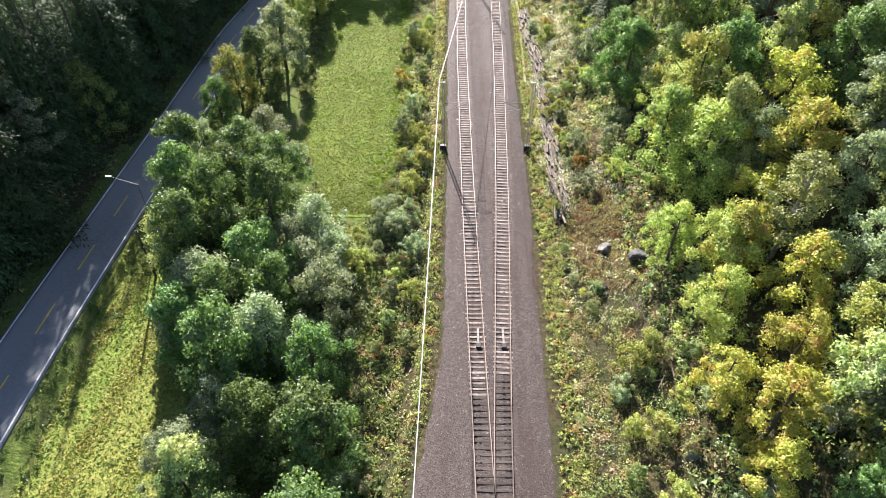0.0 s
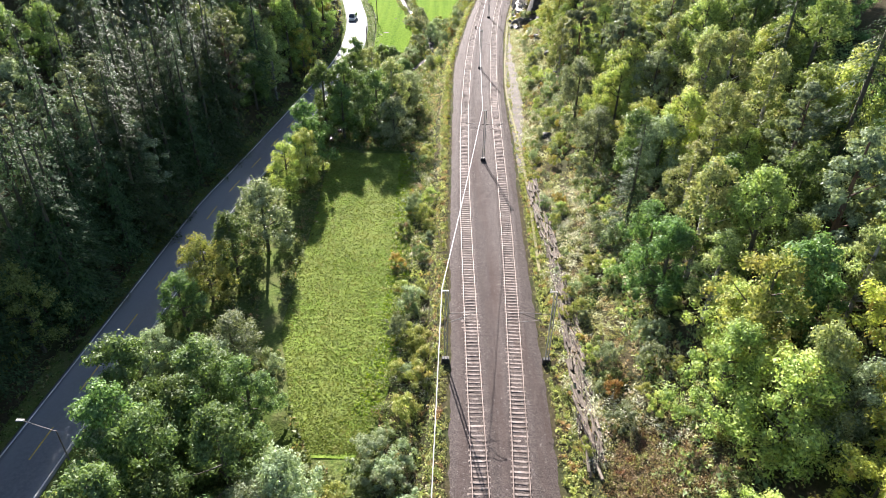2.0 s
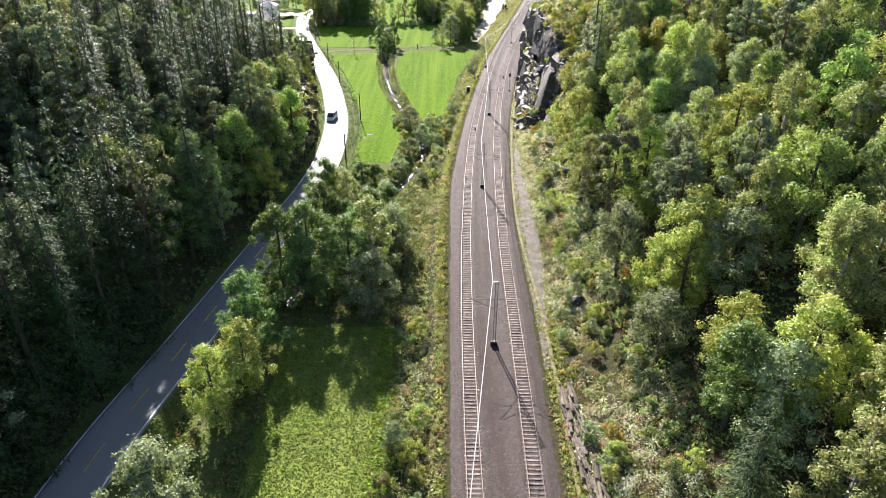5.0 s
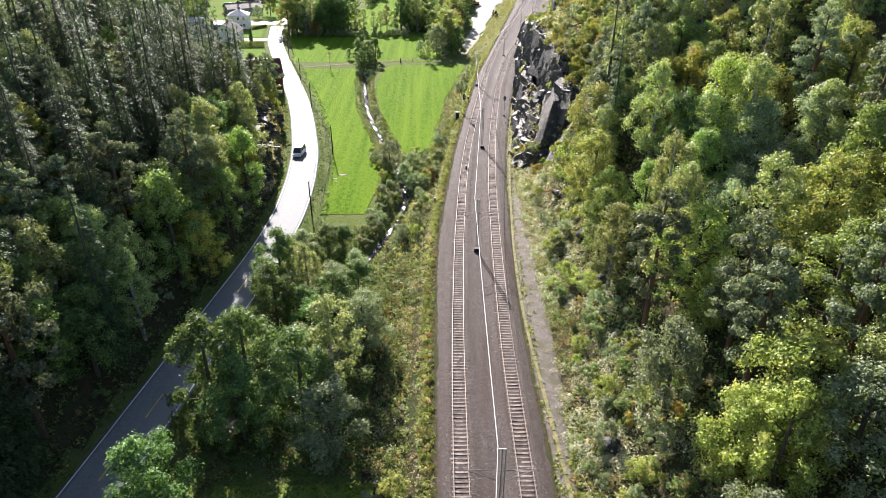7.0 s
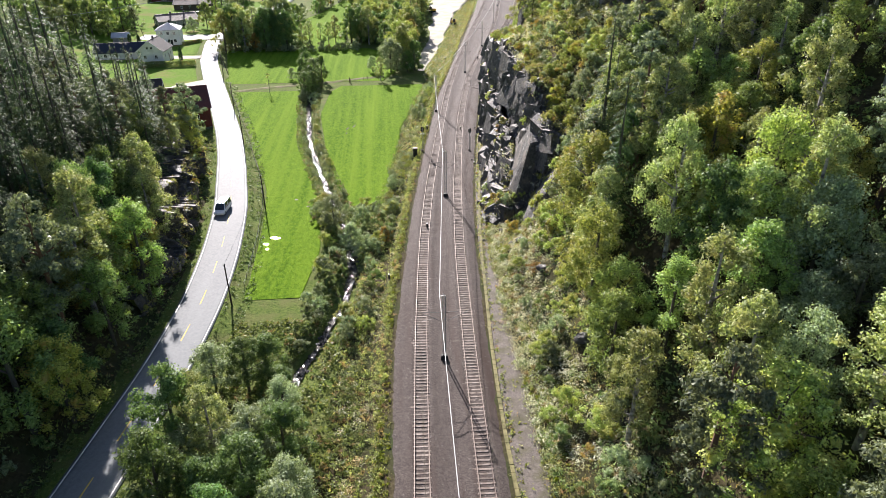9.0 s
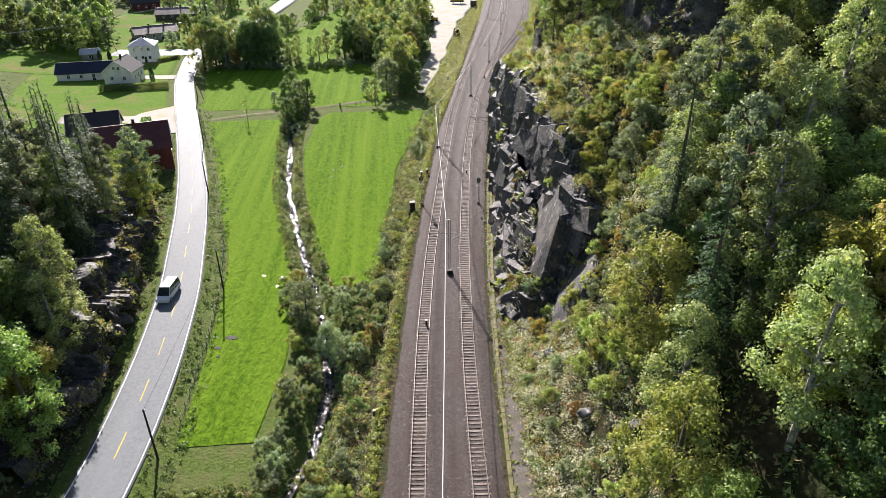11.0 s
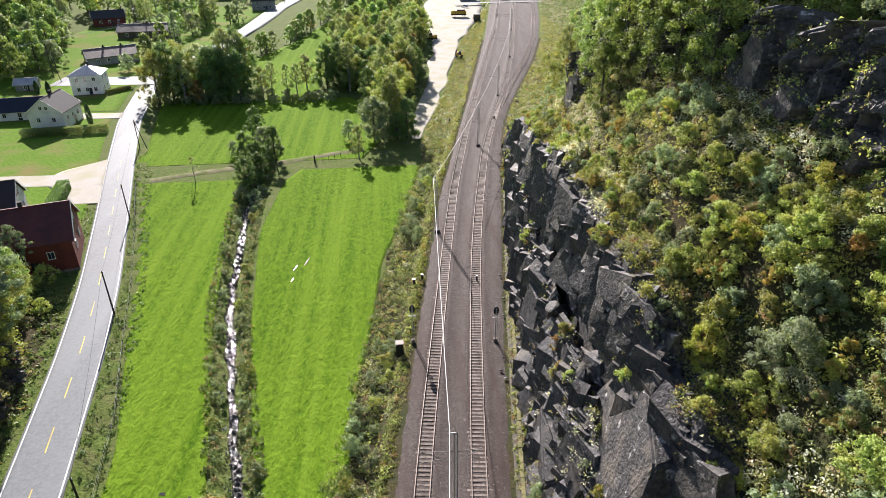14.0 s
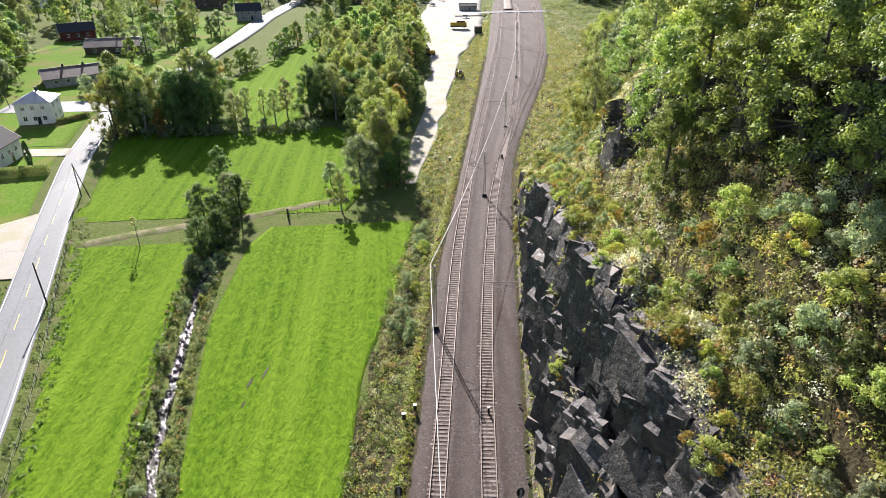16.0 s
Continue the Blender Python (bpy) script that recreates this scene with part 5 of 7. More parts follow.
EAST_BOX, WEST_BOX = (10, 40, 4, 345), (-14, 34, 4, 400)
thicket("ballast_verge_weeds", (-10, 36, 2, 345), 105000, lambda x, y: ((x < bed_w(y) + .25) & (x > bed_w(y) - 1.5)) | ((x > bed_e(y) - .3) & (x < bed_e(y) + 1.5) & (lumps(x, y, 4, 50) > .2)), .30, .8, .075, M["scrub_leaf"], "low weeds creeping over the ballast's edge", 60, 26)
thicket("silver_thicket", (10, 40, 58, 345), 11000, bank_e(1.6, 12, 9, 51, .32), .75, 1.1, .085, M["scrub_pale"], "silvery grey-green willowherb thicket on the slope", 61)
thicket("green_thicket", EAST_BOX, 5200, bank_e(1.0, 13, 8, 52, .42), .7, 1.0, .085, M["scrub_leaf"], "yellow-green mounds of herbs on the slope", 62)
thicket("dark_thicket", EAST_BOX, 4200, bank_e(2.0, 13, 7, 53, .45), .8, .9, .085, M["scrub_dark"], "dark green mounds of bramble on the slope", 63)
thicket("withered_thicket", EAST_BOX, 4200, bank_e(1.6, 12, 7, 54, .52), .6, .9, .08, M["dry_herb"], "withered brown herbs on the slope", 64)
thicket("embankment_silver_thicket", WEST_BOX, 5500, bank_w(1.2, 6.0, 9, 55, .52), .65, 1.2, .085, M["scrub_pale"], "silvery grey-green weeds on the embankment", 65)
thicket("embankment_dark_thicket", WEST_BOX, 6500, bank_w(1.6, 7.5, 8, 56, .42), .8, 1.2, .09, M["scrub_dark"], "dark green brambles on the embankment", 66)
thicket("embankment_withered_thicket", WEST_BOX, 3600, bank_w(1.0, 6.0, 7, 57, .54), .55, 1.1, .08, M["dry_herb"], "withered brown weeds on the embankment", 67)
thicket("embankment_green_thicket", WEST_BOX, 4200, bank_w(.5, 6.0, 8, 58, .45), .55, 1.0, .085, M["scrub_leaf"], "yellow-green weeds on the embankment", 68)
thicket("cliff_foot_thicket", (16, 34, 196, 330), 6500, lambda x, y: (x > bed_e(y) + .2) & (x < bed_e(y) + np.interp(y, [196, 215, 232, 250, 290, 330], [8, 8, 4.0, 2.4, 1.2, 4])), .5, .9, .085, M["scrub_leaf"], "yellow-green weeds at the cliff's foot", 69)
thicket("stream_bank_thicket", (-30, 4, 184, 352), 9000, lambda x, y: (np.abs(x - stream(y)) > .75) & (np.abs(x - stream(y)) < 2.8), .5, 1.1, .085, M["scrub_dark"], "dark brambles and weeds leaning over the stream", 73, 60)


def on_ledges(size, seed, cut):
    return lambda x, y: (x > bed_e(y) + np.interp(y, [206, 245, 262, 275, 320, 345], [9.5, 9.0, 7, 5.0, 3.5, 5])) & (x < bed_e(y) + 32) & (lumps(x, y, size, seed) > cut)


LEDGE_BOX = (22, 74, 204, 345)
thicket("ledge_green_thicket", LEDGE_BOX, 8500, on_ledges(7, 81, .22), .85, .8, .085, M["scrub_leaf"], "yellow-green mounds of heath on the ledges", 82, 140)
thicket("ledge_silver_thicket", LEDGE_BOX, 5000, on_ledges(9, 83, .48), .85, .9, .085, M["scrub_pale"], "silvery grey-green mounds of sallow on the ledges", 84, 140)
thicket("ledge_golden_thicket", LEDGE_BOX, 3600, on_ledges(6, 85, .58), .8, .9, .085, M["yellow_leaf"], "golden yellow autumn mounds on the ledges", 86, 110)
thicket("yard_thicket", (12, 150, 338, 620), 15000, lambda x, y: (((x < bed_w(y) - .6) & (x > yard_e(y) + 1)) | ((x > bed_e(y) + 1) & (x < bed_e(y) + 42)) | ((x < yard_w(y) - .6) & (x > yard_w(y) - 5) & (lumps(x, y, 8, 59) > .4))) & (lumps(x, y, 9, 60) > .3), .95, .9, .2, M["scrub_dark"], "brown-green scrub beside the station tracks", 70, 36)
thicket("yard_pale_thicket", (12, 110, 338, 620), 8000, lambda x, y: ((x < bed_w(y) - .6) & (x > yard_e(y) + 1)) | ((x > bed_e(y) + 1) & (x < bed_e(y) + 26)), .9, .8, .2, M["scrub_pale"], "pale weeds beside the station tracks", 71, 30)
thicket("verge_thicket", (-60, -14, 10, 330), 9000, lambda x, y: (x - road(y) > 3.7) & (x - road(y) < 6.6), .45, .8, .09, M["lush_grass"], "lush tall grass on the road verge", 72, 60)

herbs("straw_patch", (14, 24, 44, 62), 5200, cleared, .35, .12, .3, M["dry_straw"], "dry straw-coloured grass on a cleared patch of the slope", seed=17, clump=6)
herbs("slope_herbs", (10, 62, 6, 345), 62000, lambda x, y: (x > bed_e(y) + .9) & (x < bed_e(y) + 15) & (lumps(x, y, 5, 21) > .25) & ~((y > 206) & (y < 322) & (x < bed_e(y) + 9)), .6, .125, .6, M["scrub_leaf"], "yellow-green herbs and low scrub on the slope", seed=1)
herbs("pale_herbs", (10, 60, 6, 345), 42000, lambda x, y: (x > bed_e(y) + 2) & (x < bed_e(y) + 13) & (lumps(x, y, 6, 22) > .52) & ~((y > 212) & (y < 322) & (x < bed_e(y) + 9)), .55, .115, .55, M["scrub_pale"], "silvery pale willowherb on the slope", seed=2)
herbs("dark_scrub", (-14, 26, 6, 345), 36000, lambda x, y: ((x < bed_w(y) - .8) & (x > bed_w(y) - 7.0) & (lumps(x, y, 4, 23) > .35)), .6, .18, .8, M["scrub_dark"], "dark green brambles on the railway embankment", seed=3)
herbs("embankment_herbs", (-14, 34, 4, 400), 50000, lambda x, y: ((x < bed_w(y) - .3) & (x > bed_w(y) - 6.5)), .5, .17, .6, M["scrub_leaf"], "yellow-green weeds on the railway embankment", seed=4)
herbs("embankment_pale", (-14, 34, 6, 400), 34000, lambda x, y: ((x < bed_w(y) - 1.0) & (x > bed_w(y) - 6.0) & (lumps(x, y, 5, 24) > .5)), .5, .15, .6, M["scrub_pale"], "silvery pale weeds on the railway embankment", seed=14)
herbs("track_side_grass", (-4, 34, 60, 330), 26000, lambda x, y: ((x < bed_w(y) + .15) & (x > bed_w(y) - 1.3) & (lumps(x, y, 9, 25) > .42)) | ((x > bed_e(y) + .4) & (x < bed_e(y) + 3.2 + cess_width(y) * (y > 118)) & (y > 95) & (lumps(x, y, 8, 26) > .40)), .3, .17, .35, M["grass_vivid"], "bright yellow-green grass along the ballast", seed=5, clump=6)
herbs("road_verge", (-60, -14, -10, 330), 26000, lambda x, y: (np.abs(x - road(y)) > 3.5) & (np.abs(x - road(y)) < 7.0) & ~((x < road(y)) & (y > 306)), .35, .17, .4, M["lush_grass"], "rough grass and weeds on the road verge", seed=6, clump=6)
herbs("stream_bank", (-30, 4, 180, 350), 16000, lambda x, y: (np.abs(x - stream(y)) > 1.2) & (np.abs(x - stream(y)) < 3.3), .4, .2, .5, M["scrub_dark"], "dark weeds on the stream's banks", seed=7)
herbs("yard_scrub", (10, 90, 335, 560), 26000, lambda x, y: ((x < bed_w(y) - .5) & (x > yard_e(y) + .5)) | ((x > bed_e(y) + .5) & (x < bed_e(y) + 20)), .7, .3, .8, M["scrub_leaf"], "green scrub between the tracks and the gravel lane", seed=8)
herbs("forest_floor_plants", (-30, 2, 10, 190), 12000, lambda x, y: (x > road(y) + 6) & (x < bed_w(y) - 4) & ~((y > 60) & (y < 132) & (x > clover_w(y))) & ~((y < 57) & (x < -21)) & (np.abs(x - stream(y)) > 1.4), .7, .26, .7, M["scrub_dark"], "dark undergrowth beneath the streamside trees", seed=9)
herbs("hill_floor_plants", (-75, -30, 10, 275), 11000, lambda x, y: (x < road(y) - 4.2) & (x > road(y) - 22), .7, .34, .6, M["scrub_dark"], "dark undergrowth on the wooded hill", seed=10, clump=5)
herbs("ledge_heath", (24, 72, 206, 350), 9000, lambda x, y: (x > bed_e(y) + np.interp(y, [206, 245, 262, 275, 320, 345], [9.5, 9.5, 7, 4.5, 3, 5])) & (x < bed_e(y) + 32), .6, .24, .6, M["scrub_leaf"], "yellow-green heath on the ledges above the cliff", seed=11)


herbs("wood_floor_plants", (20, 80, 8, 350), 24000, lambda x, y: (x > bed_e(y) + 9) & (x < bed_e(y) + 44) & ~((y > 206) & (y < 322) & (x < bed_e(y) + 24)), .9, .36, .8, M["scrub_dark"], "dark green undergrowth beneath the slope's trees", seed=15, clump=6)
herbs("ballast_edge_weeds", (8, 40, 4, 335), 60000, lambda x, y: (x > bed_e(y) - .05) & (x < bed_e(y) + 2.2) & (lumps(x, y, 3, 27) > .12), .35, .17, .4, M["scrub_leaf"], "low weeds along the edge of the ballast", seed=16, clump=6)


def sward(name, y0, y1, left, right, count, size, material, label, seed, test=None):
    rng = np.random.default_rng(seed)
    y = rng.uniform(y0, y1, count)
    x = left(y) + (right(y) - left(y)) * rng.uniform(0, 1, count)
    if test is not None:
        k = test(x, y)
        x, y = x[k], y[k]
    n = len(x)
    z = np.maximum(land(x, y), FIELD_Z) + 0.07 + rng.uniform(0, .06, n)
    N = rand_dirs(rng, n, 2.2)
    return tagged(leaf_mesh(name, np.stack([x, y, z], 1), N, size * rng.uniform(.6, 1.4, n), material), label, "grass", kind="stuff")


sward("clover_grass", 61, 131, clover_w, clover_e, 46000, .12, M["grass_pale"], "pale clover leaves of the meadow", 31)
sward("vivid_grass", 66, 131, offset(clover_e, -3.0), clover_e, 5500, .2, M["grass_vivid"], "bright fresh grass along the meadow's edge", 32)
sward("hay_grass", 22, 56, hay_w, hay_e, 9000, .12, M["grass_pale"], "green grass of the hay meadow", 33)
sward("hay_swath", 22, 56, hay_w, hay_e, 16000, .12, M["grass_yellow"], "drying yellow hay in swaths", 34, lambda x, y: np.mod(x - 0.15 * y, 5.2) < 2.2)


# ---- rock ----
def rock_face(name, y0, y1, line, sign, height, reach, label, dy=0.28, dz=0.28, seed=1, big=1.8, small=0.9, column=(5.0, 8.0)):
    """A blasted wall of upright blocks with ledges. height(d, y): the slope's height d metres from line; reach(y): how far in it goes."""
    rng = np.random.default_rng(seed)
    ys = np.arange(y0, y1, dy)
    dd = np.linspace(0, 16, 200)
    tops = np.array([float(height(np.array([reach(y)]), np.array([y]))[0]) for y in ys])
    tops = np.convolve(np.pad(tops, 6, mode="edge"), np.ones(13) / 13, mode="valid") + (lumps(ys, ys * 0, 4, seed) - .5) * 2.0
    rows = int(max(tops) / dz) + 2
    T = np.linspace(0, 1, rows)
    Z = T[None] * tops[:, None]
    Y = np.repeat(ys[:, None], rows, 1)

    def blocks(cy, cz, amount, tilt, sd, shear):
        n = int((y1 - y0) * max(tops) / (cy * cz)) + 8
        r = np.random.default_rng(sd)
        by, bz = r.uniform(y0 - 3, y1 + 3, n), r.uniform(-2, max(tops) + 2, n)
        off, t1, t2 = r.uniform(-1, 1, n) * amount, r.uniform(-tilt, tilt, n), r.uniform(-tilt, tilt, n) * .6
        y, z = Y.ravel(), Z.ravel()
        y = y + (lumps(y, z, 1.6, sd) - .5) * .9 * min(cy, 2)
        z = z + (lumps(z, y, 1.4, sd + 1) - .5) * .8 * min(cz, 2)
        u = y + shear * z
        best = np.argmin(((u[:, None] - (by + shear * bz)[None]) / cy) ** 2 + ((z[:, None] - bz[None]) / cz) ** 2, axis=1)
        return best.reshape(Y.shape), bz, (off[best] + t1[best] * (y - by[best]) + t2[best] * (z - bz[best])).reshape(Y.shape)

    cell, bz, D1 = blocks(column[0], column[1], big, .42, seed + 1, .5)
    _, _, D2 = blocks(2.0, 4.0, small, .5, seed + 2, .6)
    _, _, D3 = blocks(.8, 1.5, .25, .7, seed + 3, .3)
    inv = np.zeros(Y.shape)
    for i, y in enumerate(ys):
        hz = height(dd, np.full(200, y))
        mid = np.clip(bz[cell[i]], 0.3, tops[i])
        inv[i] = np.interp(.72 * mid + .28 * Z[i] + .12 * (cell[i] % 7 - 3), np.maximum.accumulate(hz + np.arange(200) * 1e-5), dd)
    # deep slanting clefts between the blocks
    for _ in range(int((y1 - y0) / 4.5)):
        c, wide, deep = rng.uniform(y0, y1), rng.uniform(.4, 1.3), rng.uniform(1.0, 2.6)
        slant = Y + .45 * Z + (lumps(Z, Y * 0 + c, 3.0, seed + 8) - .5) * 2.2
        D2 = D2 + deep * np.clip(1.4 - np.abs(slant - c) / wide, 0, 1) * (lumps(Z, Y * 0 + c, 5.0, seed + 12) > .3)
    d = np.maximum(inv + (D1 + D2 + D3) * np.clip(np.minimum(Y - y0, y1 - Y) / 4, 0, 1), -.25)
    X = line(Y) + sign * d
    P = np.stack([X, Y + (lumps(Z, Y, 1.1, seed + 6) - .5) * .5, Z - .5], -1)
    cap = []
    for k, zz in ((1.2, .1), (3.5, -.4), (7.0, -2.5)):
        q = P[:, -1].copy()
        q[:, 0] += sign * k
        q[:, 2] += zz + (lumps(ys * 1.7, ys * 0 + k, 2.0, seed) - .5) * .8
        cap.append(q[:, None])
    P = np.concatenate([P] + cap, 1)
    n, m = P.shape[:2]
    ids = np.arange(n * m).reshape(n, m)
    F = np.stack([ids[:-1, :-1], ids[:-1, 1:], ids[1:, 1:], ids[1:, :-1]], -1).reshape(-1, 4)
    # tufts and small plants on the ledges
    flat = P[1:-1, 1:-4]
    nrm = np.cross(P[2:, 1:-4] - P[:-2, 1:-4], P[1:-1, 2:-3] - P[1:-1, :-5])
    up = np.abs(nrm[..., 2]) / (np.linalg.norm(nrm, axis=-1) + 1e-6)
    pick = np.argwhere((up > .5) & (rng.random(up.shape) < .5) & (lumps(flat[..., 1], flat[..., 2], 2.5, seed + 9) > .40))
    base = flat[pick[:, 0], pick[:, 1]]
    C = np.repeat(base, 12, 0) + rng.normal(0, .26, (len(base) * 12, 3)) + [0, 0, .2]
    tufts = leaf_mesh("ledge_plants", C, rand_dirs(rng, len(C), .6), .13 * rng.uniform(.6, 1.5, len(C)), M["scrub_leaf"])
    tagged(tufts, "yellow-green tufts growing on the rock ledges", "undergrowth", kind="stuff")
    for i in range(0, len(base), max(1, len(base) // (46 if y1 - y0 > 100 else 12))):
        x, y, z = base[i]
        plant(("hazel_shrub", "sallow_shrub", "golden_shrub", "hazel_shrub", "autumn_shrub")[i % 5], float(x), float(y), rng.uniform(.25, .55), float(rng.uniform(0, 360)), z=float(z) - .2)
    return tagged(link_mesh(name, P, F, M["rock"]), label, "cliff", kind="structure")


# the railway cutting: a lower tier of upright fins, a dark gully behind them, and a wall up to the lip
_fin = run([(205, 23.6), (213, 24.4), (229, 26.2), (250, 27.4), (266, 28.3), (280, 29.3), (300, 31.6), (314, 33.0), (330, 37.0)], 9)
_lip = run([(205, 31.5), (213, 30.8), (229, 30.0), (241, 29.8), (266, 29.6), (278, 30.6), (292, 32.2), (306, 33.2), (320, 36.0), (330, 39.5)], 9)


def cutting_height(X, Y):
    xe, x1, x2 = bed_e(Y), _fin(Y), _lip(Y)
    z1 = np.interp(Y, [205, 214, 229, 246, 258, 280, 300, 314, 328], [2, 3, 8.5, 13, 11.5, 11, 9.5, 6.5, 2]) * (.72 + .5 * lumps(Y, Y * 0, 7, 91))
    z2 = np.interp(Y, [205, 214, 229, 241, 266, 278, 292, 306, 318, 328], [9, 15, 19.9, 21.1, 21.4, 19.6, 16, 11, 7, 3]) + (lumps(Y, Y * 0, 5, 92) - .5) * 2.4
    gully = np.interp(Y, [205, 225, 236, 285, 300, 320], [0, .8, 6.0, 5.5, 3.0, 0]) * (.45 + 1.3 * lumps(Y, Y * 0, 9, 93))
    z = np.full(X.shape, -.5)
    foot = np.clip((X - xe - 1.2) / np.maximum(x1 - xe - 1.2, .5), 0, 1)
    z = np.where(X > xe + 1.0, -.4 + z1 * np.interp(foot, [0, .25, .5, .8, 1], [0, .16, .5, .86, 1]), z)
    mid = np.clip((X - x1) / np.maximum(x2 - x1, .8), 0, 1)
    up = z1 + (z2 - z1) * np.interp(mid, [0, .45, .62, .9, 1], [0, .05, .42, .94, 1]) - gully * np.interp(mid, [0, .12, .4, .6], [0, 1, .8, 0])
    z = np.where(X > x1, up, z)
    return np.where(X > x2, z2 + (X - x2) * .45, z), xe, x1, x2


def split_block(rng, x, y, z, across, along, tall):
    """One angular block: a leaning box along the rock's grain with uneven corners."""
    c = np.array([(a, b, h) for h in (-.5, .5) for a, b in ((-.5, -.5), (.5, -.5), (.5, .5), (-.5, .5))])
    c = c + rng.uniform(-.11, .11, (8, 3))
    c[4:, :2] *= rng.uniform(.7, 1.0)
    c = c * (across, along, tall)
    c[4:, 2] += c[4:, 0] * rng.uniform(-.3, .8) + c[4:, 1] * rng.uniform(-.3, .3)
    m = np.array(pose(x, y, z, rng.uniform(-10, 8), rng.uniform(0, 18), rng.uniform(6, 30)))
    return c @ m[:3, :3].T + m[:3, 3]


BLOCK_FACES = np.array([(3, 2, 1, 0), (4, 5, 6, 7), (0, 1, 5, 4), (1, 2, 6, 5), (2, 3, 7, 6), (3, 0, 4, 7)])


def cutting(y0, y1, seed):
    """The cutting's wall with angular blocks standing out of it, split along the valley."""
    rng = np.random.default_rng(seed)
    ys, us = np.arange(y0, y1, .4), np.linspace(0, 1, 70)
    Y = np.repeat(ys[:, None], len(us), 1)
    a, b = bed_e(Y) - .2, _lip(Y) + 6.5
    X = a + (b - a) * us
    z, xe, x1, x2 = cutting_height(X, Y)
    z = z + ((lumps(X, Y, 2.4, seed) - .5) * 2.2 + (lumps(X, Y, 1.1, seed + 1) - .5) * 1.6) * np.clip((X - xe - .3) / 1.2, 0, 1) * np.clip((x2 + 1.6 - X) / 1.6, .2, 1)
    ends = np.clip(np.minimum(Y - y0, y1 - Y) / 5, 0, 1)
    under = land(X, Y) - .6
    keep = ends * (1 - step(.74, .97, us)[None])
    z = under * (1 - keep) + np.maximum(z, -.5) * keep
    P = np.stack([X, Y, z], -1)
    ids = np.arange(X.size).reshape(X.shape)
    F = np.stack([ids[:-1, :-1], ids[:-1, 1:], ids[1:, 1:], ids[1:, :-1]], -1).reshape(-1, 4)
    V, Q, count = [P.reshape(-1, 3)], [F], X.size
    tops, large = [], []
    for size, number in ((1.0, 300), (.6, 1300), (.34, 2600)):
        for _ in range(number):
            by = rng.uniform(y0 + 3, y1 - 5)
            e, f, l = float(bed_e(by)), float(_fin(by)), float(_lip(by))
            kind = rng.random()
            bx = rng.uniform(min(e + 1.3, f - .2), f + .3) if kind < .5 else l + rng.normal(-.2, .5) if kind < .75 else rng.uniform(f, l)
            bz = float(cutting_height(np.array([bx]), np.array([by]))[0][0])
            k = size * min(1.0, .25 + (bx - e) / 3.0)
            across, along, tall = k * rng.uniform(.7, 1.8), k * rng.uniform(1.8, 6.0), k * rng.uniform(2.0, 5.0)
            corners = split_block(rng, bx - across * .28, by, bz - tall * rng.uniform(.26, .46), across, along, tall)
            if size == 1.0:
                large.append(corners)
            else:
                V.append(corners)
                Q.append(BLOCK_FACES + count)
                count += 8
            if rng.random() < (.38 if size < .9 else .6) and lumps(bx, by, 4, seed + 20) > .36:
                tops.append(corners[4:].mean(0))
    # tufts and small plants on the treads
    flat = P[1:-1, 1:-1]
    nrm = np.cross(P[1:-1, 2:] - P[1:-1, :-2], P[2:, 1:-1] - P[:-2, 1:-1])
    level = nrm[..., 2] / (np.linalg.norm(nrm, axis=-1) + 1e-6)
    where = (level > .62) & (flat[..., 2] > .3) & (lumps(flat[..., 0], flat[..., 1], 2.6, seed + 9) > np.interp(us[1:-1], [0, .12, .45, .58], [.30, .46, .46, .0])[None])
    pick = np.argwhere(where & (rng.random(level.shape) < .5))
    base = flat[pick[:, 0], pick[:, 1]]
    base = np.concatenate([base, np.array(tops)])
    for name, leaf, label, side in (("ledge_plants", M["scrub_leaf"], "yellow-green tufts growing on the rock ledges", 1), ("ledge_pale_plants", M["scrub_pale"], "silvery tufts growing on the cliff's lip", -1)):
        own = base[side * (lumps(base[:, 0], base[:, 1], 5, seed + 30) - .70) < 0]
        C = np.repeat(own, 30, 0) + rng.normal(0, .27, (len(own) * 30, 3)) * (1, 1, .75) + [0, 0, .18]
        tagged(leaf_mesh(name, C, rand_dirs(rng, len(C), .6), .10 * rng.uniform(.6, 1.5, len(C)), leaf), label, "undergrowth", kind="stuff")
    base = np.concatenate([base[::max(1, len(base) // 190)], np.array(tops)[::max(1, len(tops) // 80)]])
    for i, (x, y, q) in enumerate(base):
        plant(("hazel_shrub", "sallow_shrub", "golden_shrub", "hazel_shrub", "autumn_shrub")[i % 5], float(x), float(y), rng.uniform(.28, .72), float(rng.uniform(0, 360)), z=float(q) - .2)
    cliff = tagged(link_mesh("cliff", np.concatenate(V), np.concatenate(Q), M["rock"]), "blasted dark grey rock cliff with upright fins beside the railway", "cliff", kind="structure")
    for corners in large:
        link_mesh("rock_block", corners, BLOCK_FACES, M["rock_block"], cliff)
    return cliff


cutting(212, 329, 5)
rock_face("roadside_rock", 190, 264, lambda y: road(y) - 4.9, -1, lambda d, y: ROAD_Z + np.interp(d, [0, 1.0, 2.5, 5, 9, 16], [0, 1.5, 5.5, 8.5, 11, 14]) * np.interp(y, [190, 205, 245, 264], [.5, 1, 1, .4]), lambda y: 5.0,
          "dark mossy rock cutting above the road", seed=21, big=.7, column=(3.5, 3.5))
def upper_height(d, y):
    return np.interp(d, [0, .5, 1.2, 2.2, 16], [0, .86, .95, 1, 1.01]) * np.interp(y, [220, 234, 262, 286, 294], [27, 42.0, 41, 33, 27])


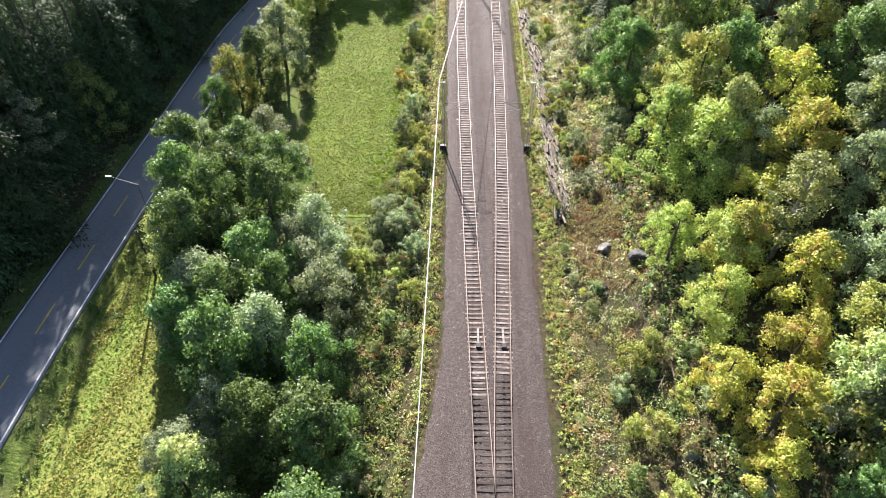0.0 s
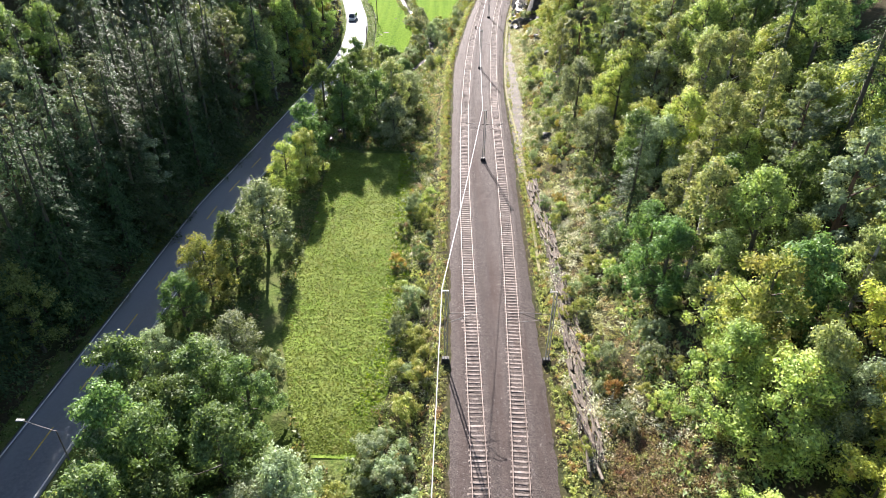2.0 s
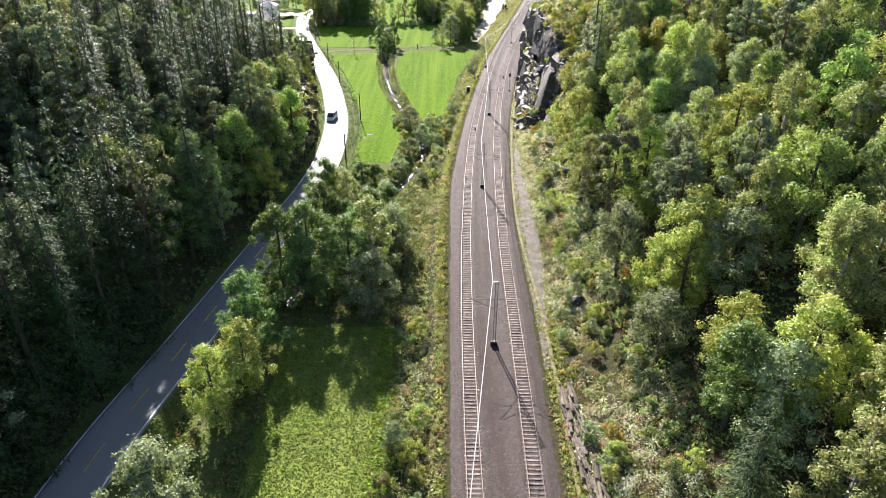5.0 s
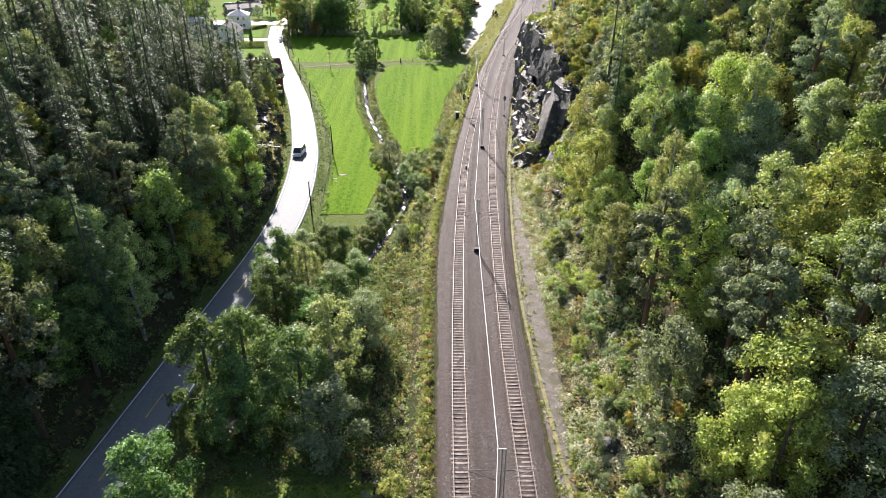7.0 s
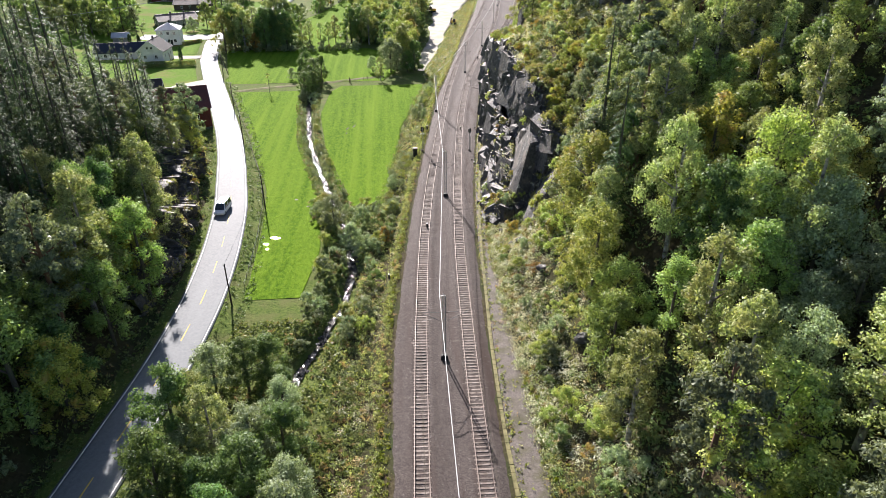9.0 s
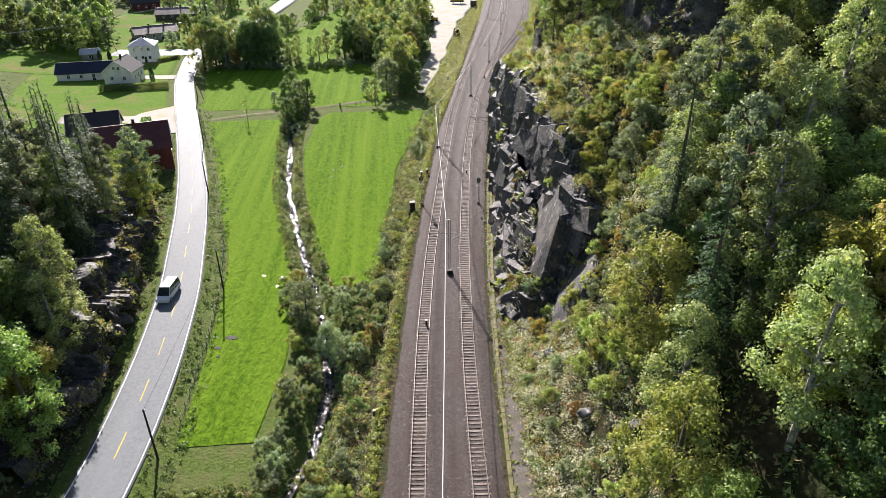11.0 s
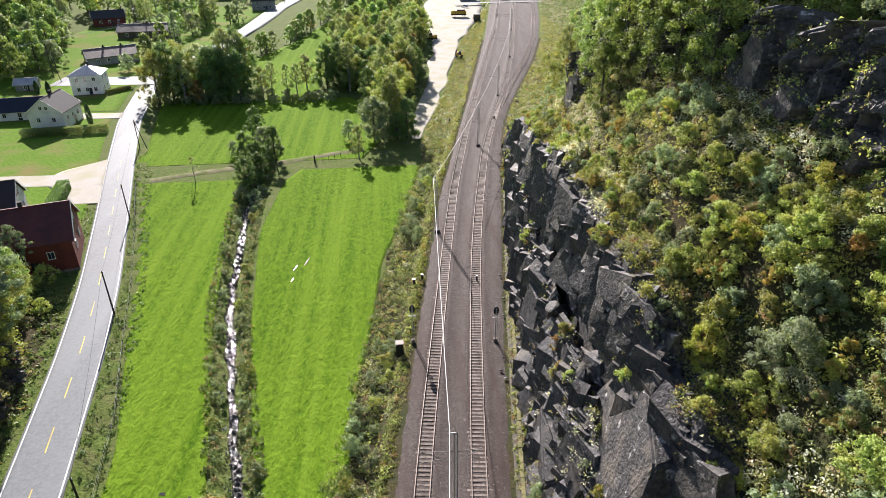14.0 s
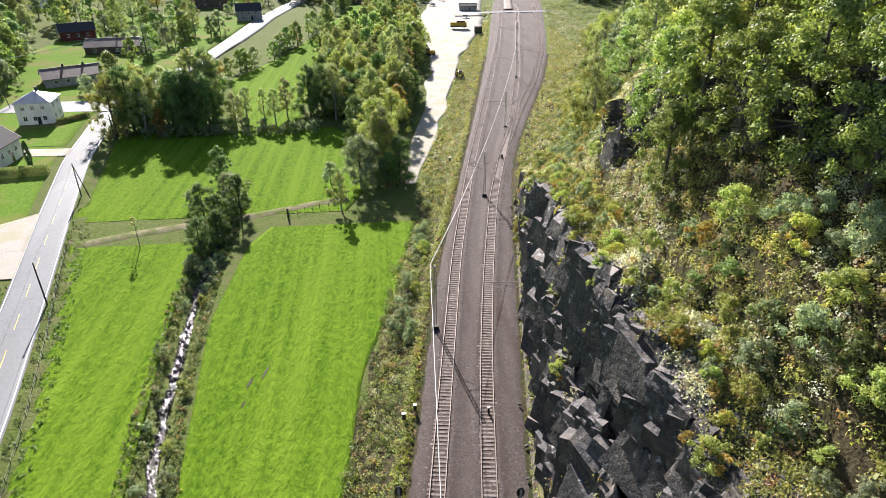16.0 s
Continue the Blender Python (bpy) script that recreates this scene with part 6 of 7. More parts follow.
rock_face("upper_cliff", 221, 294, lambda y: 44 - (np.asarray(y) - 243) * .1, 1, upper_height, lambda y: 2.2, "pale grey rock outcrop standing out of the woods", seed=31, big=.8, column=(4, 9))


def boulder(x, y, z, size, seed, label="angular grey boulder on the slope", turn=0.0):
    rng = random.Random(seed)
    bm = bmesh.new()
    for _ in range(16):
        v = Vector((rng.gauss(0, 1), rng.gauss(0, 1), rng.gauss(0, 1))).normalized()
        bm.verts.new((v.x * size[0] / 2, v.y * size[1] / 2, v.z * size[2] / 2))
    hull = bmesh.ops.convex_hull(bm, input=bm.verts)
    bmesh.ops.delete(bm, geom=[g for g in hull["geom_interior"] if isinstance(g, bmesh.types.BMVert)], context="VERTS")
    bmesh.ops.bevel(bm, geom=bm.edges[:], offset=min(size) * .05, segments=1, affect="EDGES")
    ob = part("boulder", bm, M["rock"])
    ob.matrix_basis = pose(x, y, z, rng.uniform(-15, 15), rng.uniform(-15, 15), turn + rng.uniform(-30, 30))
    return tagged(ob, label, "boulder", "boulders")


def slab(points, label):
    """A great split block with flat cleavage faces."""
    bm = bmesh.new()
    for p in points:
        bm.verts.new(p)
    bmesh.ops.convex_hull(bm, input=bm.verts)
    bmesh.ops.bevel(bm, geom=bm.edges[:], offset=.18, segments=2, affect="EDGES")
    return tagged(part("rock_slab", bm, M["rock"]), label, "rock slab", "rock slabs")


slab([(22.9, 220.2, -.6), (23.7, 215.2, -.6), (27.4, 217.8, 13.1), (26.8, 231, 8.4), (29.6, 228, 16.5), (33.5, 219.5, 13.5), (34.5, 216.0, 3), (33.5, 228, 14), (25.4, 229, -.4)], "huge slanting rock slab with a dark sheer face at the cliff's foot")
slab([(25.0, 209.6, 2.6), (24.4, 206.0, 1.0), (29.4, 207.3, 11.2), (31.4, 212.5, 12.0), (27.0, 213.6, 4.4), (32.5, 206.5, 6.0), (29.0, 203.6, 3.0)], "tilted rock slab with a pale split face on the slope")
slab([(21.3, 225.6, -.5), (23.6, 223.4, -.5), (21.5, 226.4, 2.4), (24.6, 225.6, 4.2), (23.0, 234.4, 5.0), (26.4, 232.0, 7.0), (22.2, 235.0, -.4), (26, 227, 1)], "large split rock block with a sloping lit top")
boulder(31.0, 218, 9.5, (7, 8, 7), 3, "large dark rock slab on the slope")
boulder(29.5, 209, 6.2, (5, 9, 3.2), 4, "long sloping rock slab on the slope", 35)
boulder(26.5, 244.5, 9.6, (2.2, 5.5, 2.2), 5, "pale upright rock block on a ledge")
for i, (x, y, s) in enumerate(((18.4, 51.5, 1.6), (21.2, 48.5, 2.2), (17.0, 46, 1.3), (20.4, 25.8, 1.1), (19.6, 132, 2.4), (21.5, 137, 1.6), (25.2, 160, 2.6), (24.6, 172, 2.2), (27, 184, 2.6), (24, 190, 2.0),
                             (22.3, 205, 1.2), (21.6, 211, 1.0), (23.4, 203, 1.6), (20.9, 214, .9), (29, 196, 2.5))):
    boulder(x, y, ground_z(x, y) + s * .12, (s * 1.3, s, s * .8), 40 + i, "pale angular boulder among shrubs" if i != 3 else "white-grey rounded boulder in the scrub")
rng_b = random.Random(17)
for i in range(34):
    y = rng_b.uniform(200, 325)
    x = BE(y) + rng_b.uniform(-1.3, 1.2)
    s = rng_b.uniform(.15, .5)
    boulder(x, y, -.2 + s * .2, (s * 1.4, s, s * .8), 100 + i, "small fallen rock at the edge of the ballast")
# cut brush on the cleared slope
for i in range(46):
    x, y = rng_b.gauss(19.6, 1.5), rng_b.gauss(38, 4.5)
    bm = bmesh.new()
    a = rng_b.uniform(0, math.pi)
    L = rng_b.uniform(1.0, 2.6)
    z = ground_z(x, y) + rng_b.uniform(.15, .7)
    rod(bm, (-math.cos(a) * L / 2, -math.sin(a) * L / 2, 0), (math.cos(a) * L / 2, math.sin(a) * L / 2, rng_b.uniform(-.3, .3)), .045, .02, 5)
    b = part("branch", bm, M["grey_timber"])
    b.matrix_basis = pose(x, y, z)
    tagged(b, "bleached cut branch lying in a brush pile", "branch", "cut branches")


# ---- village ----
M["clad_white"] = surface("white_boards", (0.66, 0.66, 0.65), (0.78, 0.78, 0.77), (0.60, 0.60, 0.58), fine=5.0, broad=0.5, rough=0.6, bump=0.5, depth=0.02, stretch=(0.3, 0.3, 6), tone=1.0)
M["clad_red"] = surface("dark_red_boards", (0.15, 0.035, 0.028), (0.22, 0.055, 0.042), (0.12, 0.03, 0.025), fine=5.0, broad=0.5, rough=0.7, bump=0.5, depth=0.02, stretch=(6, 6, 0.3))
M["clad_brown"] = surface("brown_boards", (0.10, 0.075, 0.055), (0.17, 0.13, 0.10), (0.12, 0.10, 0.08), fine=5.0, broad=0.5, bump=0.5, depth=0.02, stretch=(6, 6, 0.3))
M["clad_grey"] = surface("grey_boards", (0.30, 0.30, 0.29), (0.42, 0.42, 0.40), (0.27, 0.26, 0.25), fine=5.0, broad=0.5, bump=0.5, depth=0.02, stretch=(0.3, 0.3, 6))
M["tile_dark"] = surface("dark_roof_tiles", (0.04, 0.04, 0.045), (0.085, 0.085, 0.09), (0.06, 0.06, 0.06), fine=6.0, broad=0.5, bump=0.6, depth=0.04, stretch=(3, 1, 1), rough=0.8, spec=0.15)
M["tile_blue"] = surface("blue_black_roof", (0.018, 0.028, 0.05), (0.03, 0.042, 0.07), (0.03, 0.04, 0.06), fine=6.0, broad=0.5, bump=0.4, depth=0.03, rough=0.7, spec=0.2)
M["tile_red"] = surface("dark_red_roof_tiles", (0.12, 0.032, 0.028), (0.19, 0.055, 0.045), (0.10, 0.035, 0.03), fine=6.0, broad=0.4, bump=0.6, depth=0.04, rough=0.6)
M["tile_brown"] = surface("brown_roof_tiles", (0.14, 0.10, 0.085), (0.22, 0.165, 0.14), (0.12, 0.10, 0.09), fine=6.0, broad=0.4, bump=0.6, depth=0.04, rough=0.6)
M["roof_pale"] = surface("pale_metal_roof", (0.36, 0.37, 0.39), (0.46, 0.47, 0.48), (0.32, 0.33, 0.34), fine=3.0, broad=0.4, bump=0.1, rough=0.35, metal=0.3, tone=1.0)
M["glass"] = surface("window_glass", (0.02, 0.025, 0.03), (0.04, 0.045, 0.05), None, fine=1.0, rough=0.06, bump=0.0, spec=0.8)
M["yellow"] = surface("yellow_machine_paint", (0.60, 0.38, 0.03), (0.68, 0.45, 0.05), (0.45, 0.28, 0.05), fine=5.0, broad=0.8, rough=0.45, bump=0.05)
M["car_white"] = surface("white_car_paint", (0.70, 0.71, 0.72), (0.76, 0.77, 0.78), None, fine=2.0, rough=0.25, bump=0.0, spec=0.6, tone=1.0)
M["car_dark"] = surface("dark_car_paint", (0.02, 0.025, 0.035), (0.035, 0.04, 0.05), None, fine=2.0, rough=0.22, bump=0.0, spec=0.6)
M["car_blue"] = surface("blue_car_paint", (0.04, 0.07, 0.16), (0.05, 0.09, 0.2), None, fine=2.0, rough=0.22, bump=0.0, spec=0.6)
M["rubber"] = surface("tyre_rubber", (0.015, 0.015, 0.015), (0.03, 0.03, 0.03), None, fine=8.0, rough=0.8, bump=0.1)
M["blue_sign"] = surface("blue_sign_paint", (0.02, 0.10, 0.42), (0.03, 0.13, 0.50), None, fine=4.0, rough=0.4, bump=0.0)


def window(parent, w, h, m, name="window"):
    """A framed two-pane window set on a wall; m: its pose, outside towards -y."""
    bm = bmesh.new()
    for a, b, c, d in ((-w / 2, 0, .09, h + .18), (w / 2, 0, .09, h + .18), (0, h / 2, w, .09), (0, -h / 2, w, .09), (0, 0, .05, h)):
        block(bm, (c, .10, d), (a, -.03, b))
    f = part(name, bm, M["white"], parent, "white window frame")
    f.matrix_basis = m
    bm = bmesh.new()
    block(bm, (w - .06, .03, h - .06), (0, 0.0, 0))
    part("pane", bm, M["glass"], f, "dark reflecting pane")
    return f


def house(name, label, x, y, turn, w, d, wall, rise, clad, roof, windows=2, storeys=1, chimneys=1, z=None, hip=False, over=.45, gables=True):
    """A house on a plinth: ridge along local x, w long, d deep, walls wall high, the roof rising rise above them."""
    z = ground_z(x, y) - .1 if z is None else z
    ob = thing(name, label, "house", "village houses", (x, y, z), turn)
    bm = bmesh.new()
    block(bm, (w - .06, d - .06, 1.0), (0, 0, 0.0))
    part("plinth", bm, M["concrete"], ob, "grey concrete plinth")
    bm = bmesh.new()
    a, b = w / 2, d / 2
    base = [bm.verts.new(p) for p in ((-a, -b, .4), (a, -b, .4), (a, b, .4), (-a, b, .4))]
    top = [bm.verts.new(p) for p in ((-a, -b, wall), (a, -b, wall), (a, b, wall), (-a, b, wall))]
    for i in range(4):
        bm.faces.new((base[i], base[(i + 1) % 4], top[(i + 1) % 4], top[i]))
    if not hip:
        r0, r1 = bm.verts.new((-a, 0, wall + rise - .05)), bm.verts.new((a, 0, wall + rise - .05))
        bm.faces.new((top[3], top[0], r0))
        bm.faces.new((top[1], top[2], r1))
    bm.faces.new(base[::-1])
    body = part("wall", bm, clad, ob)
    # roof with thickness and overhang
    bm = bmesh.new()
    e, t = over, .16
    k = rise / b
    inset = (b if hip else 0)
    lo = wall - e * k
    for s in (-1, 1):
        pts = [(-a - e, s * (b + e), lo), (a + e, s * (b + e), lo), (a + e - inset - (e if hip else 0), 0, wall + rise), (-a - e + inset + (e if hip else 0), 0, wall + rise)]
        v = [bm.verts.new(p) for p in pts] + [bm.verts.new((p[0], p[1], p[2] + t)) for p in pts]
        for q in ((0, 1, 2, 3), (4, 5, 6, 7), (0, 1, 5, 4), (1, 2, 6, 5), (2, 3, 7, 6), (3, 0, 4, 7)):
            bm.faces.new([v[i] for i in q])
    if hip:
        for s in (-1, 1):
            pts = [(s * (a + e), -b - e, lo + t), (s * (a + e), b + e, lo + t), (s * (a + e - inset - e), 0, wall + rise + t)]
            bm.faces.new([bm.verts.new(p) for p in pts])
    cover = part("roof", bm, roof, ob)
    bm = bmesh.new()
    block(bm, (w - (2 * inset) + 2 * e * (not hip), .3, .12), (0, 0, wall + rise + t), bevel=.03)
    part("ridge_cap", bm, roof, cover)
    if not hip:
        for s in (-1, 1):
            for q in (-1, 1):
                bm = bmesh.new()
                L = math.hypot(b + e, (b + e) * k)
                block(bm, (.06, L, .22), (0, 0, 0), m=Matrix.Translation((s * (a + e + .035), q * (b + e) / 2, wall + rise - (b + e) * k / 2 + .06)) @ pose(0, 0, 0, -q * math.degrees(math.atan(k))))
                part("bargeboard", bm, M["white"], cover, "white bargeboard")
    for i in range(chimneys):
        bm = bmesh.new()
        cx = (i - (chimneys - 1) / 2) * w * .35 + w * .06
        block(bm, (.6, .6, 1.5), (cx, .2, wall + rise + .25), bevel=.03)
        block(bm, (.72, .72, .1), (cx, .2, wall + rise + 1.0), bevel=.02)
        part("chimney", bm, M["tile_dark"], ob, "dark brick chimney")
    hs = (wall - .4) / storeys
    for s in range(storeys):
        cz = .4 + hs * (s + .55)
        for i in range(windows):
            px = (i - (windows - 1) / 2) * (w / windows) * .82
            window(body, 1.0, 1.25, pose(px, -b - .02, cz))
            window(body, 1.0, 1.25, pose(px, b + .02, cz, 0, 0, 180))
        for q in (-d * .22, d * .22):
            window(body, .95, 1.2, pose(-a - .02, q, cz, 0, 0, -90))
            window(body, .95, 1.2, pose(a + .02, q, cz, 0, 0, 90))
    if not hip and rise > 2.2 and gables:
        for q in (-.75, .75):
            window(body, .8, 1.0, pose(-a - .02, q, wall + rise * .32, 0, 0, -90))
            window(body, .8, 1.0, pose(a + .02, q, wall + rise * .32, 0, 0, 90))
    bm = bmesh.new()
    block(bm, (1.0, .06, 2.05), (w * .1, -b - .03, .4 + 1.03), bevel=.01)
    part("door", bm, M["glass"], body, "dark front door")
    return ob


house("white_house", "white boarded house with a dark grey gable roof", -82.0, 364.5, 88, 10.5, 9.0, 5.0, 3.4, M["clad_white"], M["tile_dark"], 3, 1, 1)
house("white_house", "white two-storey house with a pale hipped metal roof", -86.8, 400.5, 8, 9.0, 9.0, 6.4, 2.2, M["clad_white"], M["roof_pale"], 3, 2, 1, hip=True)
house("outbuilding", "long low white outbuilding with a blue-black roof", -96.0, 372.0, 8, 19.0, 8.0, 3.0, 2.6, M["clad_white"], M["tile_blue"], 4, 1, 0)
house("red_house", "large dark red house with a steep red tiled roof", -52.0, 284.0, 18, 15.0, 11.5, 5.6, 4.2, M["clad_red"], M["tile_red"], 3, 1, 1)
house("annexe", "white-gabled annexe with a near-black roof behind the red house", -66.0, 299.0, 15, 11.0, 9.0, 4.8, 3.6, M["clad_white"], M["tile_dark"], 2, 1, 1)
house("bungalow", "long brown bungalow with a brown tiled roof", -97.0, 447.0, 30, 18.0, 10.5, 3.2, 2.4, M["clad_grey"], M["tile_brown"], 4, 1, 2)
house("bungalow", "brown boarded bungalow with a reddish-brown roof", -100.5, 499.0, 4, 21.0, 11.0, 3.4, 2.5, M["clad_brown"], M["tile_brown"], 4, 1, 1)
house("red_house", "red boarded house with a white base and dark roof", -124.0, 521.0, 25, 14.0, 9.5, 4.2, 2.8, M["clad_red"], M["tile_dark"], 3, 1, 1)
house("white_house", "white gabled house far back in the village", -172.0, 592.0, 70, 11.0, 9.0, 5.0, 3.8, M["clad_white"], M["tile_red"], 3, 1, 1)
house("shed", "small grey shed with a pale roof at the wood's edge", -108.0, 404.0, 10, 6.0, 5.0, 2.4, 1.4, M["clad_grey"], M["roof_pale"], 1, 1, 0)
house("bungalow", "low brown house with a white veranda behind the meadow", -9.0, 650.0, 2, 20.0, 9.0, 3.2, 2.2, M["clad_brown"], M["tile_dark"], 5, 1, 1)
house("village_house", "grey house half hidden by village trees", -62.0, 590.0, 12, 13.0, 9.0, 5.4, 3.2, M["clad_grey"], M["tile_dark"], 3, 2, 1)
house("village_house", "dark house by the road through the village", -98.0, 640.0, 22, 32.0, 12.0, 6.4, 3.4, M["clad_brown"], M["tile_dark"], 3, 2, 1)
house("village_house", "red-roofed house far back in the village", -150.0, 640.0, 8, 13.0, 9.0, 4.6, 3.2, M["clad_white"], M["tile_red"], 3, 1, 1)
house("station_building", "pale station building beside the platform", 68.5, 672.0, -10, 12.0, 8.0, 4.4, 2.2, M["clad_white"], M["roof_pale"], 3, 1, 1)
house("station_shed", "small grey station shed with a flat-looking roof", 60.5, 607.0, -8, 10.0, 6.0, 3.0, 1.0, M["clad_grey"], M["tile_dark"], 2, 1, 0)


# ---- vehicles ----
def wheel(parent, x, y, r, w=.24):
    bm = bmesh.new()
    rod(bm, (x - w / 2, y, r), (x + w / 2, y, r), r, sides=14)
    t = part("tyre", bm, M["rubber"], parent)
    bm = bmesh.new()
    rod(bm, (x - w / 2 - .01, y, r), (x + w / 2 + .01, y, r), r * .58, sides=10)
    part("rim", bm, M["steel"], t, "grey rim")


def car(name, label, x, y, turn, paint, L=4.4, W=1.8, H=1.5, van=False, z=None):
    """A car along local y, its front towards +y."""
    ob = thing(name, label, "van" if van else "car", "cars", (x, y, ground_z(x, y) + .47 if z is None else z), turn)
    a = W / 2
    waist = H * (.52 if not van else .5)
    bm = bmesh.new()
    prof = [(-L / 2, .28), (-L / 2, waist), (-L * .46, waist + .05), (L * .24, waist + .04), (L * .46, waist - .16), (L / 2, waist - .28), (L / 2, .28)]
    sides = [[bm.verts.new((s * a, py, pz)) for py, pz in prof] for s in (-1, 1)]
    for k in range(len(prof)):
        j = (k + 1) % len(prof)
        bm.faces.new((sides[0][k], sides[0][j], sides[1][j], sides[1][k]))
    bm.faces.new(sides[0])
    bm.faces.new(sides[1][::-1])
    bmesh.ops.recalc_face_normals(bm, faces=bm.faces)
    bmesh.ops.bevel(bm, geom=bm.edges[:], offset=.05, segments=2, affect="EDGES")
    part("body", bm, paint, ob)
    g0, g1, t0, t1 = (-L * .48, L * .34, -L * .46, L * .16) if van else (-L * .42, L * .22, -L * .30, L * .04)
    bm = bmesh.new()
    lo = [bm.verts.new(p) for p in ((-a + .04, g0, waist), (a - .04, g0, waist), (a - .04, g1, waist), (-a + .04, g1, waist))]
    hi = [bm.verts.new(p) for p in ((-a + .2, t0, H - .05), (a - .2, t0, H - .05), (a - .2, t1, H - .05), (-a + .2, t1, H - .05))]
    for k in range(4):
        bm.faces.new((lo[k], lo[(k + 1) % 4], hi[(k + 1) % 4], hi[k]))
    bm.faces.new(hi)
    bm.faces.new(lo[::-1])
    part("cabin_glass", bm, M["glass"], ob, "dark windows")
    bm = bmesh.new()
    block(bm, (W - .38, t1 - t0 + .06, .07), (0, (t0 + t1) / 2, H - .03), bevel=.03)
    part("roof", bm, paint, ob)
    for s in (-1, 1):
        for py, pt in ((g0, t0), (g1, t1), ((g0 + g1) / 2, (t0 + t1) / 2)):
            bm = bmesh.new()
            rod(bm, (s * (a - .03), py, waist), (s * (a - .19), pt, H - .06), .045, sides=5)
            part("window_pillar", bm, paint, ob)
    for s in (-1, 1):
        for py in (-L * .31, L * .31):
            wheel(ob, s * (a - .1), py, .32)
        bm = bmesh.new()
        block(bm, (.32, .06, .16), (s * (a - .28), L / 2 + .01, waist - .42), bevel=.02)
        part("headlight", bm, M["white"], ob, "clear headlight")
        bm = bmesh.new()
        block(bm, (.22, .06, .2), (s * (a - .2), -L / 2 - .01, waist - .2), bevel=.02)
        part("tail_light", bm, M["tile_red"], ob, "red tail light")
    return ob


car("van", "white van with dark windows driving on the road", -29.2, 226.8, 174, M["car_white"], 5.0, 1.95, 2.0, van=True, z=ROAD_Z + .02)
car("parked_car", "silver estate car parked behind the white house", -99.5, 386.0, 75, M["steel"])
car("parked_car", "dark car parked by the bungalow", -95.0, 478.0, 60, M["car_dark"])
for i, (x, y, c) in enumerate(((49, 652, "car_blue"), (52, 660, "car_dark"), (55.5, 669, "car_blue"), (59, 678, "car_white"), (62, 686, "car_blue"), (36, 634, "car_dark"), (55, 577, "car_white"), (41, 628, "steel"))):
    car("parked_car", "%s parked car on the station yard" % {"car_blue": "blue", "car_dark": "black", "car_white": "white", "steel": "silver"}[c], x, y, 60 + 8 * (i % 3), M[c])


def excavator(x, y, turn, label):
    ob = thing("excavator", label, "excavator", "construction machines", (x, y, ground_z(x, y) + .45), turn)
    for s in (-1, 1):
        bm = bmesh.new()
        block(bm, (.55, 3.6, .8), (s * 1.05, 0, .4), bevel=.2)
        part("crawler_track", bm, M["rubber"], ob)
    bm = bmesh.new()
    block(bm, (2.4, 2.8, 1.0), (0, -.5, 1.45), bevel=.12)
    part("upper_body", bm, M["yellow"], ob)
    bm = bmesh.new()
    block(bm, (1.0, 1.5, 1.5), (-.65, .7, 1.9), bevel=.1, taper=.9)
    part("cab", bm, M["glass"], ob, "dark glazed cab")
    bm = bmesh.new()
    rod(bm, (.3, .8, 1.6), (.3, 3.0, 3.6), .2, .18, 6)
    rod(bm, (.3, 3.0, 3.6), (.3, 4.6, 1.4), .17, .12, 6)
    part("boom", bm, M["black"], ob, "dark boom")
    bm = bmesh.new()
    block(bm, (.9, .7, .7), (.3, 4.7, 1.0), bevel=.08, taper=.7)
    part("bucket", bm, M["steel"], ob)
    return ob


excavator(36.8, 441.0, 160, "yellow excavator standing on the gravel lane")
excavator(29.5, 481.0, 30, "yellow and blue excavator at the yard's edge")
truck = thing("rail_wagon", "yellow works wagon parked on the station yard", "wagon", at=(47.8, 543.0, ground_z(47.8, 543) + .6), turn=-6)
bm = bmesh.new()
block(bm, (8.2, 2.6, .5), (0, 0, .9), bevel=.06)
part("underframe", bm, M["black"], truck)
bm = bmesh.new()
block(bm, (8.0, 2.5, 1.6), (0, 0, 2.0), bevel=.08)
part("body", bm, M["yellow"], truck)
bm = bmesh.new()
block(bm, (4.2, 2.2, .7), (1.2, 0, 3.1), bevel=.1)
part("load", bm, M["rail"], truck, "brown load")
for k in (-3, -2, 2, 3):
    wheel(truck, k, -1.1, .45)
    wheel(truck, k, 1.1, .45)
cont = thing("container", "dark green-black container by the tracks", "container", at=(55.6, 528.6, ground_z(55.6, 528.6) + .45))
bm = bmesh.new()
block(bm, (3.4, 3.2, 3.2), (0, 0, 1.6), bevel=.06)
part("shell", bm, M["car_dark"], cont)
for k in (-.8, .8):
    bm = bmesh.new()
    block(bm, (1.5, .05, 2.8), (k, -1.63, 1.6), bevel=.02)
    part("door", bm, M["car_dark"], cont)
# platform and level crossing at the station
band("platform", 596, 760, offset(track_w, 1.9), offset(track_e, -1.9), lambda X, Y: np.full(X.shape, .35), M["concrete"], "grey concrete station platform between the tracks", "platform", dy=4, cols=3, thick=.9)
band("level_crossing", 584, 588.5, lambda y: 50 + 0 * y, lambda y: 104 + 0 * y, lambda X, Y: np.full(X.shape, -.03), M["asphalt"], "asphalt level crossing over the tracks", "level crossing", dy=1.5, cols=20, thick=.4)


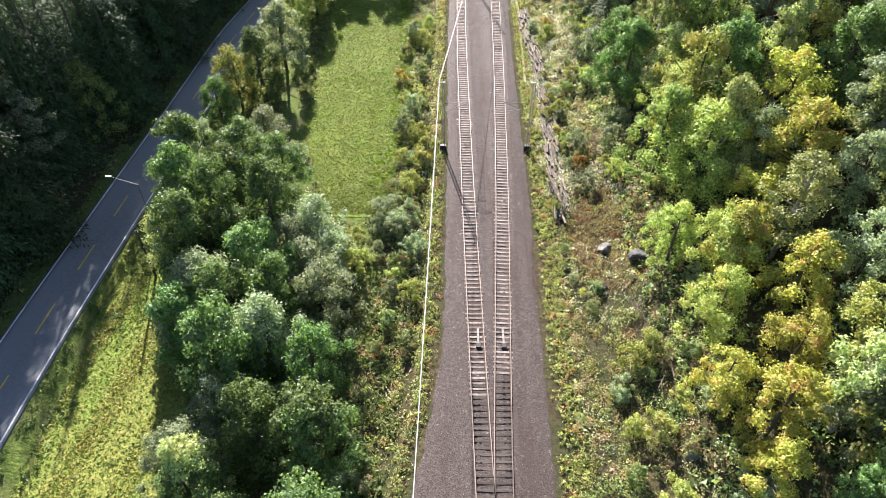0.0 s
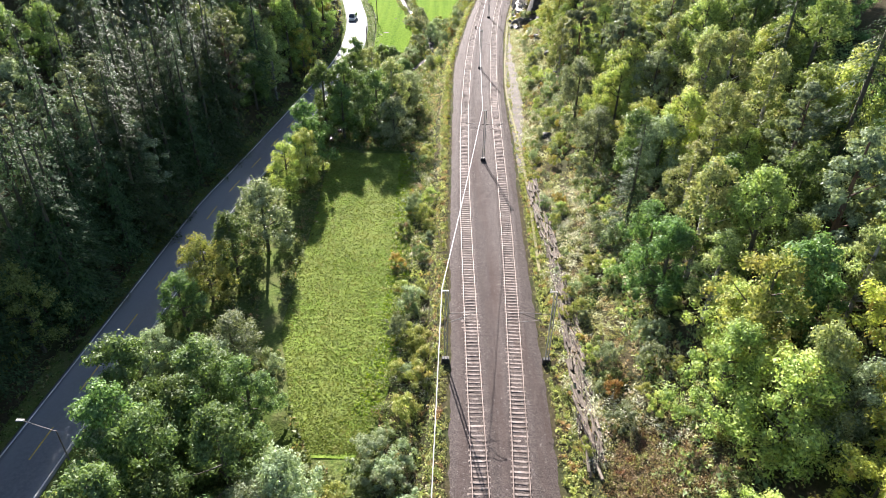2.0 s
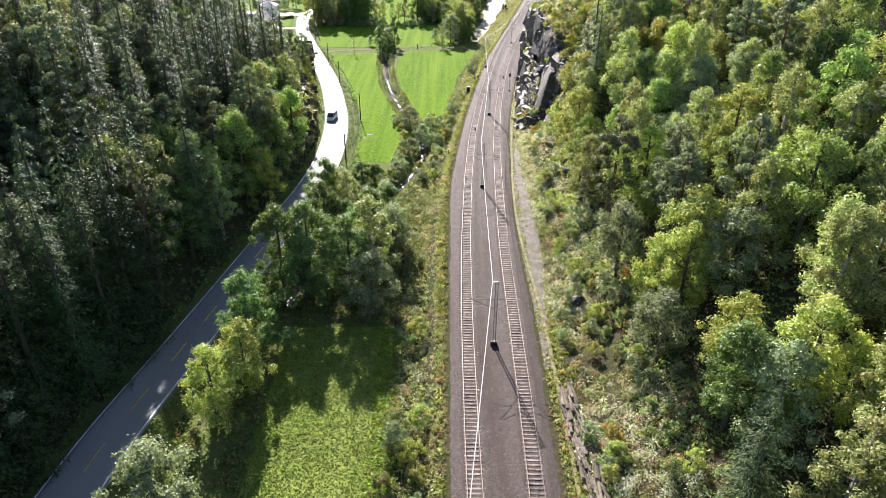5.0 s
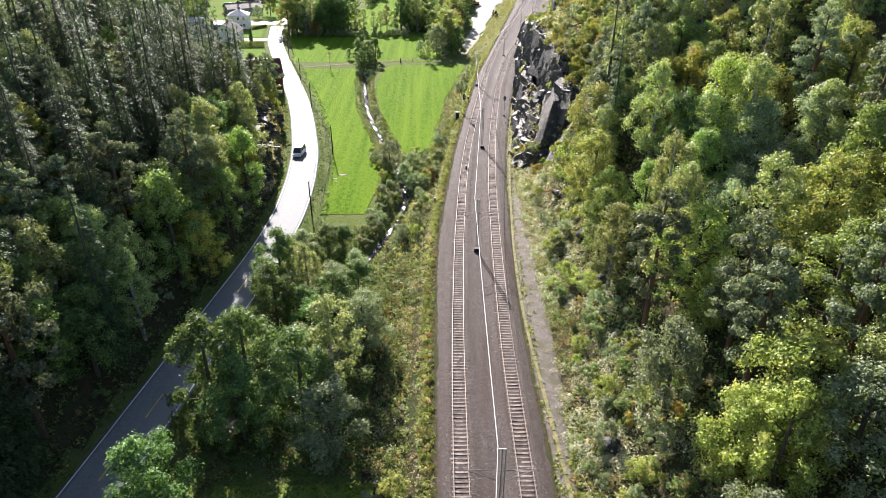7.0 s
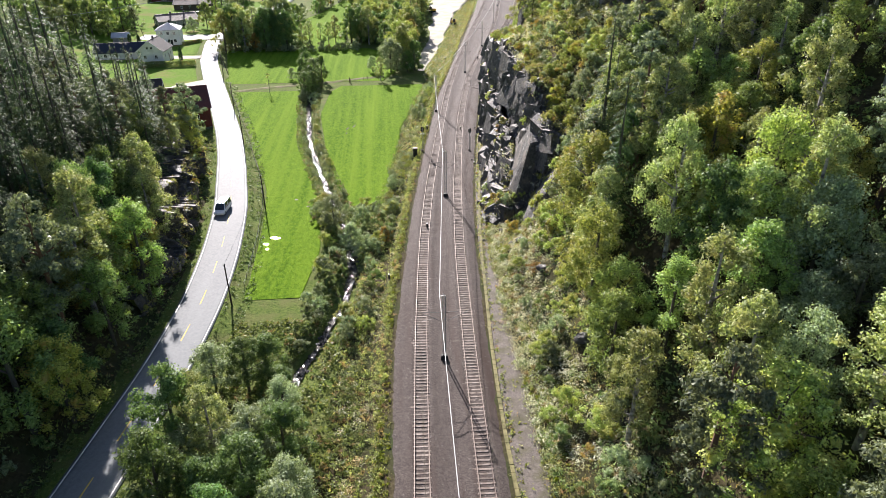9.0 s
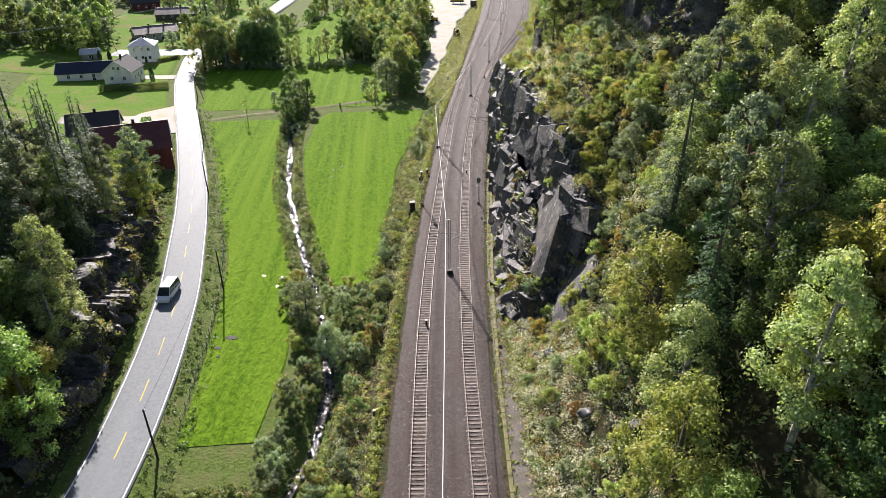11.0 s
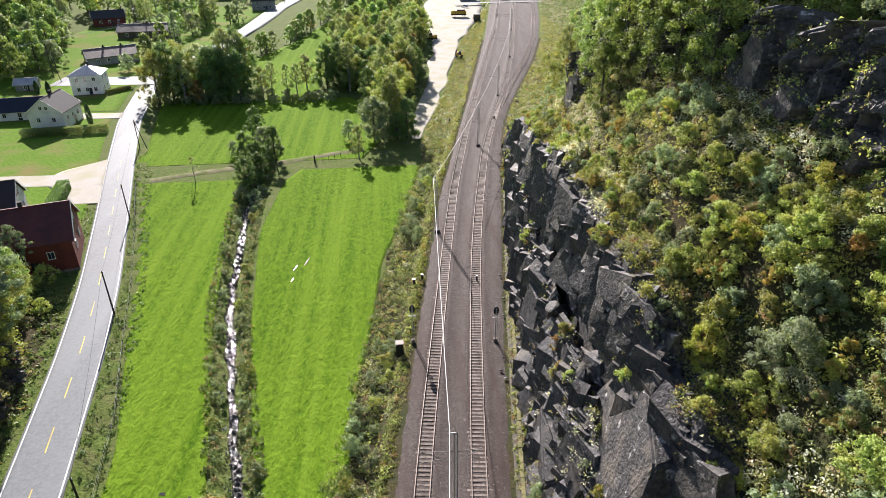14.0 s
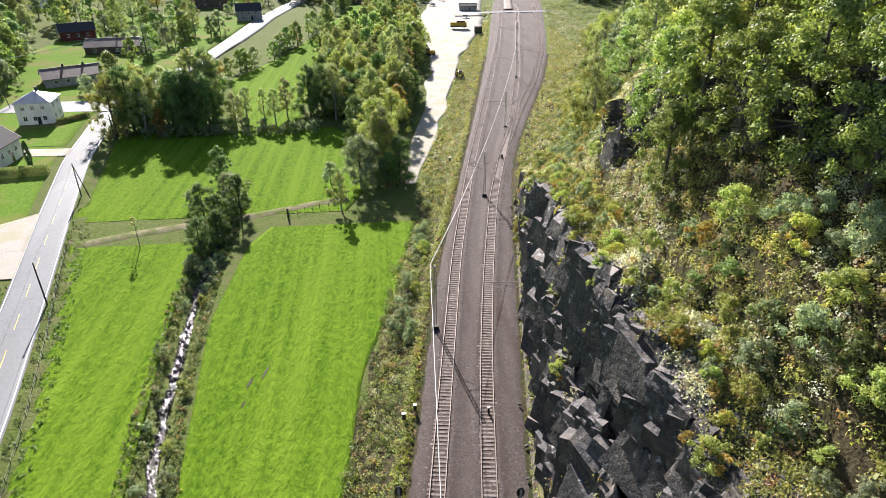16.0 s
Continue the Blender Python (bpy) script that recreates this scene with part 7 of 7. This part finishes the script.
# ---- poles, wires, signs, fences ----
def pole(x, y, h, stay=None, label="dark wooden telephone pole beside the road"):
    ob = thing("telephone_pole", label, "utility pole", "roadside poles", (x, y, ground_z(x, y)))
    bm = bmesh.new()
    rod(bm, (0, 0, -.4), (0, 0, h), .14, .09, 8)
    part("post", bm, M["timber"], ob)
    if stay:
        bm = bmesh.new()
        rod(bm, (stay[0], stay[1], -.3), (0, 0, h * .95), .12, .08, 8)
        part("strut", bm, M["timber"], ob)
    bm = bmesh.new()
    for k in (-.12, .12):
        rod(bm, (k, 0, h - .25), (k, 0, h - .05), .04, .04, 6)
    part("insulator", bm, M["white"], ob, "small pale insulators")
    return ob


POLES = [(-31.5, 50.0, 7.0, None), (-21.2, 194.0, 7.2, None), (-21.8, 229.2, 7.2, None), (-32.6, 266.5, 7.2, None), (-41.4, 299.6, 7.2, None), (-53.4, 342.6, 7.2, (1.9, -.5)), (-60.6, 382.0, 7.2, (1.6, -2.0)), (-73.0, 428.0, 7.2, None)]
for p in POLES:
    pole(*p)
cable("telephone_wire", [(x, y, ground_z(x, y) + h - .1) for x, y, h, s in POLES[1:]], .5, .018, M["black"], "thin black telephone wire along the road")
pole(-107.0, 420.0, 12.0, (5.0, -6.0), "tall grey power pole with a long strut at the wood's edge")
for k in (-.5, 0, .5):
    cable("power_line", [(-150 + k, 350, 16), (-107 + k, 420, 11.6), (-70 + k, 520, 14)], 2.0, .02, M["wire"], "sagging power line above the village")
lamp = thing("street_lamp", "grey street lamp with an arm over the road", "street lamp", at=(-33.6, 57.0, ground_z(-33.6, 57.0)))
bm = bmesh.new()
rod(bm, (0, 0, -.3), (0, 0, 7.6), .09, .05, 8)
rod(bm, (0, 0, 7.5), (-3.0, .6, 8.1), .045, .035, 6)
part("post", bm, M["dark_steel"], lamp)
bm = bmesh.new()
block(bm, (.75, .3, .16), (-3.3, .66, 8.1), bevel=.05)
part("lamp_head", bm, M["steel"], lamp, "pale lamp head")
sign = thing("road_sign", "blue rectangular road sign on a grey post", "road sign", at=(-33.2, 62.5, ground_z(-33.2, 62.5)))
bm = bmesh.new()
rod(bm, (0, 0, -.2), (0, 0, 3.6), .045, sides=8)
part("post", bm, M["steel"], sign)
bm = bmesh.new()
block(bm, (1.7, .05, .75), (0, -.06, 3.3), bevel=.03)
part("panel", bm, M["blue_sign"], sign, "bright blue sign panel")
rail_b = thing("bridge_railing", "white steel railing of the small stream bridge", "railing", at=(-20.9, 142.2, ground_z(-20.9, 142.2)), turn=62)
bm = bmesh.new()
for z in (.55, 1.05):
    rod(bm, (0, 0, z), (7.2, 0, z), .04, sides=6)
part("handrail", bm, M["white"], rail_b)
for k in range(8):
    bm = bmesh.new()
    rod(bm, (k * 1.02, 0, -.4), (k * 1.02, 0, 1.1), .045, sides=6)
    part("post", bm, M["white"], rail_b)


def fence(name, pts, label, h=1.0, gap=2.4):
    ob = thing(name, label, "fence", "meadow fences")
    for (x0, y0), (x1, y1) in zip(pts, pts[1:]):
        L = math.hypot(x1 - x0, y1 - y0)
        n = max(1, int(L / gap))
        for k in range(n + 1):
            x, y = x0 + (x1 - x0) * k / n, y0 + (y1 - y0) * k / n
            z = max(ground_z(x, y), FIELD_Z)
            b2 = bmesh.new()
            rod(b2, (x, y, z - .3), (x, y, z + h), .05, .045, 6)
            part("fence_post", b2, M["grey_timber"], ob)
        for zz in (.45, .85):
            b2 = bmesh.new()
            rod(b2, (x0, y0, max(ground_z(x0, y0), FIELD_Z) + zz), (x1, y1, max(ground_z(x1, y1), FIELD_Z) + zz), .012, sides=4)
            part("fence_wire", b2, M["steel"], ob)
    return ob


fence("wire_fence", [(float(west_w(y)) - .4, y) for y in (200, 215, 230, 245, 260, 275, 290, 305, 318)], "grey wooden posts of a wire fence along the meadow")
fence("pasture_fence", [(-9, 329.4), (-3.5, 332.8), (2, 332.4), (8, 333)], "low wooden fence at the meadow's north end", 1.2, 1.6)
gp = thing("gate_post", "thick dark wooden gate post at the farm track", "gate post", at=(-9.3, 329.2, -2.5))
bm = bmesh.new()
block(bm, (.34, .34, 1.9), (0, 0, .85), bevel=.05)
part("post", bm, M["timber"], gp)
# hedges and garden plants
def hedge(name, x0, y0, x1, y1, w, h, leaf, label):
    rng = np.random.default_rng(int(abs(x0 * 10)))
    L = math.hypot(x1 - x0, y1 - y0)
    n = int(L * 620)
    t, a = rng.uniform(0, 1, n), rng.uniform(-1, 1, n)
    s = rng.integers(0, 3, n)
    off = np.where(s == 0, a, np.where(s == 1, -1, 1)) * w / 2
    z = np.where(s == 0, h, rng.uniform(0.05, 1, n) * h) + rng.normal(0, .06, n)
    ux, uy = (x1 - x0) / L, (y1 - y0) / L
    X, Yh = x0 + t * (x1 - x0) - uy * off, y0 + t * (y1 - y0) + ux * off
    P = np.stack([X, Yh, land(X, Yh) + z], 1)
    return tagged(leaf_mesh(name, P, rand_dirs(rng, n, .4), .13 * rng.uniform(.6, 1.3, n), leaf), label, "hedge")


hedge("hedge", -86.5, 353.5, -66.0, 357.0, 2.2, 1.9, M["scrub_dark"], "clipped dark hedge in front of the white house")
hedge("hedge", -81.0, 397.0, -75.4, 404.0, 1.4, 1.2, M["scrub_dark"], "low hedge by the lane beside the white house")
hedge("hedge", -56.5, 300.0, -60.0, 316.0, 2.2, 2.2, M["alder_leaf"], "dark green bushes behind the red house")
rngc = np.random.default_rng(77)
for cx, cy, hh in ((-72.6, 362.5, 6.0), (-99, 398, 4.0), (-103, 399, 4.0)):
    c = thing("cypress", "slim dark columnar cypress on the lawn", "tree", "garden conifers", (cx, cy, ground_z(cx, cy)))
    n = 900
    zz = rngc.uniform(0, 1, n)
    r = .8 * np.sin(np.pi * np.clip(.12 + .85 * zz, 0, 1)) ** .6 * rngc.uniform(.8, 1.05, n)
    an = rngc.uniform(0, 2 * np.pi, n)
    P = np.stack([r * np.cos(an), r * np.sin(an), zz * hh + .1], 1)
    N = np.stack([np.cos(an), np.sin(an), np.full(n, .4)], 1)
    leaf_mesh("crown", P, N / np.linalg.norm(N, axis=1, keepdims=True), .2 * rngc.uniform(.6, 1.3, n), M["spruce_leaf"], c)
    stem("trunk", hh * .8, .1, M["bark"], c)
# a bare young tree with thin orange leaves on the meadow
yt = thing("young_birch", "thin young birch with sparse pale leaves in the meadow", "tree", "meadow saplings", (-34.1, 318.8, -2.5))
P, N, s, C = crown_leafy(np.random.default_rng(4), 6.5, 1.1, 1.8, 170, 10, .13)
leaf_mesh("crown", P, N, s, M["birch_leaf"], yt)
stem("trunk", 6.5, .09, M["birch_bark"], yt, C[::2])
# standing water in the meadows' hollows and wheel ruts
rng_w = random.Random(23)
for x, y, sx, sy in ((-18.2, 216.3, 1.3, .8), (-19.4, 214.0, .8, .45), (-18.9, 212.2, .4, .4), (-16.2, 233.0, .5, .35), (-13.4, 232.0, .3, .7), (-13.6, 229.5, .35, .5), (-8.0, 279.0, .22, 1.6), (-6.3, 281.0, .22, 2.2), (-8.1, 275.0, .2, .9)):
    bm = bmesh.new()
    ring = []
    for k in range(18):
        a = 2 * math.pi * k / 18
        q = rng_w.uniform(.6, 1.2)
        ring.append(bm.verts.new((math.cos(a) * sx * q * .7, math.sin(a) * sy * q * .7, .0)))
    low = [bm.verts.new((v.co.x * .9, v.co.y * .9, -.12)) for v in ring]
    bm.faces.new(ring)
    for k in range(18):
        bm.faces.new((ring[k - 1], low[k - 1], low[k], ring[k]))
    t = part("puddle", bm, M["puddle"])
    t.matrix_basis = pose(x, y, FIELD_Z + .095, 0, 0, -14)
    tagged(t, "shallow puddle of standing water in the grass", "puddle", "puddles")
